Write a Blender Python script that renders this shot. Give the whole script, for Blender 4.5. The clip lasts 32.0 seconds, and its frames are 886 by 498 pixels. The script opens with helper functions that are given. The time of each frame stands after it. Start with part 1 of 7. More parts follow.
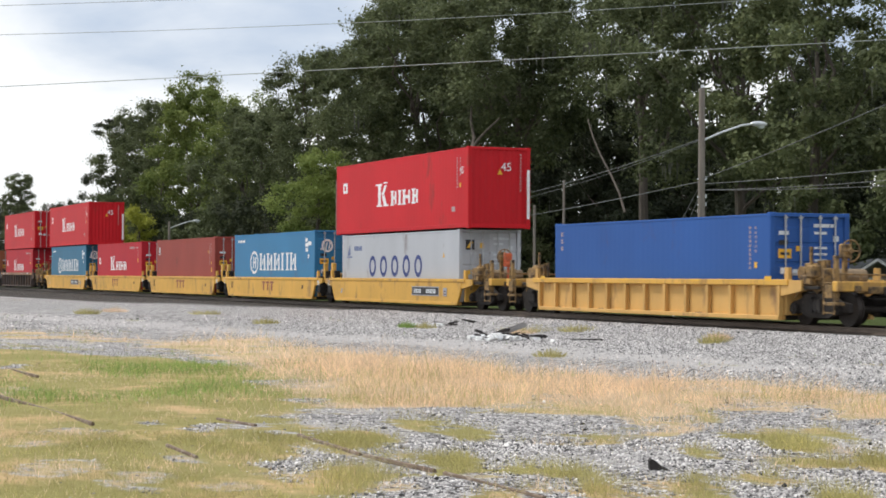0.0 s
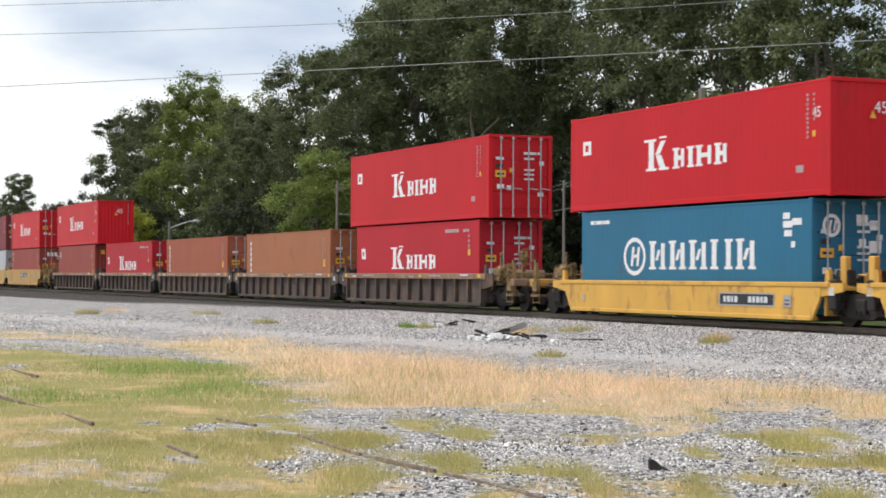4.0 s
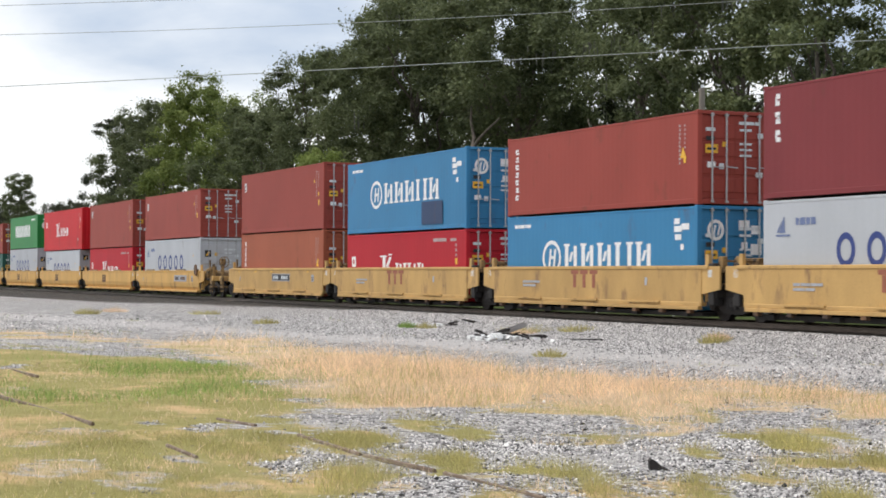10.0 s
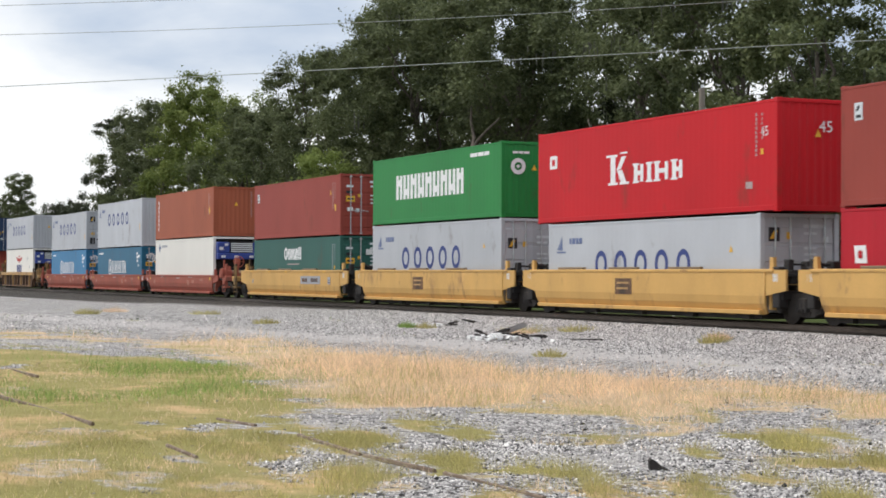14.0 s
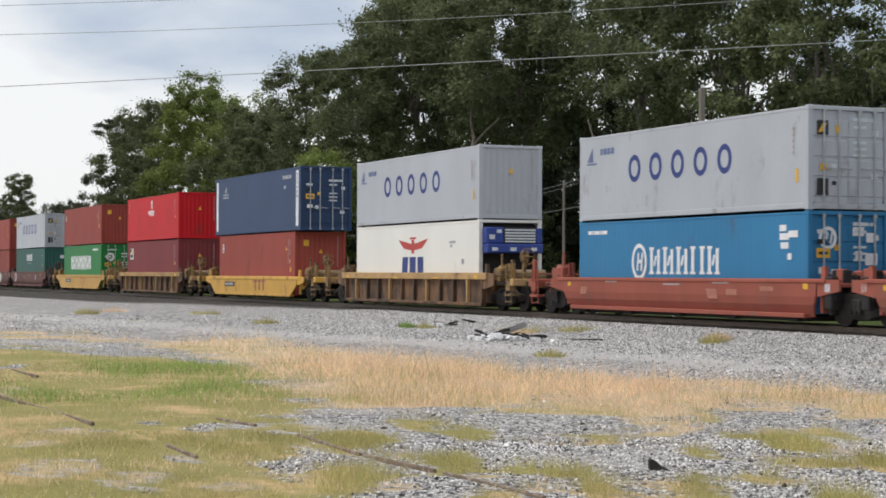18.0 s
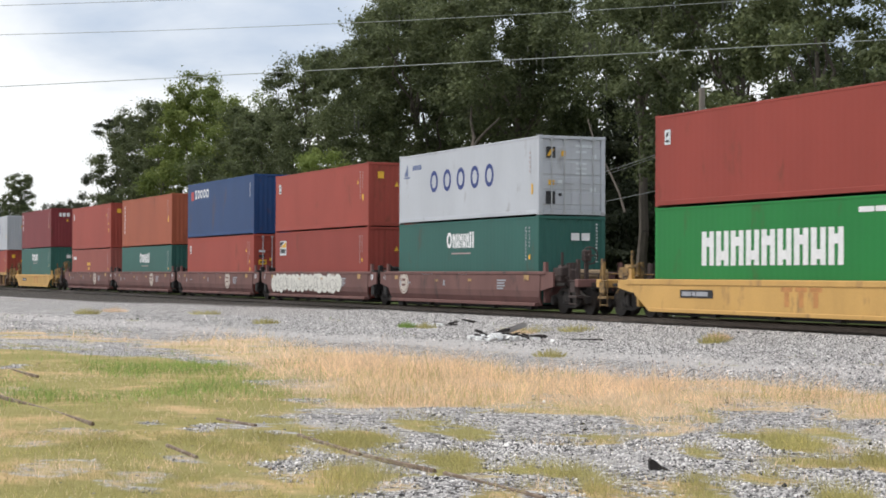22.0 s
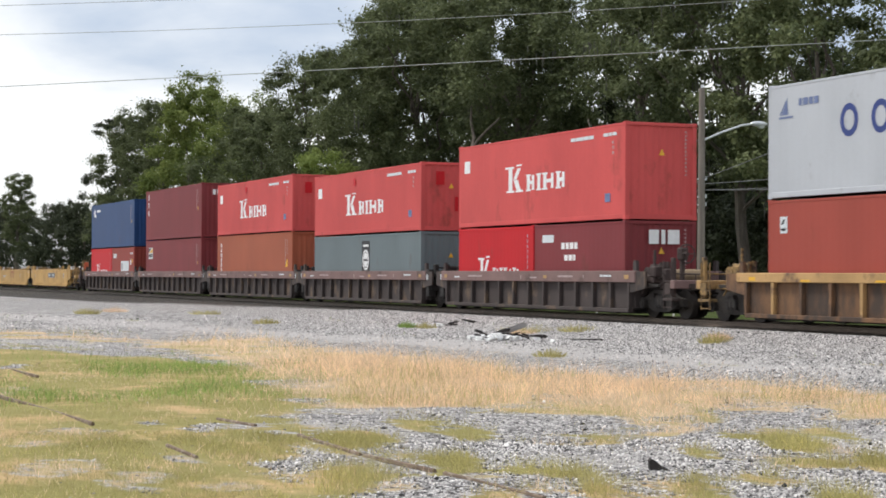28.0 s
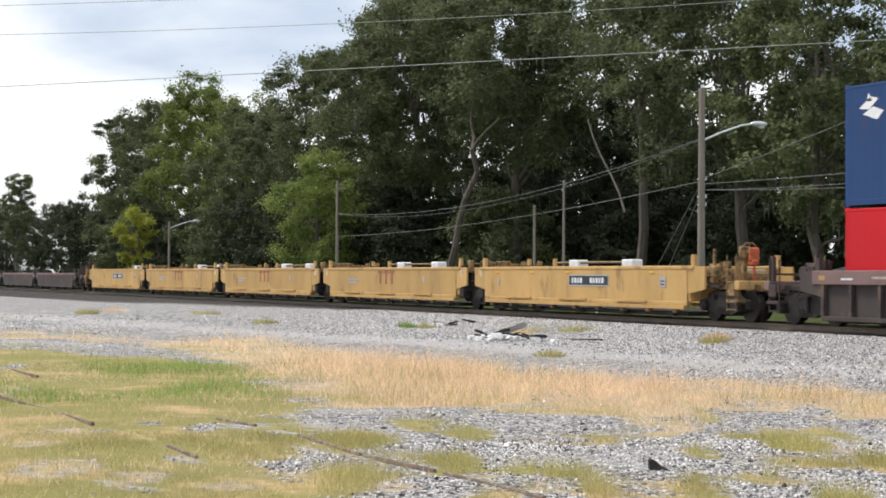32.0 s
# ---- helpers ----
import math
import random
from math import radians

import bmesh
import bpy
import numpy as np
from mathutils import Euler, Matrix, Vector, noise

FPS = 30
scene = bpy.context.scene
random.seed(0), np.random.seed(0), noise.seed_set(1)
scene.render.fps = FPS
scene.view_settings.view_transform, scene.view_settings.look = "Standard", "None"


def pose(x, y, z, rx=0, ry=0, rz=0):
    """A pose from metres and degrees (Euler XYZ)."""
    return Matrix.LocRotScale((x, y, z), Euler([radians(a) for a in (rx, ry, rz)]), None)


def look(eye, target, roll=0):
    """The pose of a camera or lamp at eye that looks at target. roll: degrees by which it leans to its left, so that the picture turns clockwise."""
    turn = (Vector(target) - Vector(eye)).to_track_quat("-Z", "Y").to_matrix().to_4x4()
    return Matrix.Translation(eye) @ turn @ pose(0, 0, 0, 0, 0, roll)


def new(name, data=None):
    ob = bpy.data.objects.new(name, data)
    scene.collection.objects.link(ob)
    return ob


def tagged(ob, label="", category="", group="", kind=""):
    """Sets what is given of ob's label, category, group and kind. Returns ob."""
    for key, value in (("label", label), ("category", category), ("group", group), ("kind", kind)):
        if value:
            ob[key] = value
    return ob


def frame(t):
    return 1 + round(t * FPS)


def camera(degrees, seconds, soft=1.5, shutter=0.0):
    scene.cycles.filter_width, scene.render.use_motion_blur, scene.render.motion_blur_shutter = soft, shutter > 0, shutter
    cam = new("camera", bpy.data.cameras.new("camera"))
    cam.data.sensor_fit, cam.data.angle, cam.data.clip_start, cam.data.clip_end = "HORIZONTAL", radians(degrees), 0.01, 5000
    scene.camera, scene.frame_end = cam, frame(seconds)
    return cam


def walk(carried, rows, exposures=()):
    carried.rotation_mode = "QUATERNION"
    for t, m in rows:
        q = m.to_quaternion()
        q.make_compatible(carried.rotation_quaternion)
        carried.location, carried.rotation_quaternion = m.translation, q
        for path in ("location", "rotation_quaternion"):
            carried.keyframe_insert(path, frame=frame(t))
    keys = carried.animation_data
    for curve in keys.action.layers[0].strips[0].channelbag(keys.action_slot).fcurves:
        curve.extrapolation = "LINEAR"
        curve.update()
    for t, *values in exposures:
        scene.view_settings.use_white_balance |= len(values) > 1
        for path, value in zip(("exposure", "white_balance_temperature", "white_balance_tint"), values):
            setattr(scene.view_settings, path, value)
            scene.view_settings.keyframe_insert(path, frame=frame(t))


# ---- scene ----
# The camera stands on a tripod; x runs along the main track, rail top is z = 0.
EYE = Vector((0.0, 0.0, 1.21))
AHEAD = Vector((-0.91975, 0.39223, 0.01450))
cam = camera(27.67, 32.0, soft=1.7, shutter=0.1)
walk(cam, [(0, look(EYE, EYE + AHEAD, 0.252)), (32, look(EYE, EYE + AHEAD, 0.252))],
     [(0, 0.05), (4, 0.10), (7, 0.14), (9, 0.12), (11, 0.04), (14, 0.01), (17, -0.12), (18.5, -0.16), (20, -0.08), (21.5, 0.04), (25, 0.06), (30, 0.07), (32, 0.16)])

NEAR = 25.61           # near face of the containers
CW = 2.438             # container width
MID = NEAR + CW / 2    # centre line of the main track
SPEED, EASE = 21.162, -0.0039


def travel(t):
    """How far the train has gone at t seconds."""
    return SPEED * t + EASE * (t - 16) ** 2 / 2


# ---- light ----
SUN_DIR = Vector((-0.35, -0.46, 1.0)).normalized()
world = bpy.data.worlds.new("sky")
scene.world = world
world.use_nodes = True
wn, wl = world.node_tree.nodes, world.node_tree.links
wn.clear()
w_out = wn.new("ShaderNodeOutputWorld")
w_bg = wn.new("ShaderNodeBackground")
w_bg.inputs["Strength"].default_value = 0.116
sky = wn.new("ShaderNodeTexSky")
sky.sky_type, sky.sun_disc = "NISHITA", False
sky.sun_elevation = math.asin(SUN_DIR.z)
sky.sun_rotation = math.atan2(SUN_DIR.x, SUN_DIR.y)
sky.dust_density, sky.air_density = 1.5, 1.0
w_co = wn.new("ShaderNodeTexCoord")
w_map = wn.new("ShaderNodeMapping")
w_map.inputs["Scale"].default_value = (1.0, 1.0, 2.6)
w_map.inputs["Location"].default_value = (0.35, 0.1, 0.0)
w_noise = wn.new("ShaderNodeTexNoise")
w_noise.inputs["Scale"].default_value = 4.8
w_noise.inputs["Detail"].default_value = 7.0
w_noise.inputs["Roughness"].default_value = 0.52
w_noise.inputs["Distortion"].default_value = 0.3
w_ramp = wn.new("ShaderNodeValToRGB")
w_ramp.color_ramp.elements[0].position, w_ramp.color_ramp.elements[0].color = 0.36, (4.7, 5.5, 6.8, 1)
w_ramp.color_ramp.elements[1].position, w_ramp.color_ramp.elements[1].color = 0.62, (9.4, 9.5, 9.6, 1)
w_sep = wn.new("ShaderNodeSeparateXYZ")
w_low = wn.new("ShaderNodeMapRange")
w_low.interpolation_type = "SMOOTHSTEP"
w_low.inputs["From Min"].default_value, w_low.inputs["From Max"].default_value = 0.15, 0.03
w_low.inputs["To Min"].default_value, w_low.inputs["To Max"].default_value = 0.0, 0.24
w_add = wn.new("ShaderNodeMath")
w_add.operation = "ADD"
w_mix = wn.new("ShaderNodeMix")
w_mix.data_type = "RGBA"
w_mix.inputs["Factor"].default_value = 0.88
wl.new(w_co.outputs["Generated"], w_map.inputs["Vector"])
wl.new(w_map.outputs["Vector"], w_noise.inputs["Vector"])
wl.new(w_co.outputs["Generated"], w_sep.inputs["Vector"])
wl.new(w_sep.outputs["Z"], w_low.inputs["Value"])
wl.new(w_noise.outputs["Fac"], w_add.inputs[0])
wl.new(w_low.outputs["Result"], w_add.inputs[1])
wl.new(w_add.outputs["Value"], w_ramp.inputs["Fac"])
wl.new(sky.outputs["Color"], w_mix.inputs["A"])
wl.new(w_ramp.outputs["Color"], w_mix.inputs["B"])
wl.new(w_mix.outputs["Result"], w_bg.inputs["Color"])
wl.new(w_bg.outputs["Background"], w_out.inputs["Surface"])

sun = new("sun", bpy.data.lights.new("sun", "SUN"))
sun.data.energy, sun.data.angle, sun.data.color = 2.55, radians(12), (1.0, 0.955, 0.88)
sun.matrix_world = look(SUN_DIR * 100, (0, 0, 0))

# ---- materials ----


def material(name, colour, rough=0.6, metal=0.0, vary=0.25, scale=1.5, bump=0.1, fine=40.0, stretch=(1, 1, 1), dirt=None, dirt_amount=0.0,
             island=0.0, each=0.0):
    """A weathered surface: large stains, fine grain and relief, optional streaks of a dirt colour."""
    m = bpy.data.materials.new(name)
    m.use_nodes = True
    n, l = m.node_tree.nodes, m.node_tree.links
    b = n["Principled BSDF"]
    b.inputs["Roughness"].default_value, b.inputs["Metallic"].default_value = rough, metal
    co = n.new("ShaderNodeTexCoord")
    mp = n.new("ShaderNodeMapping")
    mp.inputs["Scale"].default_value = stretch
    l.new(co.outputs["Object"], mp.inputs["Vector"])
    big = n.new("ShaderNodeTexNoise")
    big.inputs["Scale"].default_value, big.inputs["Detail"].default_value = scale, 5
    small = n.new("ShaderNodeTexNoise")
    small.inputs["Scale"].default_value, small.inputs["Detail"].default_value = fine, 3
    l.new(mp.outputs["Vector"], big.inputs["Vector"])
    l.new(co.outputs["Object"], small.inputs["Vector"])
    if each:
        info = n.new("ShaderNodeObjectInfo")
        shift = n.new("ShaderNodeVectorMath")
        shift.operation = "ADD"
        sc = n.new("ShaderNodeVectorMath")
        sc.operation = "SCALE"
        comb = n.new("ShaderNodeCombineXYZ")
        for k in "XYZ":
            l.new(info.outputs["Random"], comb.inputs[k])
        l.new(comb.outputs["Vector"], sc.inputs[0])
        sc.inputs["Scale"].default_value = 37.0
        l.new(mp.outputs["Vector"], shift.inputs[0])
        l.new(sc.outputs["Vector"], shift.inputs[1])
        l.new(shift.outputs["Vector"], big.inputs["Vector"])
    add = n.new("ShaderNodeMath")
    add.operation = "ADD"
    l.new(big.outputs["Fac"], add.inputs[0])
    half = n.new("ShaderNodeMath")
    half.operation = "MULTIPLY"
    half.inputs[1].default_value = 0.5
    l.new(small.outputs["Fac"], half.inputs[0])
    l.new(half.outputs["Value"], add.inputs[1])
    ramp = n.new("ShaderNodeMapRange")
    ramp.inputs["From Min"].default_value, ramp.inputs["From Max"].default_value = 0.45, 1.05
    ramp.inputs["To Min"].default_value, ramp.inputs["To Max"].default_value = 1 - vary, 1 + vary
    l.new(add.outputs["Value"], ramp.inputs["Value"])
    val = ramp.outputs["Result"]
    if island or each:
        src = n.new("ShaderNodeNewGeometry").outputs["Random Per Island"] if island else info.outputs["Random"]
        rr = n.new("ShaderNodeMapRange")
        amount = island or each
        rr.inputs["To Min"].default_value, rr.inputs["To Max"].default_value = 1 - amount, 1 + amount
        l.new(src, rr.inputs["Value"])
        mu = n.new("ShaderNodeMath")
        mu.operation = "MULTIPLY"
        l.new(val, mu.inputs[0])
        l.new(rr.outputs["Result"], mu.inputs[1])
        val = mu.outputs["Value"]
    col = n.new("ShaderNodeVectorMath")
    col.operation = "SCALE"
    col.inputs[0].default_value = colour
    l.new(val, col.inputs["Scale"])
    out = col.outputs["Vector"]
    if dirt:
        dm = n.new("ShaderNodeMapRange")
        dm.inputs["From Min"].default_value, dm.inputs["From Max"].default_value = 0.62 - dirt_amount * 0.3, 0.74 - dirt_amount * 0.2
        dn = n.new("ShaderNodeTexNoise")
        dn.inputs["Scale"].default_value, dn.inputs["Detail"].default_value, dn.inputs["Roughness"].default_value = scale * 1.7, 8, 0.65
        l.new(big.inputs["Vector"].links[0].from_socket, dn.inputs["Vector"])
        l.new(dn.outputs["Fac"], dm.inputs["Value"])
        mix = n.new("ShaderNodeMix")
        mix.data_type = "RGBA"
        mix.inputs["B"].default_value = (*dirt, 1)
        l.new(dm.outputs["Result"], mix.inputs["Factor"])
        l.new(out, mix.inputs["A"])
        out = mix.outputs["Result"]
    l.new(out, b.inputs["Base Color"])
    if bump:
        bp = n.new("ShaderNodeBump")
        bp.inputs["Strength"].default_value, bp.inputs["Distance"].default_value = bump, 0.02
        l.new(small.outputs["Fac"], bp.inputs["Height"])
        l.new(bp.outputs["Normal"], b.inputs["Normal"])
    return m


RUST = (0.10, 0.045, 0.025)


def paint(name, colour, rough=0.55, faded=0.12, rusty=0.06):
    m = material("container_paint_" + name, colour, rough, vary=faded, scale=0.45, stretch=(1.2, 1.2, 0.6), bump=0.05, dirt=tuple(0.45 * c + 0.55 * r for c, r in zip(colour, RUST)),
                    dirt_amount=rusty, each=0.06)
    m.node_tree.nodes["Principled BSDF"].inputs["Specular IOR Level"].default_value = 0.25
    return m


PAINT = {
    "red": paint("bright_red", (0.52, 0.008, 0.015)),
    "red_faded": paint("faded_red", (0.56, 0.088, 0.084), 0.7, 0.16, 0.10),
    "crimson": paint("crimson", (0.43, 0.014, 0.026), 0.6),
    "brown": paint("red_brown", (0.285, 0.054, 0.040), 0.6),
    "brick": paint("brick", (0.32, 0.064, 0.046), 0.6),
    "maroon": paint("maroon", (0.20, 0.036, 0.040), 0.6),
    "rose": paint("rose_brown", (0.33, 0.105, 0.085), 0.7),
    "orange": paint("orange_brown", (0.34, 0.094, 0.048), 0.6),
    "tan": paint("tan", (0.34, 0.13, 0.062), 0.65),
    "sky": paint("sky_blue", (0.035, 0.19, 0.37), 0.5),
    "teal_blue": paint("teal_blue", (0.020, 0.135, 0.235), 0.5),
    "cobalt": paint("cobalt", (0.026, 0.095, 0.32), 0.55),
    "navy": paint("navy", (0.028, 0.055, 0.125), 0.5),
    "blue": paint("mid_blue", (0.014, 0.050, 0.150), 0.5),
    "grey": paint("light_grey", (0.46, 0.48, 0.51), 0.55, 0.10, 0.07),
    "green": paint("bright_green", (0.018, 0.20, 0.045), 0.5),
    "green_dark": paint("deep_green", (0.032, 0.115, 0.095), 0.55),
    "white": paint("white", (0.78, 0.76, 0.70), 0.45, 0.06, 0.05),
    "slate": paint("slate_grey", (0.15, 0.185, 0.195), 0.6),
}
M_WHITE = material("white_lettering", (0.78, 0.78, 0.78), 0.6, vary=0.1, scale=6)
M_BLUE = material("blue_lettering", (0.028, 0.05, 0.20), 0.6, vary=0.15, scale=6)
M_DULL_RED = material("faded_red_marking", (0.30, 0.10, 0.06), 0.7, vary=0.2, scale=6)
M_ORANGE_FADED = material("faded_orange_marking", (0.52, 0.24, 0.08), 0.7, vary=0.2, scale=6)
M_RED = material("red_lettering", (0.50, 0.06, 0.05), 0.6, vary=0.15, scale=6)
M_BLACK = material("black_lettering", (0.02, 0.02, 0.022), 0.6, vary=0.15, scale=6)
M_YELLOW = material("yellow_label", (0.75, 0.42, 0.03), 0.5, vary=0.1, scale=6)
M_PALE = material("pale_label", (0.62, 0.66, 0.68), 0.5, vary=0.1, scale=6)
M_GREY_MARK = material("grey_marking", (0.36, 0.37, 0.40), 0.6, vary=0.2, scale=6)
M_FAINT = material("faint_lettering", (0.40, 0.31, 0.30), 0.7, vary=0.25, scale=9)
M_SAIL = material("faded_blue_device", (0.14, 0.18, 0.32), 0.7, vary=0.2, scale=6)
M_DUSK = material("graffiti_shadow", (0.34, 0.31, 0.29), 0.7, vary=0.25, scale=4)
M_TAN_SEAL = material("faded_tan_seal", (0.54, 0.47, 0.41), 0.7, vary=0.2, scale=5)
M_GRAFFITI = material("graffiti_paint", (0.68, 0.66, 0.60), 0.6, vary=0.2, scale=4)
M_STEEL = material("galvanised_steel", (0.42, 0.43, 0.44), 0.45, 0.6, vary=0.2, scale=5)
M_RUBBER = material("black_gasket", (0.025, 0.025, 0.025), 0.7, vary=0.2)
M_UNDER = material("grimy_underside", (0.022, 0.019, 0.018), 0.85, vary=0.4, scale=3, bump=0.3)
M_TRUCK = material("grimy_cast_steel", (0.030, 0.025, 0.022), 0.8, 0.2, vary=0.4, scale=4, bump=0.4, dirt=(0.10, 0.08, 0.06), dirt_amount=0.12)
M_WHEEL = material("wheel_steel", (0.045, 0.037, 0.032), 0.6, 0.5, vary=0.35, scale=4, bump=0.2)
M_YELLOW_CAR = material("railcar_yellow", (0.65, 0.365, 0.065), 0.6, vary=0.16, scale=0.7, stretch=(1.2, 1, 0.5), bump=0.06, dirt=(0.27, 0.15, 0.06), dirt_amount=0.25, each=0.06)
M_YELLOW_DIRTY = material("weathered_railcar_yellow", (0.51, 0.315, 0.112), 0.75, vary=0.2, scale=0.8, stretch=(1.2, 1, 0.5), bump=0.1, dirt=(0.26, 0.15, 0.07), dirt_amount=0.2, each=0.08)
M_RIB_DARK = material("grimy_brown_railcar", (0.078, 0.058, 0.050), 0.85, vary=0.4, scale=0.7, stretch=(1.0, 1, 0.6), bump=0.12, dirt=(0.19, 0.105, 0.062), dirt_amount=0.3, each=0.15)
M_YELLOW_ROUND = material("sunlit_faded_railcar_yellow", (0.60, 0.355, 0.11), 0.7, vary=0.15, scale=0.8, stretch=(1.2, 1, 0.5), bump=0.08, dirt=(0.33, 0.19, 0.08), dirt_amount=0.18, each=0.06)
M_WEB_BLACK = material("sooty_railcar_web", (0.058, 0.045, 0.042), 0.85, vary=0.35, scale=0.7, stretch=(1.0, 1, 0.6), bump=0.12, dirt=(0.17, 0.115, 0.075), dirt_amount=0.24, each=0.1)
M_CHORD_DARK = material("weathered_pink_brown_chord", (0.20, 0.125, 0.115), 0.8, vary=0.25, scale=0.9, bump=0.1, dirt=(0.09, 0.06, 0.05), dirt_amount=0.2, each=0.08)
M_CHORD_TAN = material("weathered_tan_chord", (0.44, 0.27, 0.115), 0.8, vary=0.25, scale=0.9, bump=0.1, dirt=(0.12, 0.07, 0.05), dirt_amount=0.25, each=0.08)
M_CHORD_BROWN = material("weathered_brown_chord", (0.28, 0.175, 0.11), 0.8, vary=0.3, scale=0.9, bump=0.1, dirt=(0.13, 0.07, 0.05), dirt_amount=0.35, each=0.08)
M_END_YELLOW = material("grimy_yellow_end_gear", (0.30, 0.185, 0.07), 0.8, vary=0.4, scale=3, bump=0.2, dirt=(0.06, 0.042, 0.03), dirt_amount=0.6)
M_END_DARK = material("grimy_dark_end_gear", (0.060, 0.042, 0.038), 0.85, vary=0.4, scale=3, bump=0.2)
M_RIB_RUST = material("rusty_tan_railcar", (0.20, 0.105, 0.052), 0.85, vary=0.35, scale=0.8, stretch=(1.2, 1, 0.5), bump=0.12, dirt=(0.062, 0.042, 0.032), dirt_amount=0.75, each=0.12)
M_OXIDE = material("oxide_red_railcar", (0.34, 0.088, 0.056), 0.75, vary=0.18, scale=0.8, stretch=(1.2, 1, 0.5), bump=0.08, dirt=(0.20, 0.10, 0.07), dirt_amount=0.2, each=0.06)
M_OXIDE_PALE = material("patched_oxide_paint", (0.42, 0.17, 0.12), 0.75, vary=0.2, scale=4)
M_PLUM = material("plum_brown_railcar", (0.17, 0.082, 0.072), 0.8, vary=0.2, scale=0.8, stretch=(1.2, 1, 0.5), bump=0.08, dirt=(0.08, 0.05, 0.045), dirt_amount=0.25, each=0.06)
M_ORANGE = material("orange_red_paint", (0.50, 0.10, 0.035), 0.6, vary=0.35, scale=5, dirt=(0.2, 0.08, 0.04), dirt_amount=0.3)
M_TANK = material("dusty_tank_paint", (0.24, 0.17, 0.10), 0.75, vary=0.3, scale=4, bump=0.2)
M_GENSET = material("genset_blue", (0.02, 0.05, 0.26), 0.45, vary=0.2, scale=3)

# ---- mesh helpers ----


def put_mesh(name, me, mat, parent=None, label=""):
    ob = new(name, me)
    if mat and not me.materials:
        me.materials.append(mat)
    if parent:
        ob.parent = parent
    if label:
        tagged(ob, label)
    return ob


def part(name, bm, mat, parent=None, label=""):
    """One bmesh as one mesh object."""
    me = bpy.data.meshes.new(name)
    bm.to_mesh(me)
    bm.free()
    return put_mesh(name, me, mat, parent, label)


SHARED = {}


def shared(key, mat, build):
    """Mesh data of one shape and material, built once."""
    k = (key, mat.name)
    if k not in SHARED:
        base = (key, "")
        if base not in SHARED:
            bm = bmesh.new()
            build(bm)
            me = bpy.data.meshes.new(str(key[0]) if isinstance(key, tuple) else key)
            bm.to_mesh(me)
            bm.free()
            SHARED[base] = me
        me = SHARED[base].copy()
        me.materials.append(mat)
        SHARED[k] = me
    return SHARED[k]


def box(bm, x0, x1, y0, y1, z0, z1, chamfer=0.0):
    vs = [bm.verts.new((x, y, z)) for x in (x0, x1) for y in (y0, y1) for z in (z0, z1)]
    fs = [bm.faces.new([vs[i] for i in q]) for q in ((0, 1, 3, 2), (4, 6, 7, 5), (0, 4, 5, 1), (2, 3, 7, 6), (0, 2, 6, 4), (1, 5, 7, 3))]
    if chamfer:
        es = list({e for f in fs for e in f.edges})
        bmesh.ops.bevel(bm, geom=es, offset=chamfer, segments=1, affect="EDGES")


def prism(bm, poly, y0, y1):
    """A polygon in x and z (counter-clockwise seen from -y), drawn out from y0 to y1."""
    a = [bm.verts.new((x, y0, z)) for x, z in poly]
    b = [bm.verts.new((x, y1, z)) for x, z in poly]
    bm.faces.new(a)
    bm.faces.new(b[::-1])
    for i in range(len(poly)):
        j = (i + 1) % len(poly)
        bm.faces.new((a[j], a[i], b[i], b[j]))


def rod(bm, p, q, r, n=8, r2=None):
    """A round bar from p to q."""
    p, q = Vector(p), Vector(q)
    r2 = r if r2 is None else r2
    d = (q - p).normalized()
    u = d.orthogonal().normalized()
    v = d.cross(u)
    ca = [(math.cos(2 * math.pi * i / n), math.sin(2 * math.pi * i / n)) for i in range(n)]
    a = [bm.verts.new(p + (u * c + v * s) * r) for c, s in ca]
    b = [bm.verts.new(q + (u * c + v * s) * r2) for c, s in ca]
    bm.faces.new(a[::-1])
    bm.faces.new(b)
    for i in range(n):
        j = (i + 1) % n
        bm.faces.new((a[i], a[j], b[j], b[i]))


def quad_mesh(name, verts, quads, mat):
    """Mesh data from arrays of corners and quads."""
    me = bpy.data.meshes.new(name)
    me.vertices.add(len(verts))
    me.vertices.foreach_set("co", np.asarray(verts, np.float32).ravel())
    k = quads.shape[1]
    me.loops.add(quads.size)
    me.loops.foreach_set("vertex_index", quads.astype(np.int32).ravel())
    me.polygons.add(len(quads))
    me.polygons.foreach_set("loop_start", np.arange(0, quads.size, k, dtype=np.int32))
    me.update(calc_edges=True)
    me.materials.append(mat)
    return me

# ---- containers ----
L20, L40, L45 = 6.058, 12.192, 13.716
STD, TALL = 2.591, 2.896
MOVING = []


def ribbed(bm, length, z0, z1, y, inward, pitch=0.28, deep=0.0013):
    """A corrugated sheet along x at the plane y; it folds inward by deep."""
    n = max(4, round(length / pitch))
    w = length / n
    pts = []
    for i in range(n):
        x = -length / 2 + i * w
        pts += [(x, 0), (x + 0.26 * w, 0), (x + 0.48 * w, deep), (x + 0.78 * w, deep)]
    pts.append((length / 2, 0))
    lo = [bm.verts.new((x, y + inward * d, z0)) for x, d in pts]
    hi = [bm.verts.new((x, y + inward * d, z1)) for x, d in pts]
    for i in range(len(pts) - 1):
        q = (lo[i], lo[i + 1], hi[i + 1], hi[i])
        bm.faces.new(q if inward > 0 else q[::-1])


def flat_shapes(bm, shapes, plane, turn):
    """Painted marks: polygons in (u, v) laid on a face; turn: "side" or "end"."""
    for poly in shapes:
        vs = [bm.verts.new((u, plane, v) if turn == "side" else (plane, u, v)) for u, v in poly]
        bm.faces.new(vs)


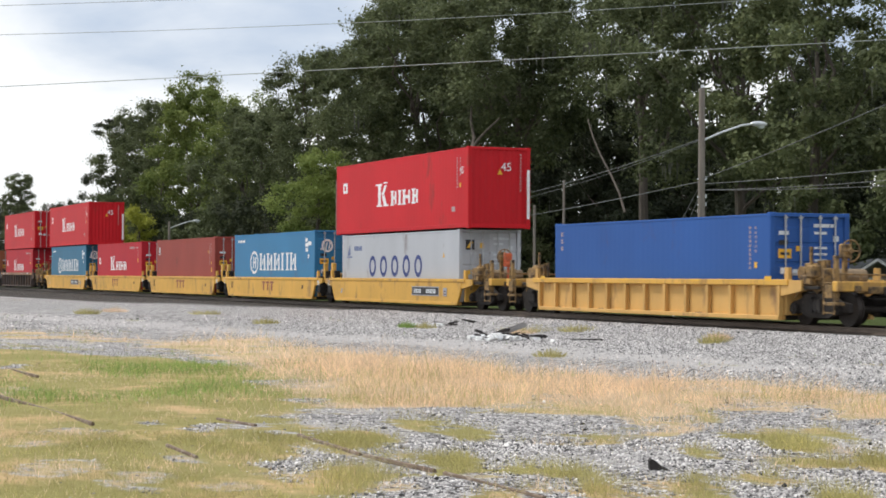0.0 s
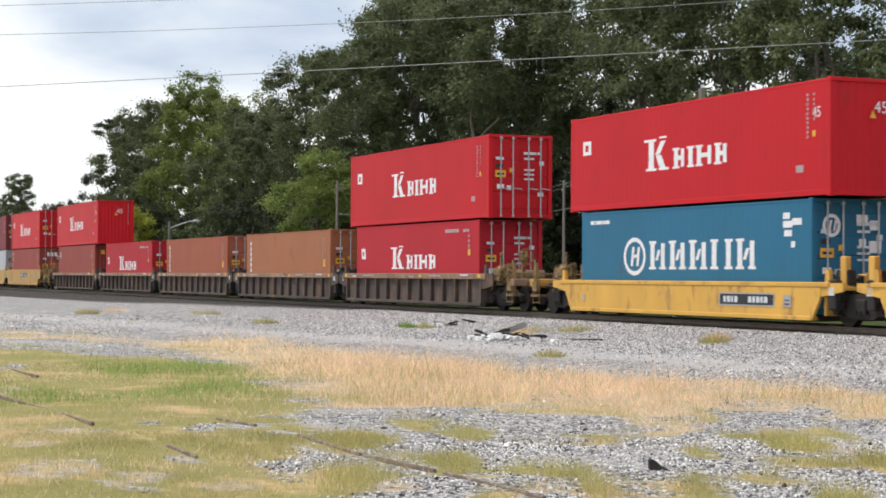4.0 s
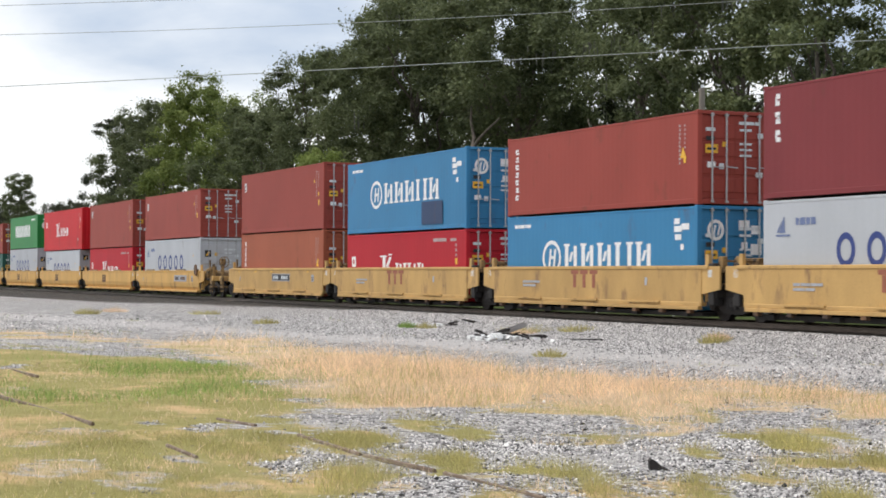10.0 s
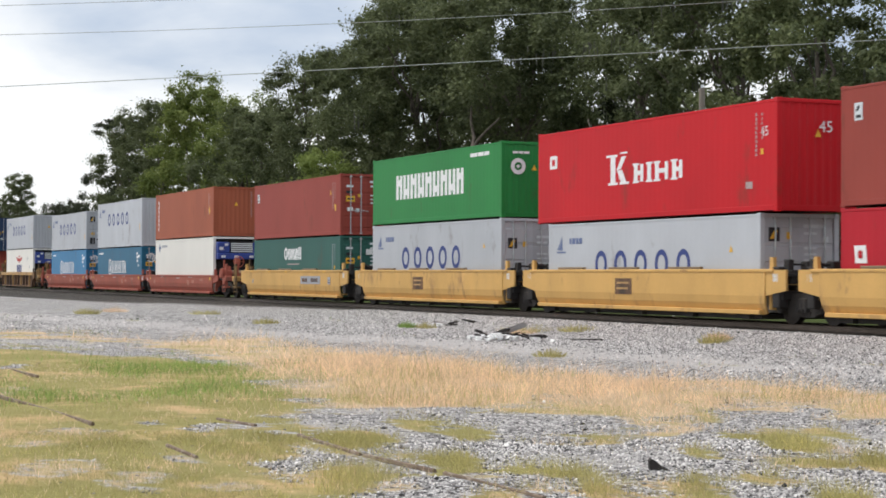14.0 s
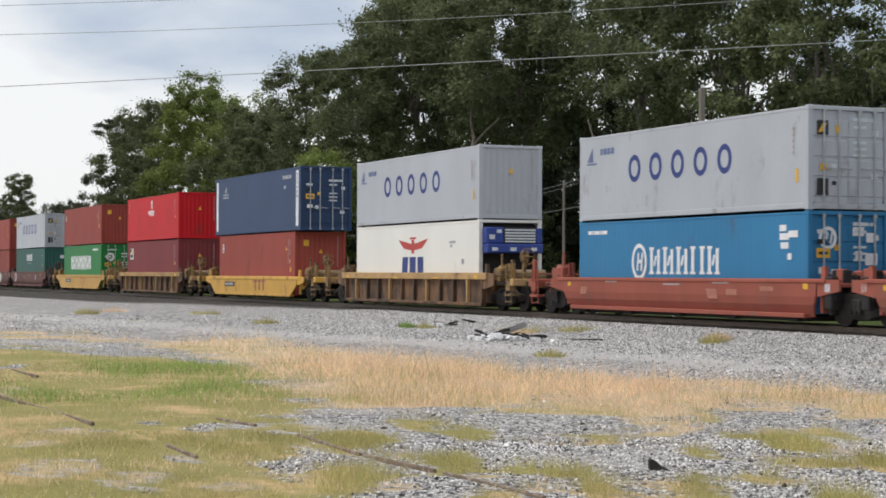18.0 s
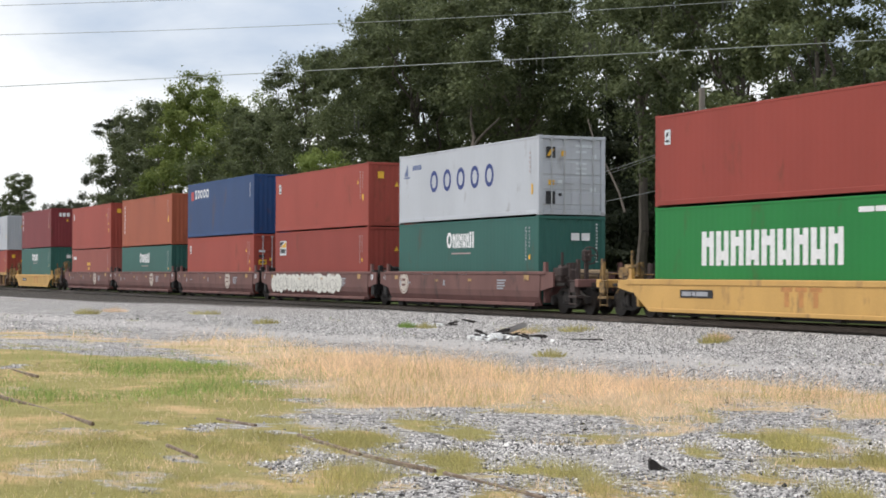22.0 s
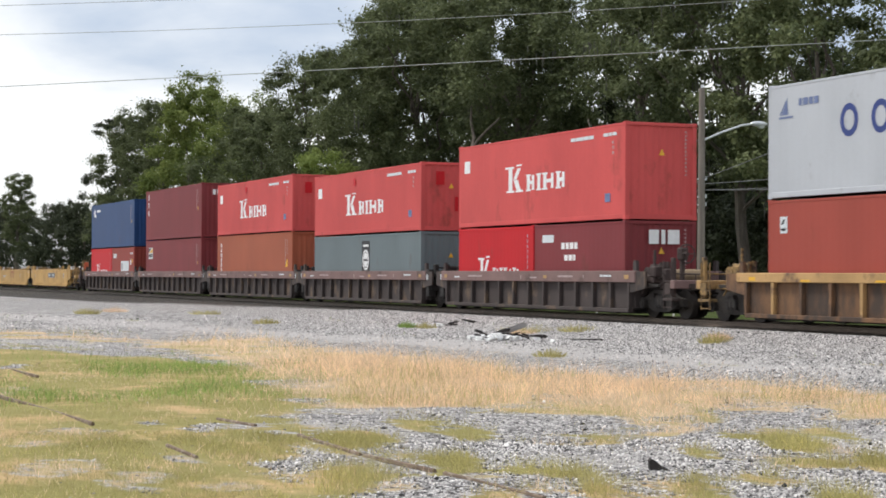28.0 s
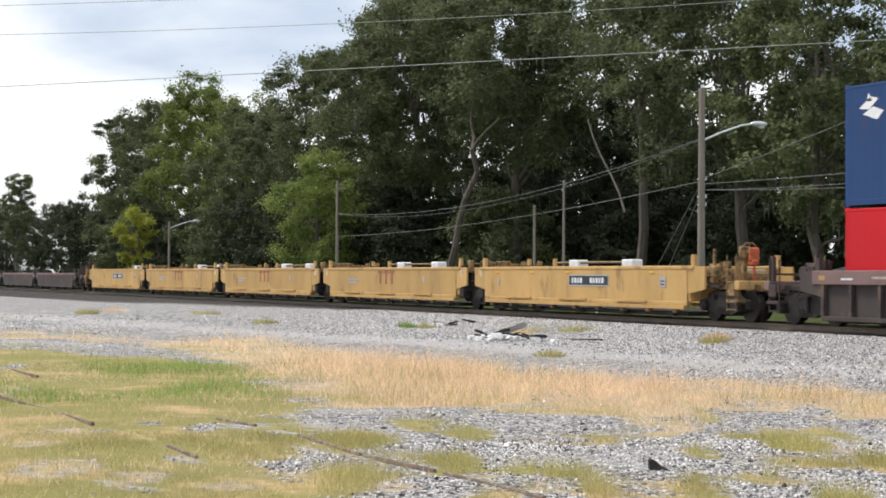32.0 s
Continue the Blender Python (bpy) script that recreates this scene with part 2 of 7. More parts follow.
def bar(u, v, w, h):
    return [(u, v), (u + w, v), (u + w, v + h), (u, v + h)]


def ring(u, v, rx, ry, t, n=16, a0=0.0, a1=360.0):
    """A band round an ellipse, as quads."""
    out = []
    for i in range(n):
        a, b = (radians(a0 + (a1 - a0) * k / n) for k in (i, i + 1))
        out.append([(u + rx * math.cos(a), v + ry * math.sin(a)), (u + rx * math.cos(b), v + ry * math.sin(b)),
                    (u + (rx - t) * math.cos(b), v + (ry - t) * math.sin(b)), (u + (rx - t) * math.cos(a), v + (ry - t) * math.sin(a))])
    return out


def disc(u, v, rx, ry, n=20):
    return [[(u + rx * math.cos(2 * math.pi * i / n), v + ry * math.sin(2 * math.pi * i / n)) for i in range(n)]]


def slant(u, v, w, h, d):
    return [(u, v), (u + w, v), (u + w + d, v + h), (u + d, v + h)]


def tall_and_four(u, v, s, wide=1.0):
    """One tall mark of three slabs and four lower slabs with feet."""
    p = wide * s
    out = [bar(u + 0.10 * p, v + 0.08 * s, 0.20 * p, 0.84 * s), slant(u + 0.34 * p, v + 0.50 * s, 0.18 * p, 0.42 * s, 0.22 * p), slant(u + 0.52 * p, v + 0.08 * s, 0.22 * p, 0.40 * s, -0.16 * p),
           bar(u, v, 0.40 * p, 0.08 * s), bar(u + 0.48 * p, v, 0.38 * p, 0.08 * s), bar(u - 0.08 * p, v + 0.92 * s, 0.46 * p, 0.08 * s), bar(u + 0.50 * p, v + 1.0 * s, 0.28 * p, 0.06 * s)]
    x, h = u + 1.02 * p, 0.64 * s
    for w in (0.42, 0.20, 0.54, 0.42):
        out += [bar(x + 0.03 * p, v + 0.06 * s, 0.15 * p, h - 0.12 * s), bar(x - 0.02 * p, v, 0.25 * p, 0.07 * s), bar(x - 0.02 * p, v + h - 0.07 * s, 0.25 * p, 0.07 * s)]
        if w > 0.3:
            out += [bar(x + (w - 0.14) * p, v + 0.04 * s, 0.12 * p, h - 0.08 * s), bar(x + 0.18 * p, v + 0.40 * h, (w - 0.32) * p, 0.22 * h)]
        x += (w + 0.10) * p
    return out


def five_hoops(u, v, s, step):
    """Five fat rings in a row."""
    out = []
    for i in range(5):
        out += ring(u + i * step, v, 0.45 * s, 0.5 * s, 0.19 * s, 18)
    return out


def badge_and_six(u, v, s, wide=1.0):
    """A round badge and six slabs with feet."""
    p = wide * s
    out = ring(u, v + 0.45 * s, 0.42 * p, 0.66 * s, 0.15 * s, 20) + [slant(u - 0.15 * p, v + 0.12 * s, 0.09 * p, 0.66 * s, 0.06 * p), slant(u + 0.06 * p, v + 0.12 * s, 0.09 * p, 0.66 * s, 0.06 * p), bar(u - 0.08 * p, v + 0.40 * s, 0.18 * p, 0.12 * s)]
    x = u + 0.55 * p
    for w in (0.62, 0.60, 0.62, 0.36, 0.26, 0.62):
        out += [bar(x + 0.05 * p, v + 0.08 * s, 0.15 * p, 0.80 * s), bar(x, v, 0.26 * p, 0.09 * s), bar(x, v + 0.87 * s, 0.26 * p, 0.09 * s)]
        if w > 0.4:
            out += [bar(x + (w - 0.19) * p, v + 0.08 * s, 0.14 * p, 0.80 * s), bar(x + (w - 0.24) * p, v, 0.24 * p, 0.09 * s), slant(x + 0.22 * p, v + 0.30 * s, 0.10 * p, 0.36 * s, 0.10 * p)]
        x += (w + 0.10) * p
    return out


def sail_mark(u, v):
    """A small faded sail over a line, with a row of tiny bars."""
    return [bar(u, v - 0.04, 0.62, 0.05), [(u + 0.12, v + 0.05), (u + 0.40, v + 0.05), (u + 0.36, v + 0.50)], [(u + 0.02, v + 0.06), (u + 0.10, v + 0.06), (u + 0.30, v + 0.42)]] + word_bars(u + 0.86, v + 0.24, 0.18, (0.14, 0.22, 0.16, 0.2), 0.25)


def nine_blocks(u, v, s, n=9, wide=1.0):
    """A row of square blocks with narrow slots."""
    out = []
    for i in range(n):
        x, p = u + i * 0.80 * s * wide, s * wide
        out += [bar(x, v, 0.27 * p, s), bar(x + 0.43 * p, v, 0.25 * p, s), bar(x + 0.27 * p, v + (0.16 if i % 2 else 0.56) * s, 0.16 * p, 0.26 * s)]
    return out


def word_bars(u, v, h, widths, gap=0.35):
    """Lettering too small to read: a row of bars."""
    out, x = [], u
    for w in widths:
        out.append(bar(x, v, w, h))
        x += w + gap * h
    return out


def column_bars(u, v, w, n, h, gap):
    """Upright lettering too small to read: a ragged column of short bars."""
    out = []
    for i in range(n):
        y, k = v - i * (h + gap), (i * 7 + n) % 5
        out += [bar(u + 0.05 * w * k, y + 0.55 * h, w * (0.9 - 0.05 * k), 0.38 * h), bar(u + 0.04 * w * ((k + 2) % 5), y + 0.05 * h, w * 0.85, 0.34 * h), bar(u + 0.4 * w * (i % 2), y + 0.3 * h, 0.4 * w, 0.4 * h)]
    return out


def container(name_label, length, height, colour, x, z, marks=(), end="plain"):
    """A freight container standing on its four lower corner castings at x, z."""
    mat = PAINT[colour]
    root = new("shipping_container")
    tagged(root, name_label, "container", "containers on the train", "thing")
    root.matrix_basis = pose(x, MID, z)
    k = (round(length, 1), round(height, 1))
    hl, hw = length / 2, CW / 2
    inner = length - 0.30

    def piece(nm, key, build, mt=None, at=None, label=""):
        ob = put_mesh(nm, shared((nm, key), mt or mat, build), mt or mat, root, label)
        if at:
            ob.matrix_basis = at
        return ob

    piece("side_wall", (k, -1), lambda bm: ribbed(bm, inner, 0.16, height - 0.09, -hw + 0.008, 1))
    piece("side_wall", (k, 1), lambda bm: ribbed(bm, inner, 0.16, height - 0.09, hw - 0.008, -1))
    piece("bottom_rail", k, lambda bm: box(bm, -hl + 0.15, hl - 0.15, -hw, -hw + 0.07, 0.03, 0.17, 0.01))
    piece("bottom_rail", (k, 1), lambda bm: box(bm, -hl + 0.15, hl - 0.15, hw - 0.07, hw, 0.03, 0.17, 0.01))
    piece("top_rail", k, lambda bm: box(bm, -hl + 0.15, hl - 0.15, -hw, -hw + 0.06, height - 0.10, height - 0.03, 0.01))
    piece("top_rail", (k, 1), lambda bm: box(bm, -hl + 0.15, hl - 0.15, hw - 0.06, hw, height - 0.10, height - 0.03, 0.01))

    def roof(bm):
        ribbed(bm, inner, -hw + 0.07, hw - 0.07, -(height - 0.045), 1, 0.42, 0.018)
        bmesh.ops.rotate(bm, verts=bm.verts, cent=(0, 0, 0), matrix=Matrix.Rotation(radians(-90), 3, "X"))
    piece("roof", k, roof)
    piece("floor", k, lambda bm: box(bm, -hl + 0.16, hl - 0.16, -hw + 0.08, hw - 0.08, 0.05, 0.15), M_UNDER)
    for sx in (-1, 1):
        for sy in (-1, 1):
            at = pose(sx * (hl - 0.085), sy * (hw - 0.08), 0)
            piece("corner_post", (k, "p"), lambda bm: box(bm, -0.075, 0.075, -0.075, 0.075, 0.11, height - 0.11, 0.012), None, at)
            for zz in (0, height - 0.118):
                piece("corner_casting", "c", lambda bm: box(bm, -0.089, 0.089, -0.081, 0.081, 0, 0.118, 0.012), None, pose(sx * (hl - 0.089), sy * (hw - 0.081), zz))

    def end_sheet(bm):
        ribbed(bm, CW - 0.30, 0.17, height - 0.10, 0, 1, 0.25, 0.022)
        bmesh.ops.rotate(bm, verts=bm.verts, cent=(0, 0, 0), matrix=Matrix.Rotation(radians(90), 3, "Z"))
    for sx in (-1, 1):
        piece("end_sill", (k, "s"), lambda bm: box(bm, -0.05, 0.05, -hw + 0.16, hw - 0.16, 0.02, 0.17, 0.01), None, pose(sx * (hl - 0.055), 0, 0))
        piece("end_header", (k, "h"), lambda bm: box(bm, -0.05, 0.05, -hw + 0.16, hw - 0.16, height - 0.11, height - 0.01, 0.01), None, pose(sx * (hl - 0.055), 0, 0))
        if sx > 0 and end == "doors":
            for sy in (-1, 1):
                def leaf(bm):
                    prof = [(0.0, 0.18)]
                    for i in range(4):
                        zc, hh = 0.30 + (height - 0.62) * (i + 0.5) / 4, (height - 0.8) / 9.5
                        prof += [(0.0, zc - hh - 0.02), (0.022, zc - hh), (0.022, zc + hh), (0.0, zc + hh + 0.02)]
                    prof += [(0.0, height - 0.12), (-0.04, height - 0.12), (-0.04, 0.18)]
                    a = [bm.verts.new((px, -0.52, pz)) for px, pz in prof]
                    c = [bm.verts.new((px, 0.52, pz)) for px, pz in prof]
                    for i in range(len(prof)):
                        j = (i + 1) % len(prof)
                        bm.faces.new((a[i], c[i], c[j], a[j]))
                door = piece("door", (k, "d"), leaf, None, pose(hl - 0.075, sy * 0.53, 0))
                for dy in (-0.22, 0.24):
                    lock = put_mesh("lock_rod", shared(("lock_rod", k), M_STEEL, lambda bm: rod(bm, (0.066, 0, 0.10), (0.066, 0, height - 0.06), 0.024, 6)), M_STEEL, door, "grey steel lock rod")
                    lock.location.y = dy
                    for zz in (0.09, height - 0.13):
                        keeper = put_mesh("cam_keeper", shared("cam_keeper", M_STEEL, lambda bm: box(bm, 0.03, 0.10, -0.05, 0.05, -0.03, 0.03)), M_STEEL, door)
                        keeper.location = (0, dy, zz)
                    grip = put_mesh("handle", shared("handle", M_STEEL, lambda bm: rod(bm, (0.09, 0, 1.05), (0.09, 0.34, 1.02), 0.018, 6)), M_STEEL, door)
                    grip.location.y = dy
        elif sx > 0 and end == "genset":
            piece("reefer_panel", (k, "g"), lambda bm: box(bm, -0.03, 0.03, -1.0, 1.0, 0.18, height - 0.12), M_UNDER, pose(hl - 0.30, 0, 0))
        else:
            piece("end_wall", (k, "e"), end_sheet, None, pose(sx * (hl - 0.045), 0, 0, 0, 0, 0 if sx > 0 else 180))
    if end == "genset":
        gen = put_mesh("generator", shared("generator", M_GENSET, lambda bm: (box(bm, -0.05, 0.46, -1.08, 1.08, 1.72, 2.05, 0.04), box(bm, -0.05, 0.40, -1.08, -0.42, 2.05, 2.62, 0.04), box(bm, 0.0, 0.36, 0.84, 1.08, 2.05, 2.6, 0.03))), M_GENSET, root, "blue clip-on generator")
        gen.location.x = hl - 0.06
        put_mesh("grille", shared("grille", M_PALE, lambda bm: [box(bm, 0.34, 0.40, -0.36, 0.80, 2.10 + 0.1 * i, 2.16 + 0.1 * i) for i in range(5)]), M_PALE, gen, "pale louvred grille")
        put_mesh("radiator", shared("radiator", M_BLACK, lambda bm: box(bm, 0.0, 0.33, -0.40, 0.82, 2.06, 2.62, 0.02)), M_BLACK, gen)
        put_mesh("control_panel", shared("control_panel", M_PALE, lambda bm: (box(bm, 0.40, 0.43, -0.98, -0.78, 2.2, 2.36), box(bm, 0.40, 0.43, -0.70, -0.52, 2.42, 2.54))), M_PALE, gen)
        put_mesh("data_plate", shared("data_plate", M_PALE, lambda bm: [box(bm, 0.46, 0.475, y, y + 0.22, 1.80, 1.92) for y in (-0.9, -0.2, 0.6)]), M_PALE, gen)
        fan = put_mesh("condenser_fan", shared("condenser_fan", M_BLACK, lambda bm: rod(bm, (0.05, 0, 0.95), (0.14, 0, 0.95), 0.4, 18)), M_BLACK, root)
        fan.location.x = hl - 0.3
        put_mesh("compressor", shared("compressor", M_UNDER, lambda bm: (box(bm, 0.05, 0.22, -0.9, -0.5, 0.25, 0.95, 0.03), rod(bm, (0.15, 0.5, 0.3), (0.15, 0.9, 0.3), 0.12, 10))), M_UNDER, root).location.x = hl - 0.3
    for i, (face, mt, shapes) in enumerate(marks):
        bm = bmesh.new()
        flat_shapes(bm, shapes, -hw + 0.003 - 0.003 * i if face == "side" else hl + (0.004 if end != "doors" else -0.044) + 0.003 * i, face)
        tagged(part("lettering", bm, mt, root), kind="stuff")
    MOVING.append((root, x, z))
    return root


def digits(text, size, at, root_end, mat, root):
    """Readable figures painted on an end or a side."""
    cu = bpy.data.curves.new("figures", "FONT")
    cu.body, cu.size, cu.extrude = text, size, 0.002
    tmp = bpy.data.objects.new("figures", cu)
    scene.collection.objects.link(tmp)
    me = bpy.data.meshes.new_from_object(tmp.evaluated_get(bpy.context.evaluated_depsgraph_get()))
    bpy.data.objects.remove(tmp)
    ob = put_mesh("figures", me, mat, root)
    ob.matrix_basis = pose(*at, 90, 0, 90) if root_end else pose(*at, 90, 0, 0)
    return ob


def small_print(length, height, right=True, left=True, mat=None):
    """Number columns and rows that every box carries."""
    out = []
    hl = length / 2
    if right:
        out += column_bars(hl - 1.0, height - 0.42, 0.11, 10, 0.08, 0.035) + column_bars(hl - 0.72, height - 0.42, 0.09, 6, 0.07, 0.05)
    if left:
        out += column_bars(-hl + 0.42, height - 0.42, 0.16, 3, 0.14, 0.08)
    return [("side", mat or M_FAINT, out), ("side", M_YELLOW, [bar(hl - 0.74, height - 1.42, 0.13, 0.15)])]


def door_print(grey=False):
    """Plates and prints on the door leaves."""
    out = [("end", M_PALE, word_bars(0.12, 2.22, 0.09, (0.20, 0.26, 0.12), 0.3) + word_bars(0.14, 2.04, 0.07, (0.2, 0.16)) + word_bars(0.14, 1.66, 0.06, (0.12, 0.25)) + word_bars(0.14, 1.50, 0.06, (0.25, 0.12)) + word_bars(0.14, 1.34, 0.06, (0.16, 0.2))
            + [bar(-0.94, 2.02, 0.30, 0.10), bar(0.66, 0.78, 0.22, 0.14), bar(-0.52, 0.98, 0.16, 0.16), bar(0.72, 1.86, 0.18, 0.14)])]
    if grey:
        out += [("end", M_BLACK, [bar(-0.95, 1.86, 0.34, 0.36), bar(-0.95, 0.36, 0.34, 0.42), bar(-0.5, 0.62, 0.12, 0.1)]), ("end", M_YELLOW, [slant(-0.92, 1.92, 0.12, 0.22, 0.14), bar(-0.40, 1.92, 0.16, 0.18), bar(-0.86, 0.98, 0.22, 0.16)])]
    else:
        out += [("end", M_YELLOW, [bar(-0.96, 1.42, 0.40, 0.24), bar(-0.42, 1.60, 0.14, 0.14)]), ("end", M_BLACK, [bar(-0.90, 1.50, 0.28, 0.07), bar(-0.94, 1.76, 0.28, 0.12)]), ("end", M_WHITE, [bar(-0.90, 1.02, 0.26, 0.16)])]
    return out


def plain_print(height):
    """A number column and a small warning triangle on a blank end."""
    return [("end", M_FAINT, column_bars(0.78, height - 0.3, 0.07, 12, 0.07, 0.045)), ("end", M_YELLOW, [[(-0.10, height - 0.98), (0.10, height - 0.98), (0.0, height - 0.78)]])]


def small_tag(hl, height):
    """A little white label with a dark device near the trailing upper corner."""
    return [("side", M_PALE, [bar(-hl + 0.55, height - 0.86, 0.32, 0.42)]), ("side", M_BLACK, [slant(-hl + 0.60, height - 0.64, 0.10, 0.13, 0.08), bar(-hl + 0.60, height - 0.80, 0.20, 0.07)])]


def styled(style, length, height, end):
    """The marks of each livery."""
    hl = length / 2
    out = []
    if style == "tall_four":
        out += [("side", M_WHITE, tall_and_four(-2.12, height - 1.86, 0.90, 1.66)), ("side", M_WHITE, [bar(-hl + 0.85, height - 1.18, 0.52, 0.42)]), ("side", PAINT["red"], [bar(-hl + 1.0, height - 1.08, 0.2, 0.2)]),
                ("side", M_FAINT, [bar(hl - 1.45, 0.62, 0.32, 0.18)])]
        out += small_print(length, height, True, False)
    elif style == "tall_four_low":
        out += [("side", M_WHITE, tall_and_four(-2.2, height - 1.72, 0.84, 1.80)), ("side", M_WHITE, [slant(-hl + 0.6, height - 1.32, 0.46, 0.42, -0.06)]), ("side", M_FAINT, word_bars(hl - 3.0, height - 0.42, 0.12, (0.5, 0.4, 0.3), 0.15) + word_bars(hl - 1.4, height - 0.42, 0.10, (0.3, 0.2))),
                ("side", M_FAINT, column_bars(hl - 0.95, height - 0.62, 0.16, 3, 0.12, 0.06)), ("side", M_YELLOW, [bar(hl - 0.95, height - 1.25, 0.2, 0.22)]), ("side", PAINT["crimson"], [bar(-hl + 0.72, height - 1.2, 0.16, 0.18)])]
    elif style == "tall_four_faded":
        out += [("side", M_WHITE, tall_and_four(-2.1, height - 1.80, 0.86, 1.72)), ("side", M_WHITE, [bar(-hl + 0.5, height - 0.98, 0.48, 0.42)]), ("side", M_PALE, word_bars(hl - 3.5, height - 0.40, 0.11, (0.3, 0.5, 0.35, 0.3), 0.2) + word_bars(hl - 1.35, height - 0.38, 0.10, (0.3, 0.2, 0.25))),
                ("side", M_SAIL, [bar(hl - 1.25, 0.55, 0.34, 0.26)]), ("side", M_FAINT, column_bars(hl - 0.8, height - 0.62, 0.12, 3, 0.1, 0.06))]
    elif style == "hoops":
        v = height - 1.30
        out += [("side", M_BLUE, five_hoops(-2.55, v, 0.84, 1.2)), ("side", M_SAIL, sail_mark(-hl + 0.6, height - 0.9)), ("side", M_YELLOW, [[(hl - 1.5, height - 1.0), (hl - 1.3, height - 1.0), (hl - 1.4, height - 0.82)]])]
    elif style == "hoops_high":
        out += [("side", M_BLUE, five_hoops(-2.65, height - 1.12, 0.80, 1.22)), ("side", M_SAIL, sail_mark(-hl + 0.5, height - 0.85)), ("side", M_YELLOW, [bar(hl - 0.55, height - 1.9, 0.12, 0.34)]),
                ("side", M_FAINT, column_bars(hl - 0.7, height - 0.6, 0.1, 5, 0.09, 0.06))]
    elif style in ("badge_six", "badge_six_narrow"):
        mark = badge_and_six(-2.78, height - 1.76, 0.84, 1.84) if style == "badge_six" else badge_and_six(-2.35, 1.0, 0.80, 1.32)
        out += [("side", M_WHITE, mark), ("side", M_WHITE, word_bars(-hl + 0.6, height - 0.40, 0.11, (0.22, 0.1, 0.34, 0.1, 0.3), 0.3)),
                ("side", M_WHITE, [bar(hl - 1.25, height - 0.72, 0.42, 0.17), bar(hl - 1.25, height - 0.50, 0.30, 0.16), bar(hl - 0.86, height - 0.66, 0.42, 0.17), bar(hl - 1.2, height - 0.94, 0.34, 0.16), bar(hl - 0.9, height - 1.22, 0.18, 0.16)])]
        out.append(("end", M_WHITE, ring(-0.62, height - 0.68, 0.27, 0.29, 0.09) + [slant(-0.72, height - 0.82, 0.06, 0.28, 0.06), slant(-0.58, height - 0.82, 0.06, 0.28, 0.06), bar(0.12, height - 0.62, 0.34, 0.22), bar(0.52, height - 0.78, 0.3, 0.24), bar(0.2, height - 1.2, 0.2, 0.2), bar(0.5, height - 1.35, 0.36, 0.3)]))
    elif style == "nine":
        out += [("side", M_WHITE, nine_blocks(-3.55, height - 1.66, 0.92, 9, 0.99)), ("side", M_WHITE, word_bars(hl - 2.6, height - 0.42, 0.13, (0.6, 0.5, 0.4)))]
        out.append(("end", M_WHITE, ring(-0.6, height - 0.85, 0.28, 0.28, 0.14, 12) + disc(-0.6, height - 0.85, 0.06, 0.06, 8) + word_bars(-0.8, height - 0.42, 0.08, (0.2, 0.16, 0.2))))
    elif style == "seven":
        out += [("side", M_WHITE, ring(-1.2, height - 0.70, 0.24, 0.29, 0.13, 12) + nine_blocks(-0.90, height - 0.98, 0.50, 5, 0.74) + [bar(0.60, height - 0.98, 0.14, 0.56), bar(0.82, height - 0.98, 0.14, 0.56)]), ("side", M_FAINT, [bar(-1.0, height - 1.2, 1.7, 0.05)])]
        out += small_print(length, height, True, False, M_GREY_MARK)
        out.append(("end", M_WHITE, [bar(-0.05, height - 0.8, 0.30, 0.24), bar(0.33, height - 0.8, 0.30, 0.24)] + column_bars(0.85, height - 0.3, 0.07, 12, 0.06, 0.05)))
    elif style == "column":
        out += [("side", M_WHITE, column_bars(-hl + 0.62, height - 0.58, 0.26, 7, 0.20, 0.05)), ("side", M_YELLOW, [[(hl - 0.95, 1.3), (hl - 0.6, 1.3), (hl - 0.78, 1.62)]])]
        out += small_print(length, height, True, False)
    elif style == "column_short":
        out.append(("end", M_WHITE, word_bars(-0.60, height - 0.62, 0.28, (0.16, 0.22, 0.22), 0.3)))
        out += [("side", M_WHITE, column_bars(-hl + 0.55, height - 0.55, 0.24, 3, 0.34, 0.12))] + small_print(length, height, True, False)
    elif style == "eagle":
        out += [("side", M_RED, [[(-0.9, 1.95), (-0.12, 1.88), (-0.12, 2.12), (-1.5, 2.3)], [(0.12, 1.88), (0.9, 1.95), (1.5, 2.3), (0.12, 2.12)], bar(-0.13, 1.76, 0.26, 0.52), bar(-0.3, 2.3, 0.6, 0.07)]),
                ("side", M_BLUE, [slant(-1.15, 0.75, 0.56, 0.88, 0.14), bar(-0.32, 0.75, 0.62, 0.88), bar(0.48, 0.75, 0.56, 0.88)]),
                ("side", M_GREY_MARK, [bar(hl - 2.6, 2.1, 0.55, 0.08), bar(hl - 2.5, 1.95, 0.15, 0.1), bar(hl - 2.3, 0.75, 0.25, 0.25), bar(hl - 1.5, 1.35, 0.2, 0.18)])]
    elif style == "small_logo":
        out += [("side", M_PALE, [bar(-hl + 0.95, 2.2, 0.16, 0.46), bar(-hl + 0.8, 2.36, 0.46, 0.14), slant(-hl + 0.8, 2.24, 0.1, 0.3, 0.26)]), ("side", M_PALE, word_bars(-hl + 1.5, 2.45, 0.13, (0.3, 0.5, 0.4), 0.2))]
        out[0] = ("side", M_SAIL, out[0][2])
        out[1] = ("side", M_GREY_MARK, out[1][2])
    elif style == "plain_tag":
        out += small_tag(hl, height) + small_print(length, height, True, False)
    elif style == "star":
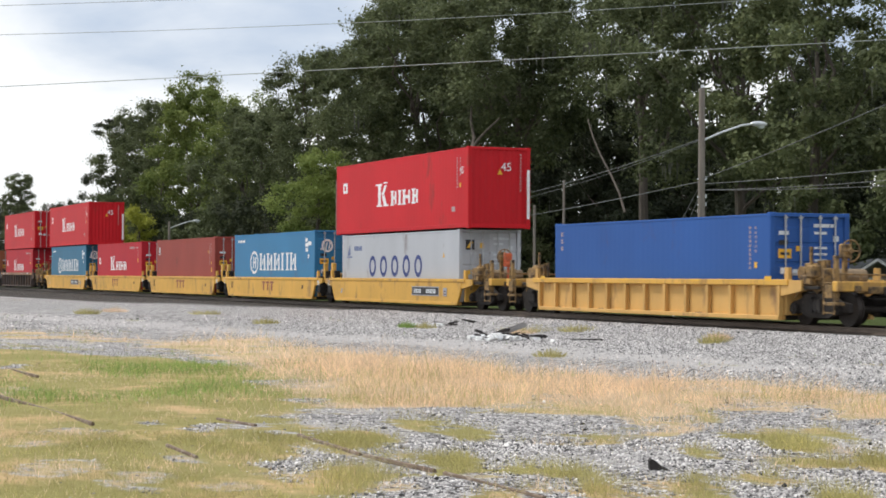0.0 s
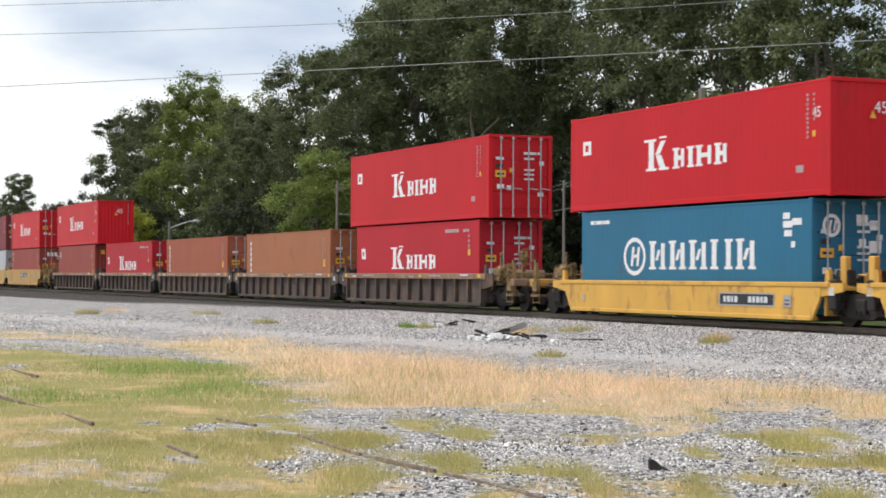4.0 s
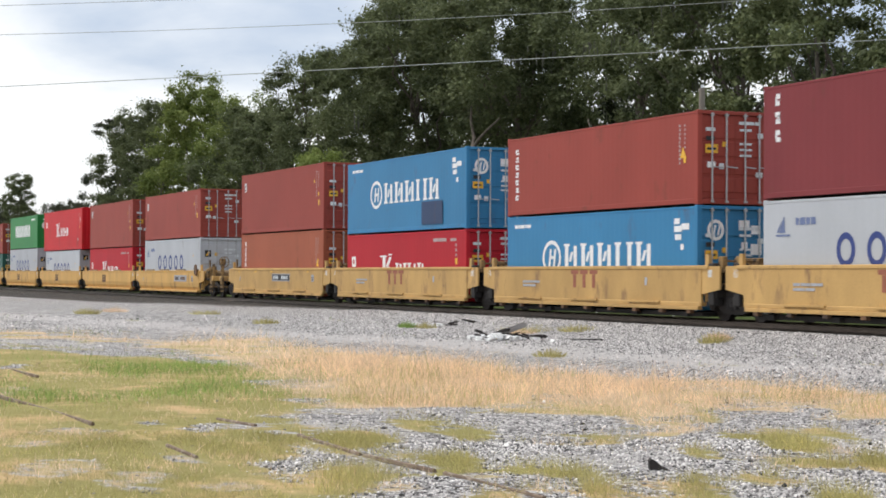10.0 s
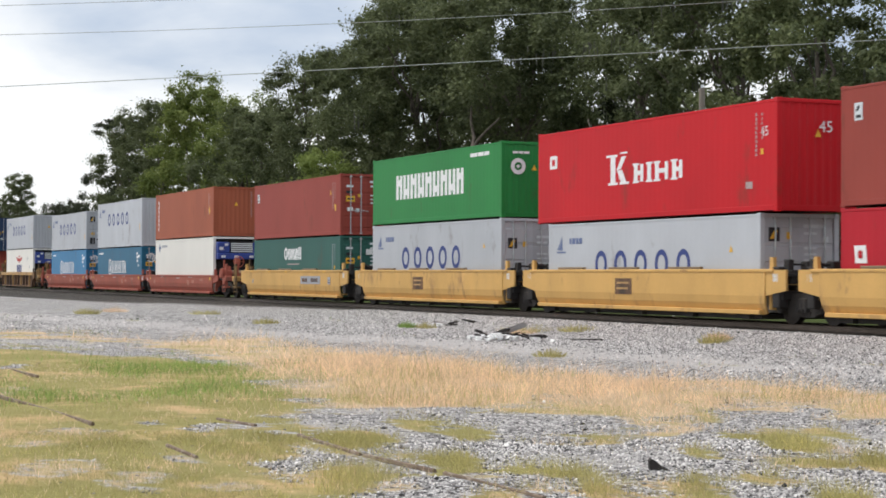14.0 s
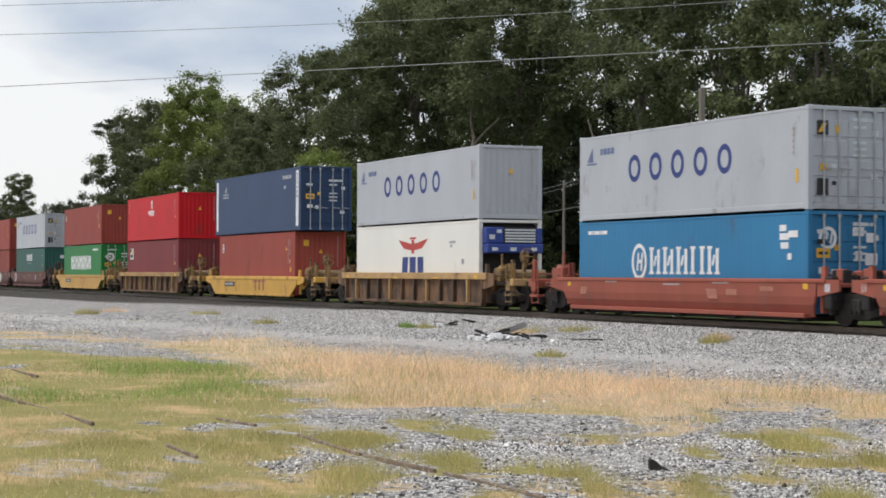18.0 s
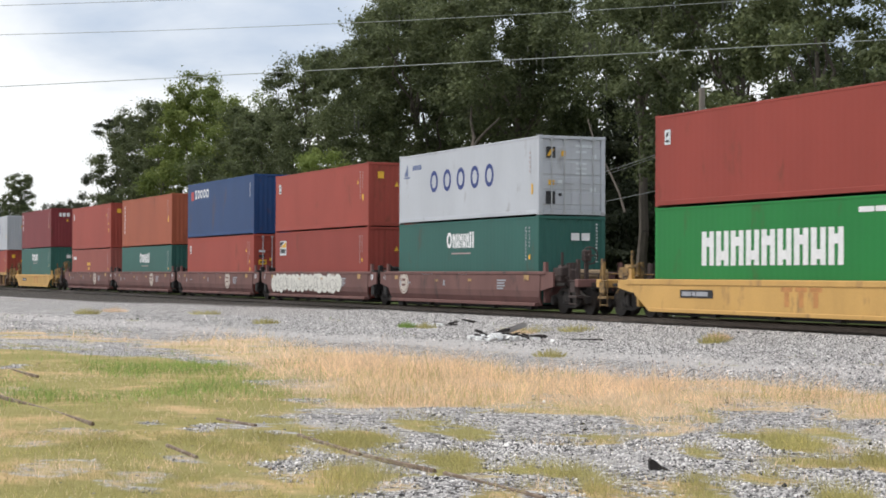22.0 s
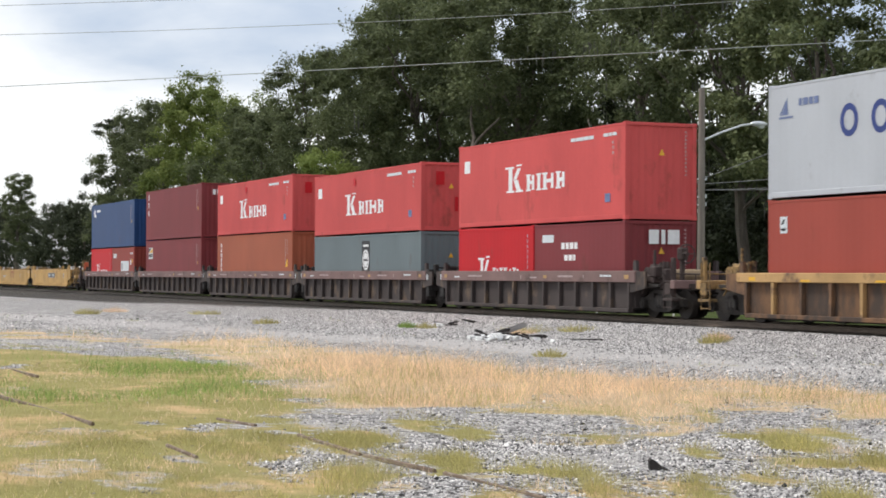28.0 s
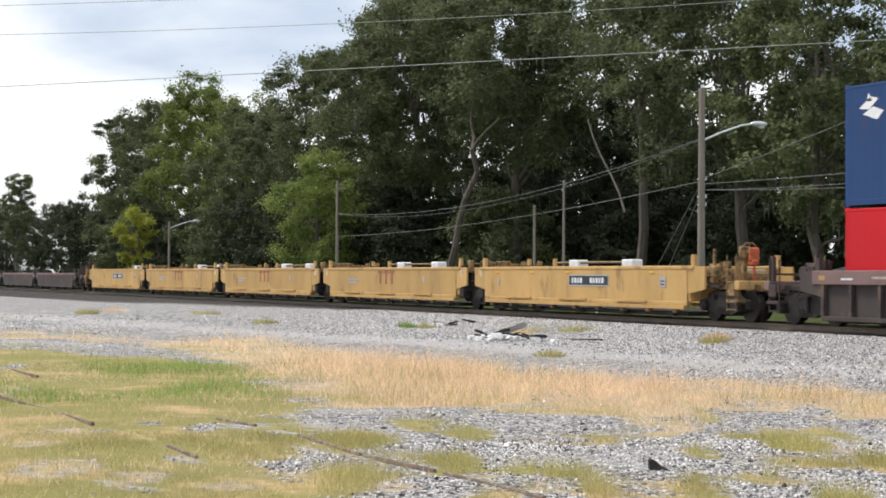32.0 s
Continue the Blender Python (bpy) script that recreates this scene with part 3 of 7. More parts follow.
        out += [("side", M_WHITE, ring(0.0, 2.08, 0.22, 0.26, 0.11, 12) + [slant(-0.16, 1.95, 0.1, 0.3, 0.14)] + word_bars(-0.8, 1.5, 0.24, (0.2, 0.14, 0.2, 0.12, 0.2, 0.16), 0.25) + word_bars(-0.5, 1.42, 0.04, (1.0,)))] + small_print(length, height)
    elif style == "seal":
        out += [("side", M_BLACK, [bar(-0.2, 0.2, 0.9, 2.12)]), ("side", M_WHITE, disc(0.25, 1.55, 0.38, 0.42) + [bar(-0.08, 0.95, 0.66, 0.07), bar(0.0, 0.82, 0.5, 0.06), bar(-0.06, 2.08, 0.62, 0.09)]), ("side", M_BLACK, ring(0.25, 1.55, 0.31, 0.34, 0.04, 14) + [bar(0.05, 1.5, 0.40, 0.09)])]
    elif style == "swan":
        out += [("side", M_WHITE, [[(-hl + 0.70, 2.16), (-hl + 1.25, 2.0), (-hl + 1.5, 2.2), (-hl + 1.1, 2.32)], [(-hl + 0.55, 2.3), (-hl + 0.95, 2.26), (-hl + 1.3, 2.5), (-hl + 1.0, 2.56)], [(-hl + 0.85, 2.45), (-hl + 1.05, 2.45), (-hl + 0.92, 2.66)]] + word_bars(-hl + 1.65, 2.36, 0.16, (0.14, 0.2, 0.16, 0.22, 0.18), 0.2))]
        out += small_print(length, height, True, False)
    elif style == "white_ends":
        out += [("side", M_WHITE, [bar(-hl + 0.2, 0.22, 0.32, height - 0.4), bar(hl - 0.66, 0.22, 0.36, height - 0.4)]), ("side", M_GREY_MARK, [[(-hl + 1.6, 2.15), (-hl + 2.0, 2.15), (-hl + 2.05, 2.5)], bar(-hl + 1.4, 2.0, 0.9, 0.08)] + word_bars(-hl + 1.4, 1.85, 0.09, (0.3, 0.25, 0.3))),
                ("side", M_GREY_MARK, word_bars(hl - 2.6, height - 0.5, 0.16, (0.3, 0.5, 0.4), 0.3) + [bar(hl - 2.4, height - 0.95, 0.3, 0.16)]), ("side", M_BLACK, column_bars(hl - 0.54, height - 0.4, 0.12, 6, 0.12, 0.08))]
    elif style == "five_round":
        out += [("side", M_WHITE, ring(-hl + 2.2, height - 0.62, 0.22, 0.24, 0.11, 10) + ring(-hl + 2.75, height - 0.62, 0.24, 0.24, 0.11, 10) + ring(-hl + 3.33, height - 0.62, 0.24, 0.24, 0.11, 10)
                 + ring(-hl + 3.92, height - 0.62, 0.26, 0.24, 0.11, 10) + [bar(-hl + 1.5, height - 0.86, 0.36, 0.12), bar(-hl + 1.5, height - 0.5, 0.36, 0.12), slant(-hl + 1.7, height - 0.74, 0.14, 0.24, -0.16)]),
                ("side", M_RED, [bar(-hl + 0.75, height - 0.92, 0.5, 0.46)]), ("side", M_GREY_MARK, [bar(hl - 0.7, 1.8, 0.12, 0.7)])]
    elif style == "board":
        out += [("side", M_PALE, [bar(-hl + 0.7, height - 1.08, 0.95, 0.66)]), ("side", M_YELLOW, [[(-hl + 0.74, height - 0.72), (-hl + 1.6, height - 0.46), (-hl + 1.6, height - 0.72)]]), ("side", M_BLACK, [[(-hl + 0.74, height - 0.72), (-hl + 0.74, height - 0.46), (-hl + 1.3, height - 0.46)]] + word_bars(-hl + 0.8, height - 0.98, 0.2, (0.1, 0.22, 0.16, 0.12), 0.2))] + small_print(length, height, True, False)
    elif style == "three_marks":
        out += [("side", M_WHITE, word_bars(-1.1, 0.45, 0.55, (0.28, 0.28, 0.28, 0.28), 0.12)), ("side", M_YELLOW, word_bars(-1.0, 1.5, 0.2, (0.3, 0.2, 0.35)) + word_bars(-0.8, 1.2, 0.18, (0.3, 0.2))),
                ("side", M_WHITE, word_bars(-hl + 0.6, height - 0.7, 0.22, (0.2, 0.3, 0.3)))] + small_print(length, height, True, False)
    elif style == "short_red":
        out += [("side", M_WHITE, tall_and_four(-1.25, 0.60, 0.95, 1.15)), ("side", M_GREY_MARK, column_bars(hl - 0.5, height - 0.4, 0.10, 8, 0.11, 0.06))]
    elif style == "short_brown":
        out += [("side", M_WHITE, word_bars(-1.1, 1.78, 0.20, (0.24, 0.2, 0.24, 0.2), 0.35) + word_bars(-0.9, 1.42, 0.18, (0.24, 0.24, 0.15), 0.35)), ("side", M_PALE, [bar(-hl + 0.6, 2.0, 0.8, 0.24)])]
        out.append(("end", M_WHITE, [bar(-0.42, 1.90, 0.34, 0.42), bar(0.0, 1.90, 0.14, 0.42), bar(0.22, 1.90, 0.40, 0.42)]))
    elif style == "short_label":
        out += [("side", M_PALE, [bar(-0.45, 1.12, 2.1, 0.62)] + word_bars(-hl + 0.5, 1.92, 0.3, (0.12, 0.24, 0.14, 0.2), 0.15) + word_bars(hl - 1.0, 2.14, 0.12, (0.3, 0.3)) + disc(hl - 0.9, 1.65, 0.15, 0.19)), ("side", M_YELLOW, [bar(hl - 0.62, 1.62, 0.2, 0.24)]), ("side", M_GREY_MARK, [bar(-0.32, 1.2, 0.42, 0.42)])]
    else:
        out += small_print(length, height, True, style != "none")
    if style == "none":
        out += small_tag(hl, height)
    if style in ("none", "plain_tag"):
        out.append(("side", M_YELLOW, [bar(hl - 0.66, 1.05, 0.15, 0.24), [(hl - 1.3, height - 0.85), (hl - 1.1, height - 0.85), (hl - 1.2, height - 0.66)]]))
        if end == "plain":
            out.append(("end", M_YELLOW, [bar(-0.82, height - 0.66, 0.26, 0.28)]))
    if style == "tall_four_faded" and height < 2.7:
        out += [("end", PAINT["red"], [bar(-0.62, height - 0.85, 0.34, 0.5), bar(0.15, 0.75, 0.14, 0.55), bar(0.42, 0.85, 0.2, 0.3)]), ("side", PAINT["red"], [bar(-1.2, height - 0.6, 0.3, 0.3)])]
    if end == "doors":
        out += door_print(style in ("hoops", "hoops_high"))
    elif style not in ("seven",) and end == "plain":
        out += plain_print(height)
    return out


LIVERY = {  # style, words for the label
    "red": "bright red", "red_faded": "sun-faded red", "crimson": "crimson", "brown": "red-brown", "brick": "brick-red", "maroon": "dark maroon", "rose": "faded rose-brown",
    "orange": "orange-brown", "tan": "tan-brown", "sky": "sky-blue", "teal_blue": "teal-blue", "cobalt": "cobalt-blue", "navy": "dark slate-blue", "blue": "deep blue", "grey": "light grey",
    "green": "bright green", "green_dark": "deep green", "white": "white refrigerated", "slate": "slate-grey"}


def stack_label(colour, length, end, upper):
    size = {L20: "twenty-foot", L40: "forty-foot", L45: "forty-five-foot"}[length]
    tail = {"doors": "container, doors forward", "plain": "container, plain end forward", "genset": "container with blue generator"}[end]
    return f"{LIVERY[colour]} {size} {tail}, " + ("stacked on another" if upper else "in a well car")


# ---- well cars ----


def truck(parent, x):
    """A two-axle truck under a car: side frames, axles, wheels and bearings."""
    base = put_mesh("truck", shared("truck", M_TRUCK, lambda bm: (box(bm, -0.22, 0.22, -1.15, 1.15, 0.38, 0.68, 0.03), rod(bm, (0, 0, 0.6), (0, 0, 0.88), 0.24, 12))), M_TRUCK, parent, "grimy cast-steel truck")
    base.location.x = x

    def frame_side(bm):
        prism(bm, [(-1.25, 0.36), (-0.78, 0.34), (-0.42, 0.20), (0.42, 0.20), (0.78, 0.34), (1.25, 0.36), (1.25, 0.56), (0.85, 0.62), (0.45, 0.80), (-0.45, 0.80), (-0.85, 0.62), (-1.25, 0.56)], -0.07, 0.07)
        box(bm, -0.30, 0.30, -0.09, 0.09, 0.26, 0.34)

    def springs(bm):
        for dx in (-0.17, 0.0, 0.17):
            rod(bm, (dx, 0, 0.32), (dx, 0, 0.58), 0.07, 8)

    def wheel(bm):
        rod(bm, (0, -0.065, 0), (0, 0.065, 0), 0.42, 24)
        rod(bm, (0, 0.065, 0), (0, 0.095, 0), 0.45, 24)
        rod(bm, (0, -0.10, 0), (0, -0.065, 0), 0.15, 12)

    for sy in (-1, 1):
        fr = put_mesh("side_frame", shared("side_frame", M_TRUCK, frame_side), M_TRUCK, base)
        fr.location.y = sy * 1.0
        sp = put_mesh("spring_nest", shared("spring_nest", M_UNDER, springs), M_UNDER, base)
        sp.location.y = sy * 1.10
        for sx in (-1, 1):
            wh = put_mesh("wheel", shared("wheel", M_WHEEL, wheel), M_WHEEL, base)
            wh.matrix_basis = pose(sx * 0.89, sy * 0.75, 0.42, 0, 0, 0 if sy < 0 else 180)
            br = put_mesh("bearing_cap", shared("bearing_cap", M_TRUCK, lambda bm: (rod(bm, (0, -0.1, 0), (0, 0.1, 0), 0.14, 12), rod(bm, (0, -0.13, 0), (0, -0.1, 0), 0.08, 10))), M_TRUCK, base)
            br.matrix_basis = pose(sx * 0.89, sy * 1.09, 0.42, 0, 0, 0 if sy < 0 else 180)
    for sx in (-1, 1):
        ax = put_mesh("axle", shared("axle", M_WHEEL, lambda bm: rod(bm, (0, -0.9, 0.42), (0, 0.9, 0.42), 0.08, 10)), M_WHEEL, base)
        ax.location.x = sx * 0.89
    return base


KINDS = {
    # body, chord, label, top of side, bottom, chord depth, ribs, taper of the lower corners, half length of the sides
    "ttx": (M_YELLOW_CAR, M_YELLOW_CAR, "bright yellow smooth-sided well car", 1.08, 0.16, 0.12, 0, 0.35, 6.75),
    "rib_yellow": (M_YELLOW_ROUND, M_YELLOW_CAR, "yellow rib-sided well car", 1.14, 0.14, 0.15, 12, 0.0, 6.85),
    "rib_dark": (M_WEB_BLACK, M_CHORD_DARK, "grimy dark brown rib-sided well car", 1.36, 0.17, 0.34, 12, 0.0, 6.75),
    "rib_brown": (M_RIB_DARK, M_CHORD_BROWN, "grimy brown rib-sided well car", 1.27, 0.17, 0.20, 12, 0.0, 6.75),
    "rib_rust": (M_RIB_RUST, M_CHORD_TAN, "rusty tan rib-sided well car", 1.30, 0.17, 0.24, 11, 0.0, 6.85),
    "deep": (M_YELLOW_DIRTY, M_YELLOW_DIRTY, "weathered yellow deep-sided well car", 1.50, 0.42, 0.10, 0, 0.0, 6.65),
    "round": (M_YELLOW_ROUND, M_YELLOW_ROUND, "weathered yellow round-bellied well car", 1.40, 0.26, 0.08, 0, 0.2, 6.65),
    "oxide": (M_OXIDE, M_OXIDE, "oxide-red smooth well car", 1.16, 0.22, 0.10, 0, 0.45, 6.75),
    "boat": (M_YELLOW_CAR, M_YELLOW_CAR, "yellow well car with tapered sides", 1.12, 0.22, 0.16, 0, 0.95, 7.0),
    "boat_old": (M_YELLOW_ROUND, M_YELLOW_ROUND, "weathered yellow well car with tapered sides", 1.12, 0.22, 0.16, 0, 0.95, 7.0),
    "plum": (M_PLUM, M_PLUM, "plum-brown smooth well car", 1.34, 0.24, 0.10, 0, 0.3, 6.65),
    "grime": (M_WEB_BLACK, M_CHORD_DARK, "grimy dark brown empty well car", 1.25, 0.25, 0.15, 0, 0.2, 6.65),
}


def hoop(bm, x, y, z, r):
    """A hand wheel facing along x: a rim and four spokes."""
    pts = [(x, y + r * math.cos(i * math.pi / 6), z + r * math.sin(i * math.pi / 6)) for i in range(13)]
    for p, q in zip(pts, pts[1:]):
        rod(bm, p, q, 0.022, 5)
    for i in (0, 3, 6, 9):
        rod(bm, (x, y, z), pts[i], 0.016, 5)


def well_car(kind, x, truck_rear, truck_front, end_rear, end_front, marks=(), load="loaded"):
    """One unit of the train. truck_*: where its trucks stand; end_*: how far its end platforms reach."""
    body, chord, words, top, low, deep, ribs, taper, hl = KINDS[kind]
    root = new("well_car")
    tagged(root, f"{words}, {load} with containers" if load == "loaded" else f"{words}, riding empty", "railcar", "well cars of the train", "thing")
    root.matrix_basis = pose(x, MID, 0)
    wy = 1.44

    def piece(nm, key, build, mt=None, loc=None, parent=root, label=""):
        ob = put_mesh(nm, shared((nm, kind, key), mt or body, build), mt or body, parent, label)
        if loc:
            ob.location = loc
        return ob

    for sy in (-1, 1):
        ya, yb = sorted((sy * wy, sy * (wy - 0.07)))

        def plate(bm):
            if ribs:
                box(bm, -hl, hl, *sorted((sy * (wy - 0.12), sy * (wy - 0.15))), low, top - deep)
            elif kind in ("round", "plum", "oxide"):
                prof = [(wy, top), (wy, 0.72), (wy - 0.03, 0.52), (wy - 0.09, 0.38), (wy - 0.16, low)]
                rows = []
                for yy, zz in prof:
                    cut = taper * max(0.0, (0.8 - zz)) / 0.8
                    rows.append([bm.verts.new((xx, sy * yy, zz)) for xx in (-hl + cut, hl - cut)] + [bm.verts.new((xx, sy * (yy - 0.06), zz)) for xx in (hl - cut, -hl + cut)])
                for a, b in zip(rows, rows[1:]):
                    for i in range(4):
                        q = (b[i], b[(i + 1) % 4], a[(i + 1) % 4], a[i])
                        bm.faces.new(q if sy < 0 else q[::-1])
                bm.faces.new(rows[0] if sy < 0 else rows[0][::-1])
                bm.faces.new(rows[-1][::-1] if sy < 0 else rows[-1])
            else:
                prism(bm, [(-hl + taper, low), (hl - taper, low), (hl - taper * 0.15, 0.5 * (low + top)), (hl, 0.68 * top + 0.32 * low), (hl, top - deep), (-hl, top - deep), (-hl, 0.68 * top + 0.32 * low), (-hl + taper * 0.15, 0.5 * (low + top))], ya, yb)
        piece("side_plate", sy, plate)
        piece("top_chord", sy, lambda bm: box(bm, -hl - 0.35, hl + 0.35, *sorted((sy * (wy + 0.02), sy * (wy - 0.16))), top - deep, top, 0.015), chord)
        piece("bottom_chord", sy, lambda bm: box(bm, -hl + taper + 0.05, hl - taper - 0.05, *sorted((sy * (wy + 0.015), sy * (wy - 0.22))), low - 0.02, low + 0.09, 0.012))
        for i in range(ribs + 1 if ribs else 0):
            xx = -hl + 0.06 + (2 * hl - 0.12) * i / ribs
            piece("rib", sy, lambda bm: prism(bm, [(-0.045, low + 0.08), (0.045, low + 0.08), (0.06, top - deep), (-0.06, top - deep)], *sorted((sy * (wy + 0.005), sy * (wy - 0.11)))), chord if kind == "rib_rust" and i % 3 == 1 else None, (xx, 0, 0))
        if kind == "deep":
            piece("lower_ledge", sy, lambda bm: box(bm, -hl + 0.1, hl - 0.1, *sorted((sy * (wy + 0.05), sy * (wy - 0.1))), 0.30, 0.40, 0.01))
            for i in range(9):
                piece("bracket", sy, lambda bm: box(bm, -0.10, 0.10, *sorted((sy * (wy + 0.04), sy * (wy - 0.1))), 0.20, 0.31, 0.01), M_RIB_RUST, (-hl + 0.6 + i * (2 * hl - 1.2) / 8, 0, 0))
            for xx in (-3.9, -0.1, 3.6):
                piece("step_bar", sy, lambda bm: box(bm, -0.9, 0.9, *sorted((sy * (wy + 0.07), sy * (wy + 0.01))), 0.47, 0.52), None, (xx, 0, 0))
    piece("well_floor", "w", lambda bm: (box(bm, -hl + taper + 0.3, hl - taper - 0.3, -wy + 0.24, wy - 0.24, 0.11, 0.235), [box(bm, -5.78 + 2.8 * i, -5.42 + 2.8 * i, -wy + 0.1, wy - 0.1, min(low - 0.02, 0.10), 0.245, 0.015) for i in range(5)]), M_UNDER)
    for sx, tr, reach in ((-1, truck_rear, end_rear), (1, truck_front, end_front)):
        long_end = reach > 8.2
        # end bulkhead and the platform over the truck
        grimy = {M_OXIDE: M_OXIDE, M_PLUM: M_END_DARK, M_CHORD_DARK: M_END_DARK}.get(chord, M_END_YELLOW)
        piece("end_bulkhead", "b", lambda bm: box(bm, -0.06, 0.06, -wy + 0.16, wy - 0.16, low + 0.1, top - 0.02, 0.02), None, (sx * (hl - 0.02), 0, 0))
        deck_end = reach - (0.55 if long_end else 0.25)
        x0, x1 = sorted((sx * (hl + 0.05), sx * deck_end))
        piece("end_platform", (sx, round(reach, 1), 1), lambda bm: (box(bm, x0, x1, -0.55, 0.55, 0.80, 0.98, 0.02), box(bm, x0, x1, -0.95, -0.75, 0.86, 1.0, 0.01), box(bm, x0, x1, 0.75, 0.95, 0.86, 1.0, 0.01)), grimy if long_end else M_UNDER)
        for sy in (-1, 1):
            piece("shear_plate", (sx, sy), lambda bm: prism(bm, [(-0.0, 0.72), (sx * 0.9, 0.86), (sx * 0.9, top - 0.02), (0, top - 0.02)] if sx > 0 else [(sx * 0.9, 0.86), (0, 0.72), (0, top - 0.02), (sx * 0.9, top - 0.02)], *sorted((sy * (wy - 0.02), sy * (wy - 0.08)))), None, (sx * hl, 0, 0))
            piece("guide_post", "g", lambda bm: prism(bm, [(-0.10, top - 0.1), (0.10, top - 0.1), (0.075, top + 0.30), (-0.075, top + 0.30)], -0.05, 0.05), None, (sx * (hl + 0.22), sy * (wy - 0.1), 0))
        if long_end:
            ladder_x = sx * (reach - 1.0)
            for k in range(4):
                piece("ladder_rung", "r", lambda bm: rod(bm, (-0.22, 0, 0), (0.22, 0, 0), 0.016, 6), grimy, (ladder_x, 0.06 - wy, 0.34 + 0.24 * k))
            for dx in (-0.22, 0.22):
                piece("ladder_rail", top, lambda bm: rod(bm, (0, 0, 0.30), (0, 0, top + 0.28), 0.02, 6), grimy, (ladder_x + dx, 0.06 - wy, 0))
            piece("ladder", top, lambda bm: ([rod(bm, (-0.22, 0, 0.34 + 0.24 * k), (0.22, 0, 0.34 + 0.24 * k), 0.016, 6) for k in range(4)], [rod(bm, (dx, 0, 0.30), (dx, 0, top + 0.28), 0.02, 6) for dx in (-0.22, 0.22)]), grimy, (ladder_x, wy - 0.06, 0))
            piece("end_sill", "s", lambda bm: box(bm, -0.12, 0.12, -wy + 0.02, wy - 0.02, 0.86, 1.10, 0.02), chord, (sx * (reach - 0.7), 0, 0))
            for yy, tall in ((-1.30, 1.72), (1.25, 1.60)):
                piece("stanchion", (tall,), lambda bm: box(bm, -0.075, 0.075, -0.05, 0.05, 0.62, tall, 0.012), grimy, (sx * (reach - 0.82), yy, 0))
            piece("hand_rail", "h", lambda bm: (rod(bm, (0, -1.3, 1.28), (0, 1.25, 1.24), 0.02, 6), rod(bm, (0, -0.6, 1.26), (0, -0.6, 0.9), 0.016, 6)), grimy, (sx * (reach - 0.8), 0, 0))
            piece("step_plate", (sx,), lambda bm: (box(bm, -0.26, 0.26, -wy + 0.02, -wy + 0.30, 0.52, 0.60, 0.01), box(bm, -0.16, 0.16, -wy + 0.015, -wy + 0.05, 0.70, 1.02, 0.01)), grimy, (sx * (reach - 0.95), 0, 0))
            piece("equipment_rack", (sx,), lambda bm: (box(bm, -0.42, 0.30, -1.02, -0.80, 0.95, 1.55, 0.03), box(bm, 0.02, 0.34, -1.28, -1.0, 1.18, 1.50, 0.04), rod(bm, (-0.30, -1.18, 1.30), (-0.30, -0.72, 1.30), 0.17, 12), rod(bm, (-0.62, -1.1, 0.98), (0.62, -1.1, 1.22), 0.03, 6),
                                                       rod(bm, (0.46, -0.9, 0.95), (0.46, -0.9, 1.62), 0.06, 8), rod(bm, (-0.52, -1.2, 0.7), (-0.1, -1.2, 1.12), 0.025, 6)), grimy, (sx * (hl + 0.85), 0, 0))
            piece("coupler", (sx,), lambda bm: (box(bm, *sorted((0, sx * 0.8)), -0.12, 0.12, 0.74, 0.98, 0.03), box(bm, *sorted((sx * 0.62, sx * 1.02)), -0.22, 0.2, 0.70, 1.02, 0.05)), M_TRUCK, (sx * (reach - 0.75), 0, 0))
            piece("brake_cylinder", (sx,), lambda bm: (rod(bm, (-0.45, -0.75, 0.72), (0.35, -0.75, 0.72), 0.16, 12), rod(bm, (0.35, -0.75, 0.72), (0.8, -0.75, 0.70), 0.04, 6)), M_UNDER, (sx * (hl + 1.3), 0, 0))
            piece("brake_lever", (sx,), lambda bm: (box(bm, -0.04, 0.04, -1.2, 0.9, 0.60, 0.72, 0.01), box(bm, -0.5, 0.5, -1.3, -1.22, 0.9, 0.98, 0.01)), M_TRUCK, (sx * (hl + 0.95), 0, 0))
            piece("valve_manifold", (sx,), lambda bm: (box(bm, -0.2, 0.3, -1.25, -0.85, 1.0, 1.25, 0.03), rod(bm, (0.05, -1.05, 1.2), (0.05, -1.05, 1.95), 0.045, 8), rod(bm, (0.32, -1.0, 1.0), (0.32, -1.0, 1.6), 0.05, 8)), grimy, (sx * (hl + 0.75), 0, 0))
            piece("air_hose", (sx,), lambda bm: [rod(bm, (sx * 0.2 * i, 0.35, 0.70 - 0.10 * i * (3 - i)), (sx * 0.2 * (i + 1), 0.35, 0.70 - 0.10 * (i + 1) * (2 - i)), 0.03, 6) for i in range(3)], M_RUBBER, (sx * (reach - 0.55), 0, 0))
            if sx > 0 and kind in ("ttx", "deep"):
                piece("signal_plate", "o", lambda bm: (box(bm, -0.05, 0.05, -0.66, -0.36, 1.62, 1.98, 0.03), box(bm, -0.16, 0.12, -0.62, -0.42, 1.5, 1.66, 0.03), rod(bm, (0, -0.5, 1.0), (0, -0.5, 1.8), 0.04, 6)), M_ORANGE, (sx * (hl + 1.9), 0, 0), root, "orange-red plate on a post")
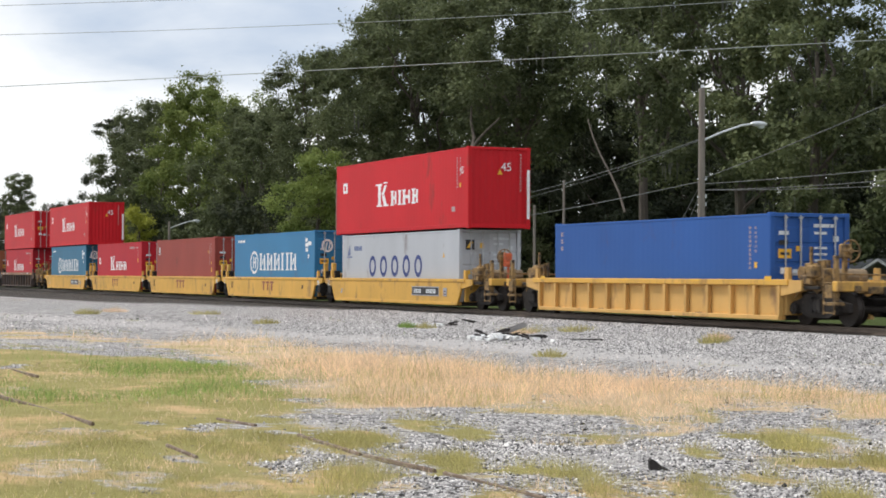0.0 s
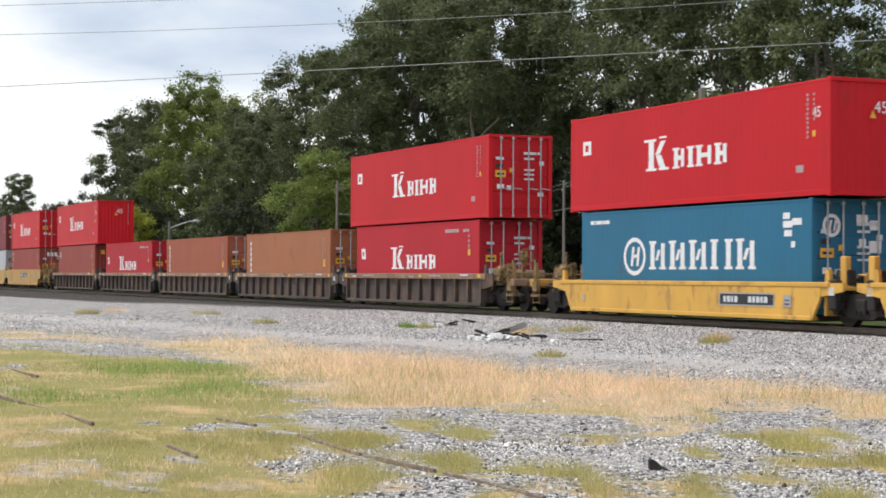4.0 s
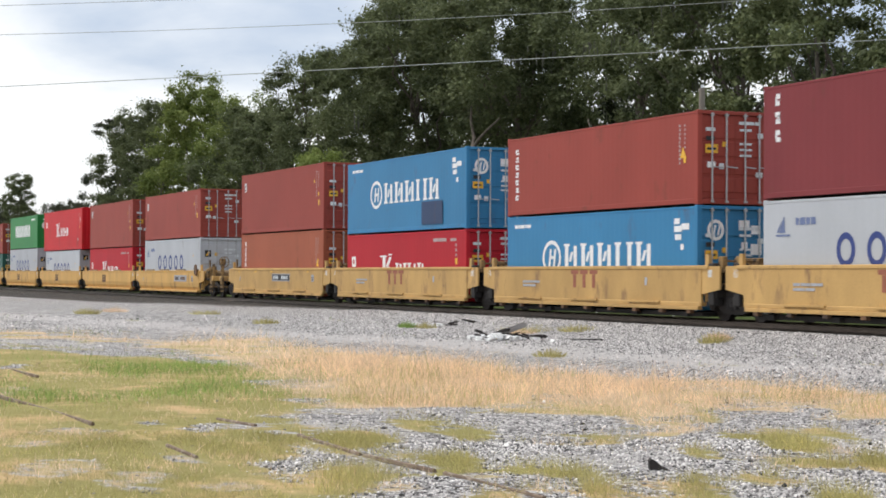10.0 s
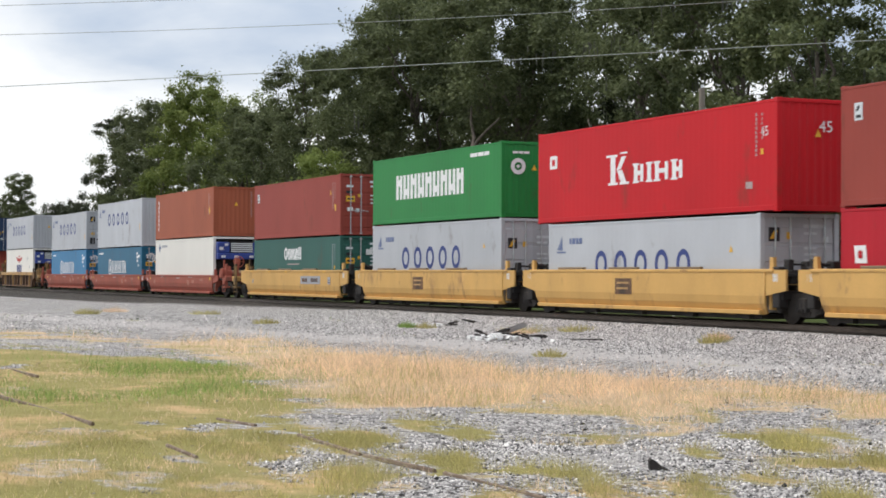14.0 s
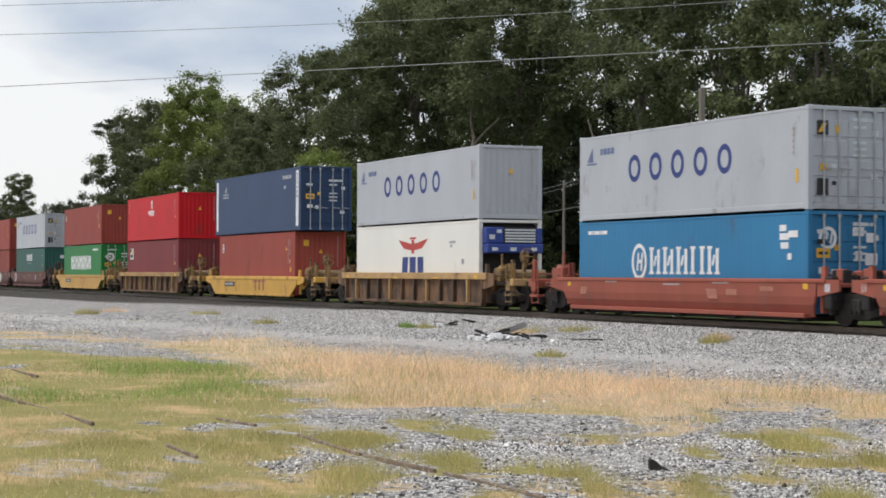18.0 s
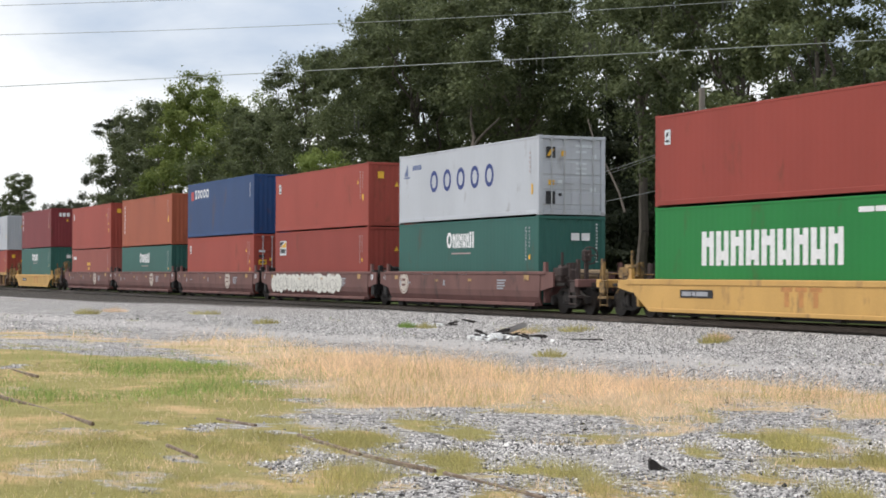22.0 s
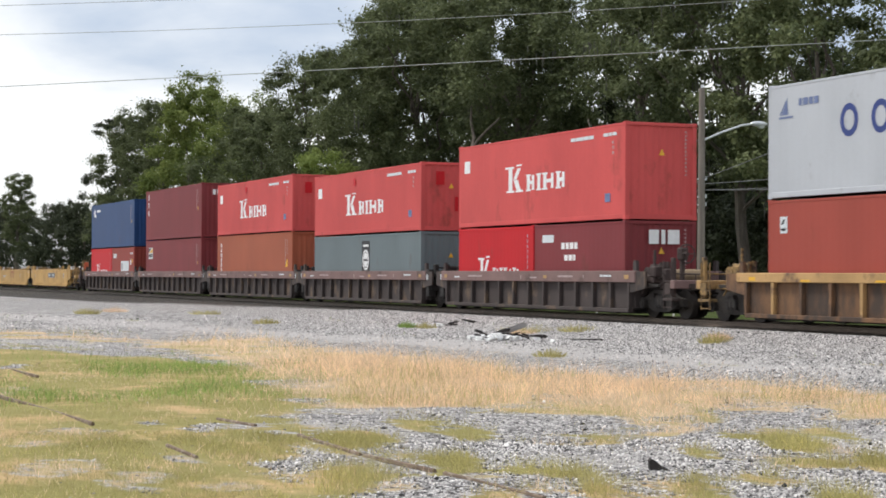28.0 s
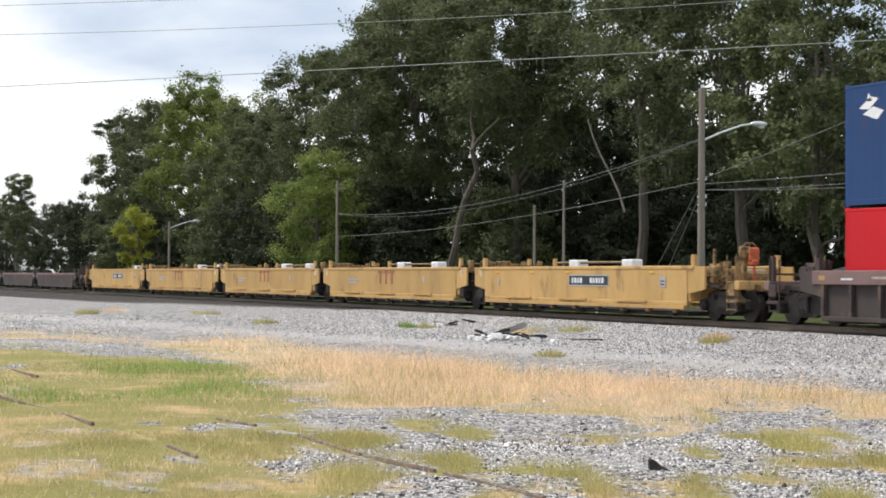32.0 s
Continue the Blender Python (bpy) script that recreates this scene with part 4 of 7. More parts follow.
            if sx > 0:
                piece("brake_stand", "k", lambda bm: (box(bm, -0.06, 0.06, -0.62, -0.50, 0.98, 1.92, 0.015), box(bm, -0.12, 0.16, -0.68, -0.44, 1.66, 2.02, 0.04), hoop(bm, 0.24, -0.56, 1.84, 0.27), rod(bm, (0.14, -0.56, 1.84), (0.28, -0.56, 1.84), 0.06, 8)), grimy, (sx * (hl + 1.5), 0, 0))
                piece("air_reservoir", "a", lambda bm: rod(bm, (0, -0.75, 1.22), (0, 0.55, 1.22), 0.19, 14), M_TANK, (sx * (hl + 0.75), 0, 0), root, "dusty round air tank")
                piece("brake_valve", "v", lambda bm: (box(bm, -0.22, 0.22, -1.05, -0.8, 1.05, 1.42, 0.03), rod(bm, (0, -0.95, 1.42), (0, -0.95, 1.62), 0.07, 8)), grimy, (sx * (hl + 1.2), 0, 0))
        else:
            for sy in (-1, 1):
                piece("end_post", (sx, sy), lambda bm: (box(bm, -0.16, 0.16, *sorted((sy * (wy - 0.04), sy * (wy - 0.34))), 0.42, top + 0.06, 0.03), box(bm, -0.22, 0.22, *sorted((sy * (wy - 0.1), sy * (wy - 0.5))), 0.62, 0.86, 0.03)), M_UNDER, (sx * (hl + 0.42), 0, 0))
            piece("stencil_plate", (sx,), lambda bm: box(bm, -0.11, 0.11, -wy + 0.02, -wy + 0.04, top - 0.32, top - 0.12), M_PALE, (sx * (hl + 0.42), 0, 0))
            piece("crossover_step", (sx,), lambda bm: (box(bm, -0.20, 0.24, -wy + 0.05, wy - 0.05, top - 0.20, top - 0.10, 0.015), box(bm, -0.12, 0.12, -1.22, -1.06, top - 0.1, top + (0.62 if kind == "ttx" else 0.24), 0.02), box(bm, -0.10, 0.10, 0.85, 1.0, top - 0.1, top + (0.5 if kind == "ttx" else 0.2), 0.02),
                                                       rod(bm, (0.0, -1.05, top + 0.12), (0.0, 0.85, top + 0.05), 0.03, 6), box(bm, -0.16, 0.18, -0.7, -0.25, top - 0.1, top + 0.2, 0.03)), body if kind == "ttx" else grimy if kind in ("boat", "boat_old", "deep", "oxide") else M_UNDER, (sx * (hl + 0.62), 0, 0))
            piece("junction_box", (sx,), lambda bm: (box(bm, -0.25, 0.25, -1.2, -0.95, 1.02, 1.38, 0.03), box(bm, -0.1, 0.2, -0.8, -0.3, 1.0, 1.25, 0.03)), M_UNDER, (sx * (hl + 0.55), 0, 0))
    if kind == "round":
        for xx in (-4.2, -0.9, 2.6):
            piece("top_pad", "t", lambda bm: box(bm, -0.85, 0.85, -wy + 0.03, -wy + 0.14, top, top + 0.07, 0.012), M_TANK, (xx, 0, 0))
        if truck_front:
            piece("brake_wheel", "w", lambda bm: (rod(bm, (0, -wy - 0.10, top + 0.02), (0, -wy - 0.06, top + 0.02), 0.30, 18), rod(bm, (0, -wy - 0.06, top + 0.02), (0, -wy + 0.1, top + 0.02), 0.05, 8)), M_RIB_RUST, (hl - 0.35, 0, 0), root, "rusty round brake wheel")
    if kind == "deep" and load == "empty":
        for xx in (-4.9, -1.2):
            piece("white_pad", "p", lambda bm: box(bm, -0.36, 0.36, wy - 0.40, wy - 0.02, top, top + 0.24, 0.03), M_WHITE, (xx, 0, 0), root, "white top-guide pad")
        piece("guide_pipe", "q", lambda bm: rod(bm, (-6.3, wy - 0.3, top + 0.15), (-1.2, wy - 0.3, top + 0.15), 0.04, 8), M_TANK)
    if truck_rear:
        truck(root, truck_rear)
    if truck_front:
        truck(root, truck_front)
    skin = wy + (0.024 if ribs else 0.006)
    for i, (mt, shapes) in enumerate(marks):
        bm = bmesh.new()
        flat_shapes(bm, shapes, -skin - 0.004 * i, "side")
        tagged(part("lettering", bm, mt, root), kind="stuff")
    MOVING.append((root, x, 0.0))
    return root


def three_slabs(x, z, h):
    """A faded mark of three plain slabs with caps."""
    out = []
    for k in range(3):
        out += [bar(x + 0.62 * k, z + h * 0.76, 0.50, h * 0.22), bar(x + 0.62 * k + 0.15, z, 0.2, h * 0.74)]
    return out


def reporting_marks(kind, place):
    if place in "AZ" and kind in ("ttx", "deep", "round"):
        x, z = {"ttx": (2.2, 0.45), "deep": (-0.4, 0.90), "round": (1.6, 0.80)}[kind]
        return [(M_BLACK if kind != "round" else M_GREY_MARK, [bar(x, z, 2.6, 0.34)]), (M_GREY_MARK, [bar(x, z, 2.6, 0.035), bar(x, z + 0.305, 2.6, 0.035), bar(x, z + 0.035, 0.05, 0.27), bar(x + 2.55, z + 0.035, 0.05, 0.27)]),
                (M_PALE if kind != "round" else M_RIB_RUST, word_bars(x + 0.22, z + 0.09, 0.16, (0.12, 0.16, 0.1, 0.16), 0.3) + word_bars(x + 1.4, z + 0.09, 0.16, (0.16, 0.12, 0.16, 0.1, 0.16), 0.3)),
                (M_GREY_MARK, [slant(-5.6, z, 0.12, 0.2, 0.1), bar(5.2, z, 0.34, 0.30)]), (M_RIB_RUST, [bar(5.26, z + 0.05, 0.22, 0.05), bar(5.26, z + 0.15, 0.22, 0.04)]), (M_YELLOW, [bar(k, 1.0 if kind == "ttx" else 1.3, 0.3, 0.05) for k in (-5.8, -3.1, -0.6, 4.6)])]
    if kind == "ttx":
        return [(M_DULL_RED, three_slabs(-0.8, 0.46, 0.43)),
                (M_RIB_RUST, [slant(-5.9, 0.52, 0.10, 0.34, 0.06), slant(-5.72, 0.52, 0.10, 0.34, 0.06), slant(5.0, 0.58, 0.2, 0.16, 0.06)]), (M_PALE, word_bars(-4.9, 0.99, 0.05, (0.4, 0.3)) + word_bars(2.6, 0.99, 0.05, (0.3,))), (M_YELLOW, [bar(k, 0.985, 0.5, 0.06) for k in (-2.9, 1.2, 4.3)])]
    if kind in ("boat", "boat_old"):
        return [(M_DULL_RED if kind == "boat" else M_ORANGE_FADED, three_slabs(0.6, 0.45, 0.5)),
                (M_BLACK, [bar(-4.3, 0.62, 1.7, 0.22)]), (M_GREY_MARK, word_bars(-4.2, 0.67, 0.12, (0.5, 0.16, 0.6)))]
    if kind == "deep":
        return [(M_DULL_RED, three_slabs(-1.0, 0.85, 0.54)),
                (M_GREY_MARK, word_bars(-4.4, 0.98, 0.07, (0.3, 0.4, 0.5)) + word_bars(-4.4, 0.86, 0.07, (0.5, 0.4)) + [bar(3.6, 0.95, 0.14, 0.22)])]
    if kind == "round":
        return [(M_RIB_RUST, [bar(-1.25, 0.68, 1.0, 0.46)]), (M_CHORD_TAN, word_bars(-1.15, 0.98, 0.06, (0.3, 0.4)) + word_bars(-1.15, 0.82, 0.06, (0.4, 0.25)))]
    if kind == "plum":
        c = -5.0 if place == "A" else 2.4
        return [(M_TAN_SEAL, disc(c, 0.92, 0.46, 0.42)), (M_PLUM, ring(c, 0.92, 0.39, 0.36, 0.03, 18) + word_bars(c - 0.24, 0.98, 0.1, (0.1, 0.16, 0.1), 0.2) + word_bars(c - 0.2, 0.8, 0.08, (0.2, 0.14), 0.2)),
                (M_GREY_MARK, word_bars(3.4, 1.02, 0.05, (0.4, 0.3)) + word_bars(3.4, 0.93, 0.05, (0.6,)) + word_bars(3.4, 0.84, 0.05, (0.3, 0.34)) + word_bars(3.4, 0.75, 0.05, (0.5,)) + word_bars(-3.2, 1.24, 0.05, (0.6, 0.4)) + word_bars(0.2, 1.24, 0.05, (0.5, 0.2)) + [bar(-5.4, 0.80, 0.12, 0.2), bar(-1.2, 0.84, 0.14, 0.2), bar(-4.6, 0.9, 0.3, 0.05)]),
                (M_CHORD_TAN, [bar(5.5, 1.05, 0.36, 0.18), bar(-5.9, 1.05, 0.3, 0.14), bar(-2.0, 0.98, 0.3, 0.08), bar(1.0, 1.0, 0.3, 0.08)])]
    if kind in ("rib_dark", "rib_brown", "grime"):
        return [(M_FAINT, word_bars(-4.7, 1.16, 0.06, (0.3, 0.5, 0.3)) + word_bars(2.2, 1.16, 0.06, (0.7, 0.3)) + [bar(-0.5, 1.1, 0.07, 0.12), bar(3.9, 1.14, 0.06, 0.1), bar(0.2, 1.12, 0.5, 0.05)]), (M_PALE, word_bars(5.0, 1.18, 0.06, (0.2, 0.3, 0.16)) + word_bars(-5.9, 1.13, 0.05, (0.2, 0.24))),
                (M_YELLOW if kind == "rib_brown" else M_CHORD_TAN, [bar(6.5, 1.12, 0.26, 0.12), bar(-6.8, 1.12, 0.26, 0.12), bar(1.2, 1.12, 0.24, 0.10)])]
    if kind in ("rib_yellow", "rib_rust"):
        return [(M_YELLOW, [bar(-4.3, 1.08, 0.4, 0.05), bar(-1.3, 1.08, 0.4, 0.05), bar(2.6, 1.08, 0.4, 0.05), bar(6.2, 1.10, 0.3, 0.12), bar(-6.6, 1.10, 0.3, 0.10)])]
    return [(M_FAINT, word_bars(-4.0, 1.02, 0.05, (0.4, 0.3)) + word_bars(2.0, 1.02, 0.05, (0.5, 0.3)) + word_bars(-0.6, 0.96, 0.05, (0.9,))), (M_OXIDE_PALE, [slant(1.8, 0.62, 0.5, 0.26, -0.12), bar(2.7, 0.72, 0.5, 0.16), slant(-5.6, 0.66, 0.4, 0.22, 0.08), bar(4.3, 0.84, 0.6, 0.12)]), (M_YELLOW, [bar(6.2, 0.9, 0.22, 0.14), bar(-6.4, 0.9, 0.2, 0.12)])]


# Each row: middle of the unit along the train, kind, place in its set (A first unit, m middle, Z last, S single), lower boxes, upper box.
# A box: length, height, colour, livery, end.
D, P, G = "doors", "plain", "genset"
TRAIN = [
    (-44.42, "rib_yellow", "S", [(L40, STD, "cobalt", "plain", D)], None),
    (-64.18, "ttx", "A", [(L40, STD, "grey", "hoops", D)], (L45, TALL, "red", "tall_four", P)),
    (-79.92, "ttx", "m", [(L40, TALL, "sky", "badge_six", D)], None),
    (-95.69, "ttx", "m", [(L40, TALL, "brown", "none", D)], None),
    (-111.60, "ttx", "m", [(L40, TALL, "crimson", "tall_four_low", D)], None),
    (-127.45, "ttx", "Z", [(L40, TALL, "teal_blue", "badge_six", D)], (L45, TALL, "red", "tall_four", P)),
    (-147.30, "rib_brown", "A", [(L40, TALL, "crimson", "tall_four_low", D)], (L45, TALL, "red", "tall_four", D)),
    (-162.74, "rib_brown", "m", [(L40, TALL, "tan", "column", D)], None),
    (-178.28, "rib_brown", "m", [(L40, TALL, "orange", "column", D)], None),
    (-193.90, "rib_brown", "m", [(L40, TALL, "crimson", "tall_four_low", D)], None),
    (-209.45, "rib_brown", "Z", [(L40, TALL, "brown", "plain_tag", P)], (L45, TALL, "red", "tall_four", P)),
    (-229.36, "deep", "A", [(L40, TALL, "brown", "column_short", D)], (L40, TALL, "red", "tall_four", D)),
    (-244.62, "deep", "m", [(L40, TALL, "grey", "hoops", D)], (L40, TALL, "maroon", "column_short", D)),
    (-260.02, "deep", "m", [(L40, TALL, "sky", "badge_six", D)], (L40, STD, "brown", "column", D)),
    (-275.62, "deep", "m", [(L40, STD, "crimson", "tall_four_low", D)], (L40, TALL, "sky", "badge_six", D)),
    (-290.82, "deep", "Z", [(L40, TALL, "orange", "column", D)], (L40, TALL, "brown", "none", D)),
    (-310.58, "round", "A", [(L40, TALL, "grey", "hoops", D)], (L40, STD, "brown", "none", D)),
    (-326.00, "round", "m", [(L40, STD, "crimson", "tall_four_low", D)], (L40, TALL, "brown", "plain_tag", D)),
    (-341.64, "round", "m", [(L40, STD, "grey", "hoops", D)], (L45, TALL, "red", "tall_four", P)),
    (-357.40, "round", "m", [(L40, TALL, "grey", "hoops", D)], (L40, STD, "green", "nine", P)),
    (-373.40, "round", "Z", [(L40, STD, "green_dark", "seven", D)], (L40, STD, "brown", "none", D)),
    (-392.76, "oxide", "A", [(L40, TALL, "white", "small_logo", G)], (L40, STD, "orange", "column", P)),
    (-408.36, "oxide", "m", [(L40, STD, "teal_blue", "badge_six_narrow", D)], (L40, TALL, "grey", "hoops_high", P)),
    (-424.16, "oxide", "Z", [(L40, STD, "sky", "badge_six_narrow", D)], (L40, STD, "grey", "hoops_high", D)),
    (-443.88, "rib_rust", "S", [(L40, TALL, "white", "eagle", G)], (L40, STD, "grey", "hoops_high", P)),
    (-464.04, "boat", "S", [(L40, TALL, "brick", "plain_tag", P)], (L45, TALL, "navy", "white_ends", D)),
    (-484.46, "rib_rust", "S", [(L40, TALL, "maroon", "board", P)], (L40, STD, "red", "star", P)),
    (-504.10, "boat_old", "S", [(L40, TALL, "green", "nine", D)], (L40, STD, "brown", "none", P)),
    (-523.78, "plum", "A", [(L40, TALL, "green_dark", "seven", P)], (L40, STD, "grey", "hoops_high", D)),
    (-539.32, "plum", "m", [(L40, TALL, "brown", "board", P)], (L40, STD, "brick", "none", P)),
    (-554.90, "plum", "m", [(L40, TALL, "brick", "none", D)], (L40, TALL, "blue", "five_round", P)),
    (-570.52, "plum", "m", [(L40, STD, "green_dark", "seven", P)], (L40, TALL, "orange", "column", P)),
    (-585.90, "plum", "Z", [(L40, STD, "rose", "three_marks", P)], (L40, TALL, "brick", "none", P)),
    (-605.90, "boat_old", "S", [(L40, TALL, "green_dark", "seven", P)], (L40, TALL, "maroon", "column_short", P)),
    (-625.09, "rib_rust", "S", [(L40, TALL, "brick", "plain_tag", P)], (L40, TALL, "grey", "hoops_high", P)),
    (-644.78, "rib_dark", "A", [(L20, STD, "red", "short_red", P), (L20, STD, "maroon", "short_brown", P)], (L40, TALL, "red_faded", "tall_four_faded", P)),
    (-660.50, "rib_dark", "m", [(L40, STD, "slate", "seal", P)], (L40, STD, "red_faded", "tall_four_faded", P)),
    (-675.78, "rib_dark", "m", [(L40, TALL, "orange", "column", P)], (L40, STD, "red_faded", "tall_four_faded", P)),
    (-691.06, "rib_dark", "m", [(L40, TALL, "maroon", "board", P)], (L40, TALL, "maroon", "column_short", P)),
    (-706.25, "rib_dark", "Z", [(L20, STD, "red", "short_red", P), (L20, STD, "brown", "short_label", P)], (L40, TALL, "blue", "swan", P)),
    (-725.90, "deep", "A", [], None),
    (-741.70, "deep", "m", [], None),
    (-757.40, "deep", "m", [], None),
    (-773.10, "deep", "m", [], None),
    (-788.80, "deep", "Z", [], None),
    (-808.40, "grime", "A", [], None),
    (-823.90, "grime", "m", [], None),
    (-839.40, "grime", "m", [], None),
]
FLOOR = 0.26


def graffiti(root, wy=1.446):
    """Fat pale scrawl sprayed along the side of one car: filled blobs with thin dark strokes."""
    r = random.Random(9)
    fill, strokes = [], []
    x = -5.5
    while x < 3.5:
        w, h = r.uniform(0.30, 0.52), r.uniform(0.36, 0.46)
        zc = 0.84 + r.uniform(-0.05, 0.05)
        fill += disc(x, zc, w, h, 14)
        fill.append(slant(x - 0.1, 0.50, r.uniform(0.2, 0.36), r.uniform(0.5, 0.72), r.uniform(-0.3, 0.3)))
        strokes += ring(x + r.uniform(-0.1, 0.1), zc, w * 0.62, h * 0.62, 0.028, 9, r.uniform(0, 200), r.uniform(300, 420))
        strokes.append(slant(x + w * 0.8, 0.56, 0.03, r.uniform(0.25, 0.5), r.uniform(-0.2, 0.2)))
        x += w * 1.35
    for k, (nm, mt, shapes, words) in enumerate((("graffiti", M_GRAFFITI, fill, "pale sprayed graffiti scrawl"), ("graffiti_strokes", M_DUSK, strokes, "thin dark strokes in the graffiti"))):
        bm = bmesh.new()
        flat_shapes(bm, shapes, -wy - 0.012 - 0.004 * k, "side")
        tagged(part(nm, bm, mt, root, words), kind="stuff")


def build_train():
    for i, (x, kind, place, lower, upper) in enumerate(TRAIN):
        ahead = TRAIN[i - 1][0] - x if i else 19.7
        behind = x - TRAIN[i + 1][0] if i + 1 < len(TRAIN) else 15.5
        first, last = place in "AS", place in "ZS"
        car = well_car(kind, x, -7.95 if last else -behind / 2, 7.95 if first else 0, behind / 2 if last else behind / 2, ahead / 2,
                 reporting_marks(kind, place), "loaded" if lower else "empty")
        if i == 29:
            graffiti(car)
        h = 0.0
        for j, (length, height, colour, style, end) in enumerate(lower):
            dx = 0 if len(lower) == 1 else (-3.06, 3.06)[j]
            container(stack_label(colour, length, end, False), length, height, colour, x + dx, FLOOR, styled(style, length, height, end), end)
            h = height
        if upper:
            length, height, colour, style, end = upper
            marks = styled(style, length, height, end)
            if i == 14:
                marks.append(("side", PAINT["navy"], [bar(2.0, 0.22, 2.0, 0.85)]))
            if i in (1, 5):
                marks.append(("end", M_WHITE, [bar(1.06, 0.35, 0.11, 1.75)]))
            ob = container(stack_label(colour, length, end, True), length, height, colour, x, FLOOR + h + 0.015, marks, end)
            if length == L45 and end == P:
                digits("45", 0.42, (length / 2 + 0.004, 0.05, 2.05), True, M_WHITE, ob)
                digits("45", 0.36, (length / 2 - 0.75, -CW / 2 - 0.002, 1.95), False, M_WHITE, ob)
# ---- ground ----


def ground_height(x, y):
    """Flat yard, a low ballast bed under the main track, gentle unevenness."""
    z = -0.40 + 0.035 * np.sin(x * 0.31 + 1.0) * np.sin(y * 0.47) + 0.02 * np.sin(x * 1.3 + y * 0.9)
    bed = np.clip((5.2 - np.abs(y - MID)) / 2.6, 0, 1)
    bed = bed * bed * (3 - 2 * bed)
    z = z * (1 - bed) + (-0.16) * bed
    far = np.clip((y - 34) / 30, 0, 1)
    return z + 0.5 * far


def value_noise(x, y, scale, seed):
    """Smooth random field between 0 and 1."""
    u, v = np.asarray(x) * scale + seed * 17.3, np.asarray(y) * scale - seed * 9.7
    iu, iv = np.floor(u), np.floor(v)
    fu, fv = u - iu, v - iv
    fu, fv = fu * fu * (3 - 2 * fu), fv * fv * (3 - 2 * fv)

    def h(a, b):
        k = np.sin(a * 127.1 + b * 311.7 + seed * 74.7) * 43758.5453
        return k - np.floor(k)
    return (h(iu, iv) * (1 - fu) + h(iu + 1, iv) * fu) * (1 - fv) + (h(iu, iv + 1) * (1 - fu) + h(iu + 1, iv + 1) * fu) * fv


def fractal(x, y, scale, seed):
    return 0.5 * value_noise(x, y, scale, seed) + 0.28 * value_noise(x, y, scale * 2.1, seed + 1) + 0.22 * value_noise(x, y, scale * 4.7, seed + 2)


def ease(v, lo, hi):
    f = np.clip((v - lo) / (hi - lo), 0, 1)
    return f * f * (3 - 2 * f)


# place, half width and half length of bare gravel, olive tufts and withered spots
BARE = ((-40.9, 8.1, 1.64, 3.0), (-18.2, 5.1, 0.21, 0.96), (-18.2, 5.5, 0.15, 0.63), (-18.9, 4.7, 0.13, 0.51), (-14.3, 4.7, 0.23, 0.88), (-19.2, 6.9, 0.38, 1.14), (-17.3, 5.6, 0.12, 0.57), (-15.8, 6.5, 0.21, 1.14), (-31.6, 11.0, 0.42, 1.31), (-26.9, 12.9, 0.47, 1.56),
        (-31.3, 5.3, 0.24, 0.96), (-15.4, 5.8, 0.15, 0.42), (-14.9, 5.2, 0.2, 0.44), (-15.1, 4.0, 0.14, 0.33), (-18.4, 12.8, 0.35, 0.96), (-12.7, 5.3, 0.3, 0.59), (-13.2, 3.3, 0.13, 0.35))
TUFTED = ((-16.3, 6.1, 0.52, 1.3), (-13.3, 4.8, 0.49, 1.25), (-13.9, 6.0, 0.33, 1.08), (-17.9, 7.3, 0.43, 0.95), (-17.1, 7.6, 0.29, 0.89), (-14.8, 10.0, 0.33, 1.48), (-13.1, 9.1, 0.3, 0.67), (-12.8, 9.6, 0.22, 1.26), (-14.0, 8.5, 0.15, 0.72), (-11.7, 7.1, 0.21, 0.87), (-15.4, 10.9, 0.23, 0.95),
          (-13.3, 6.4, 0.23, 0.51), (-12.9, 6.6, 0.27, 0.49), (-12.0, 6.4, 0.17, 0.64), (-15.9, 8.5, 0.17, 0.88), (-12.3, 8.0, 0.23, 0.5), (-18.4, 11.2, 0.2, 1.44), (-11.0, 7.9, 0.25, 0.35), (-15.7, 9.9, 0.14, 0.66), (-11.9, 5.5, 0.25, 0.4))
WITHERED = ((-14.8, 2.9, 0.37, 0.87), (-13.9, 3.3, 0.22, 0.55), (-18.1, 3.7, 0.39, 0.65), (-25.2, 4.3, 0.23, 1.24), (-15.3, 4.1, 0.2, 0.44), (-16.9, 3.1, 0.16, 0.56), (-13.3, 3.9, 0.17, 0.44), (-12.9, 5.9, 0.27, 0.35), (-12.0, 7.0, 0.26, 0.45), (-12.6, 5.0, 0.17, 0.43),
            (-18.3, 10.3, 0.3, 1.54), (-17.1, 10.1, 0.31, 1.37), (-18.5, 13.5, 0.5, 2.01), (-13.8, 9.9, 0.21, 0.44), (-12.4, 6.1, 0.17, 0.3))
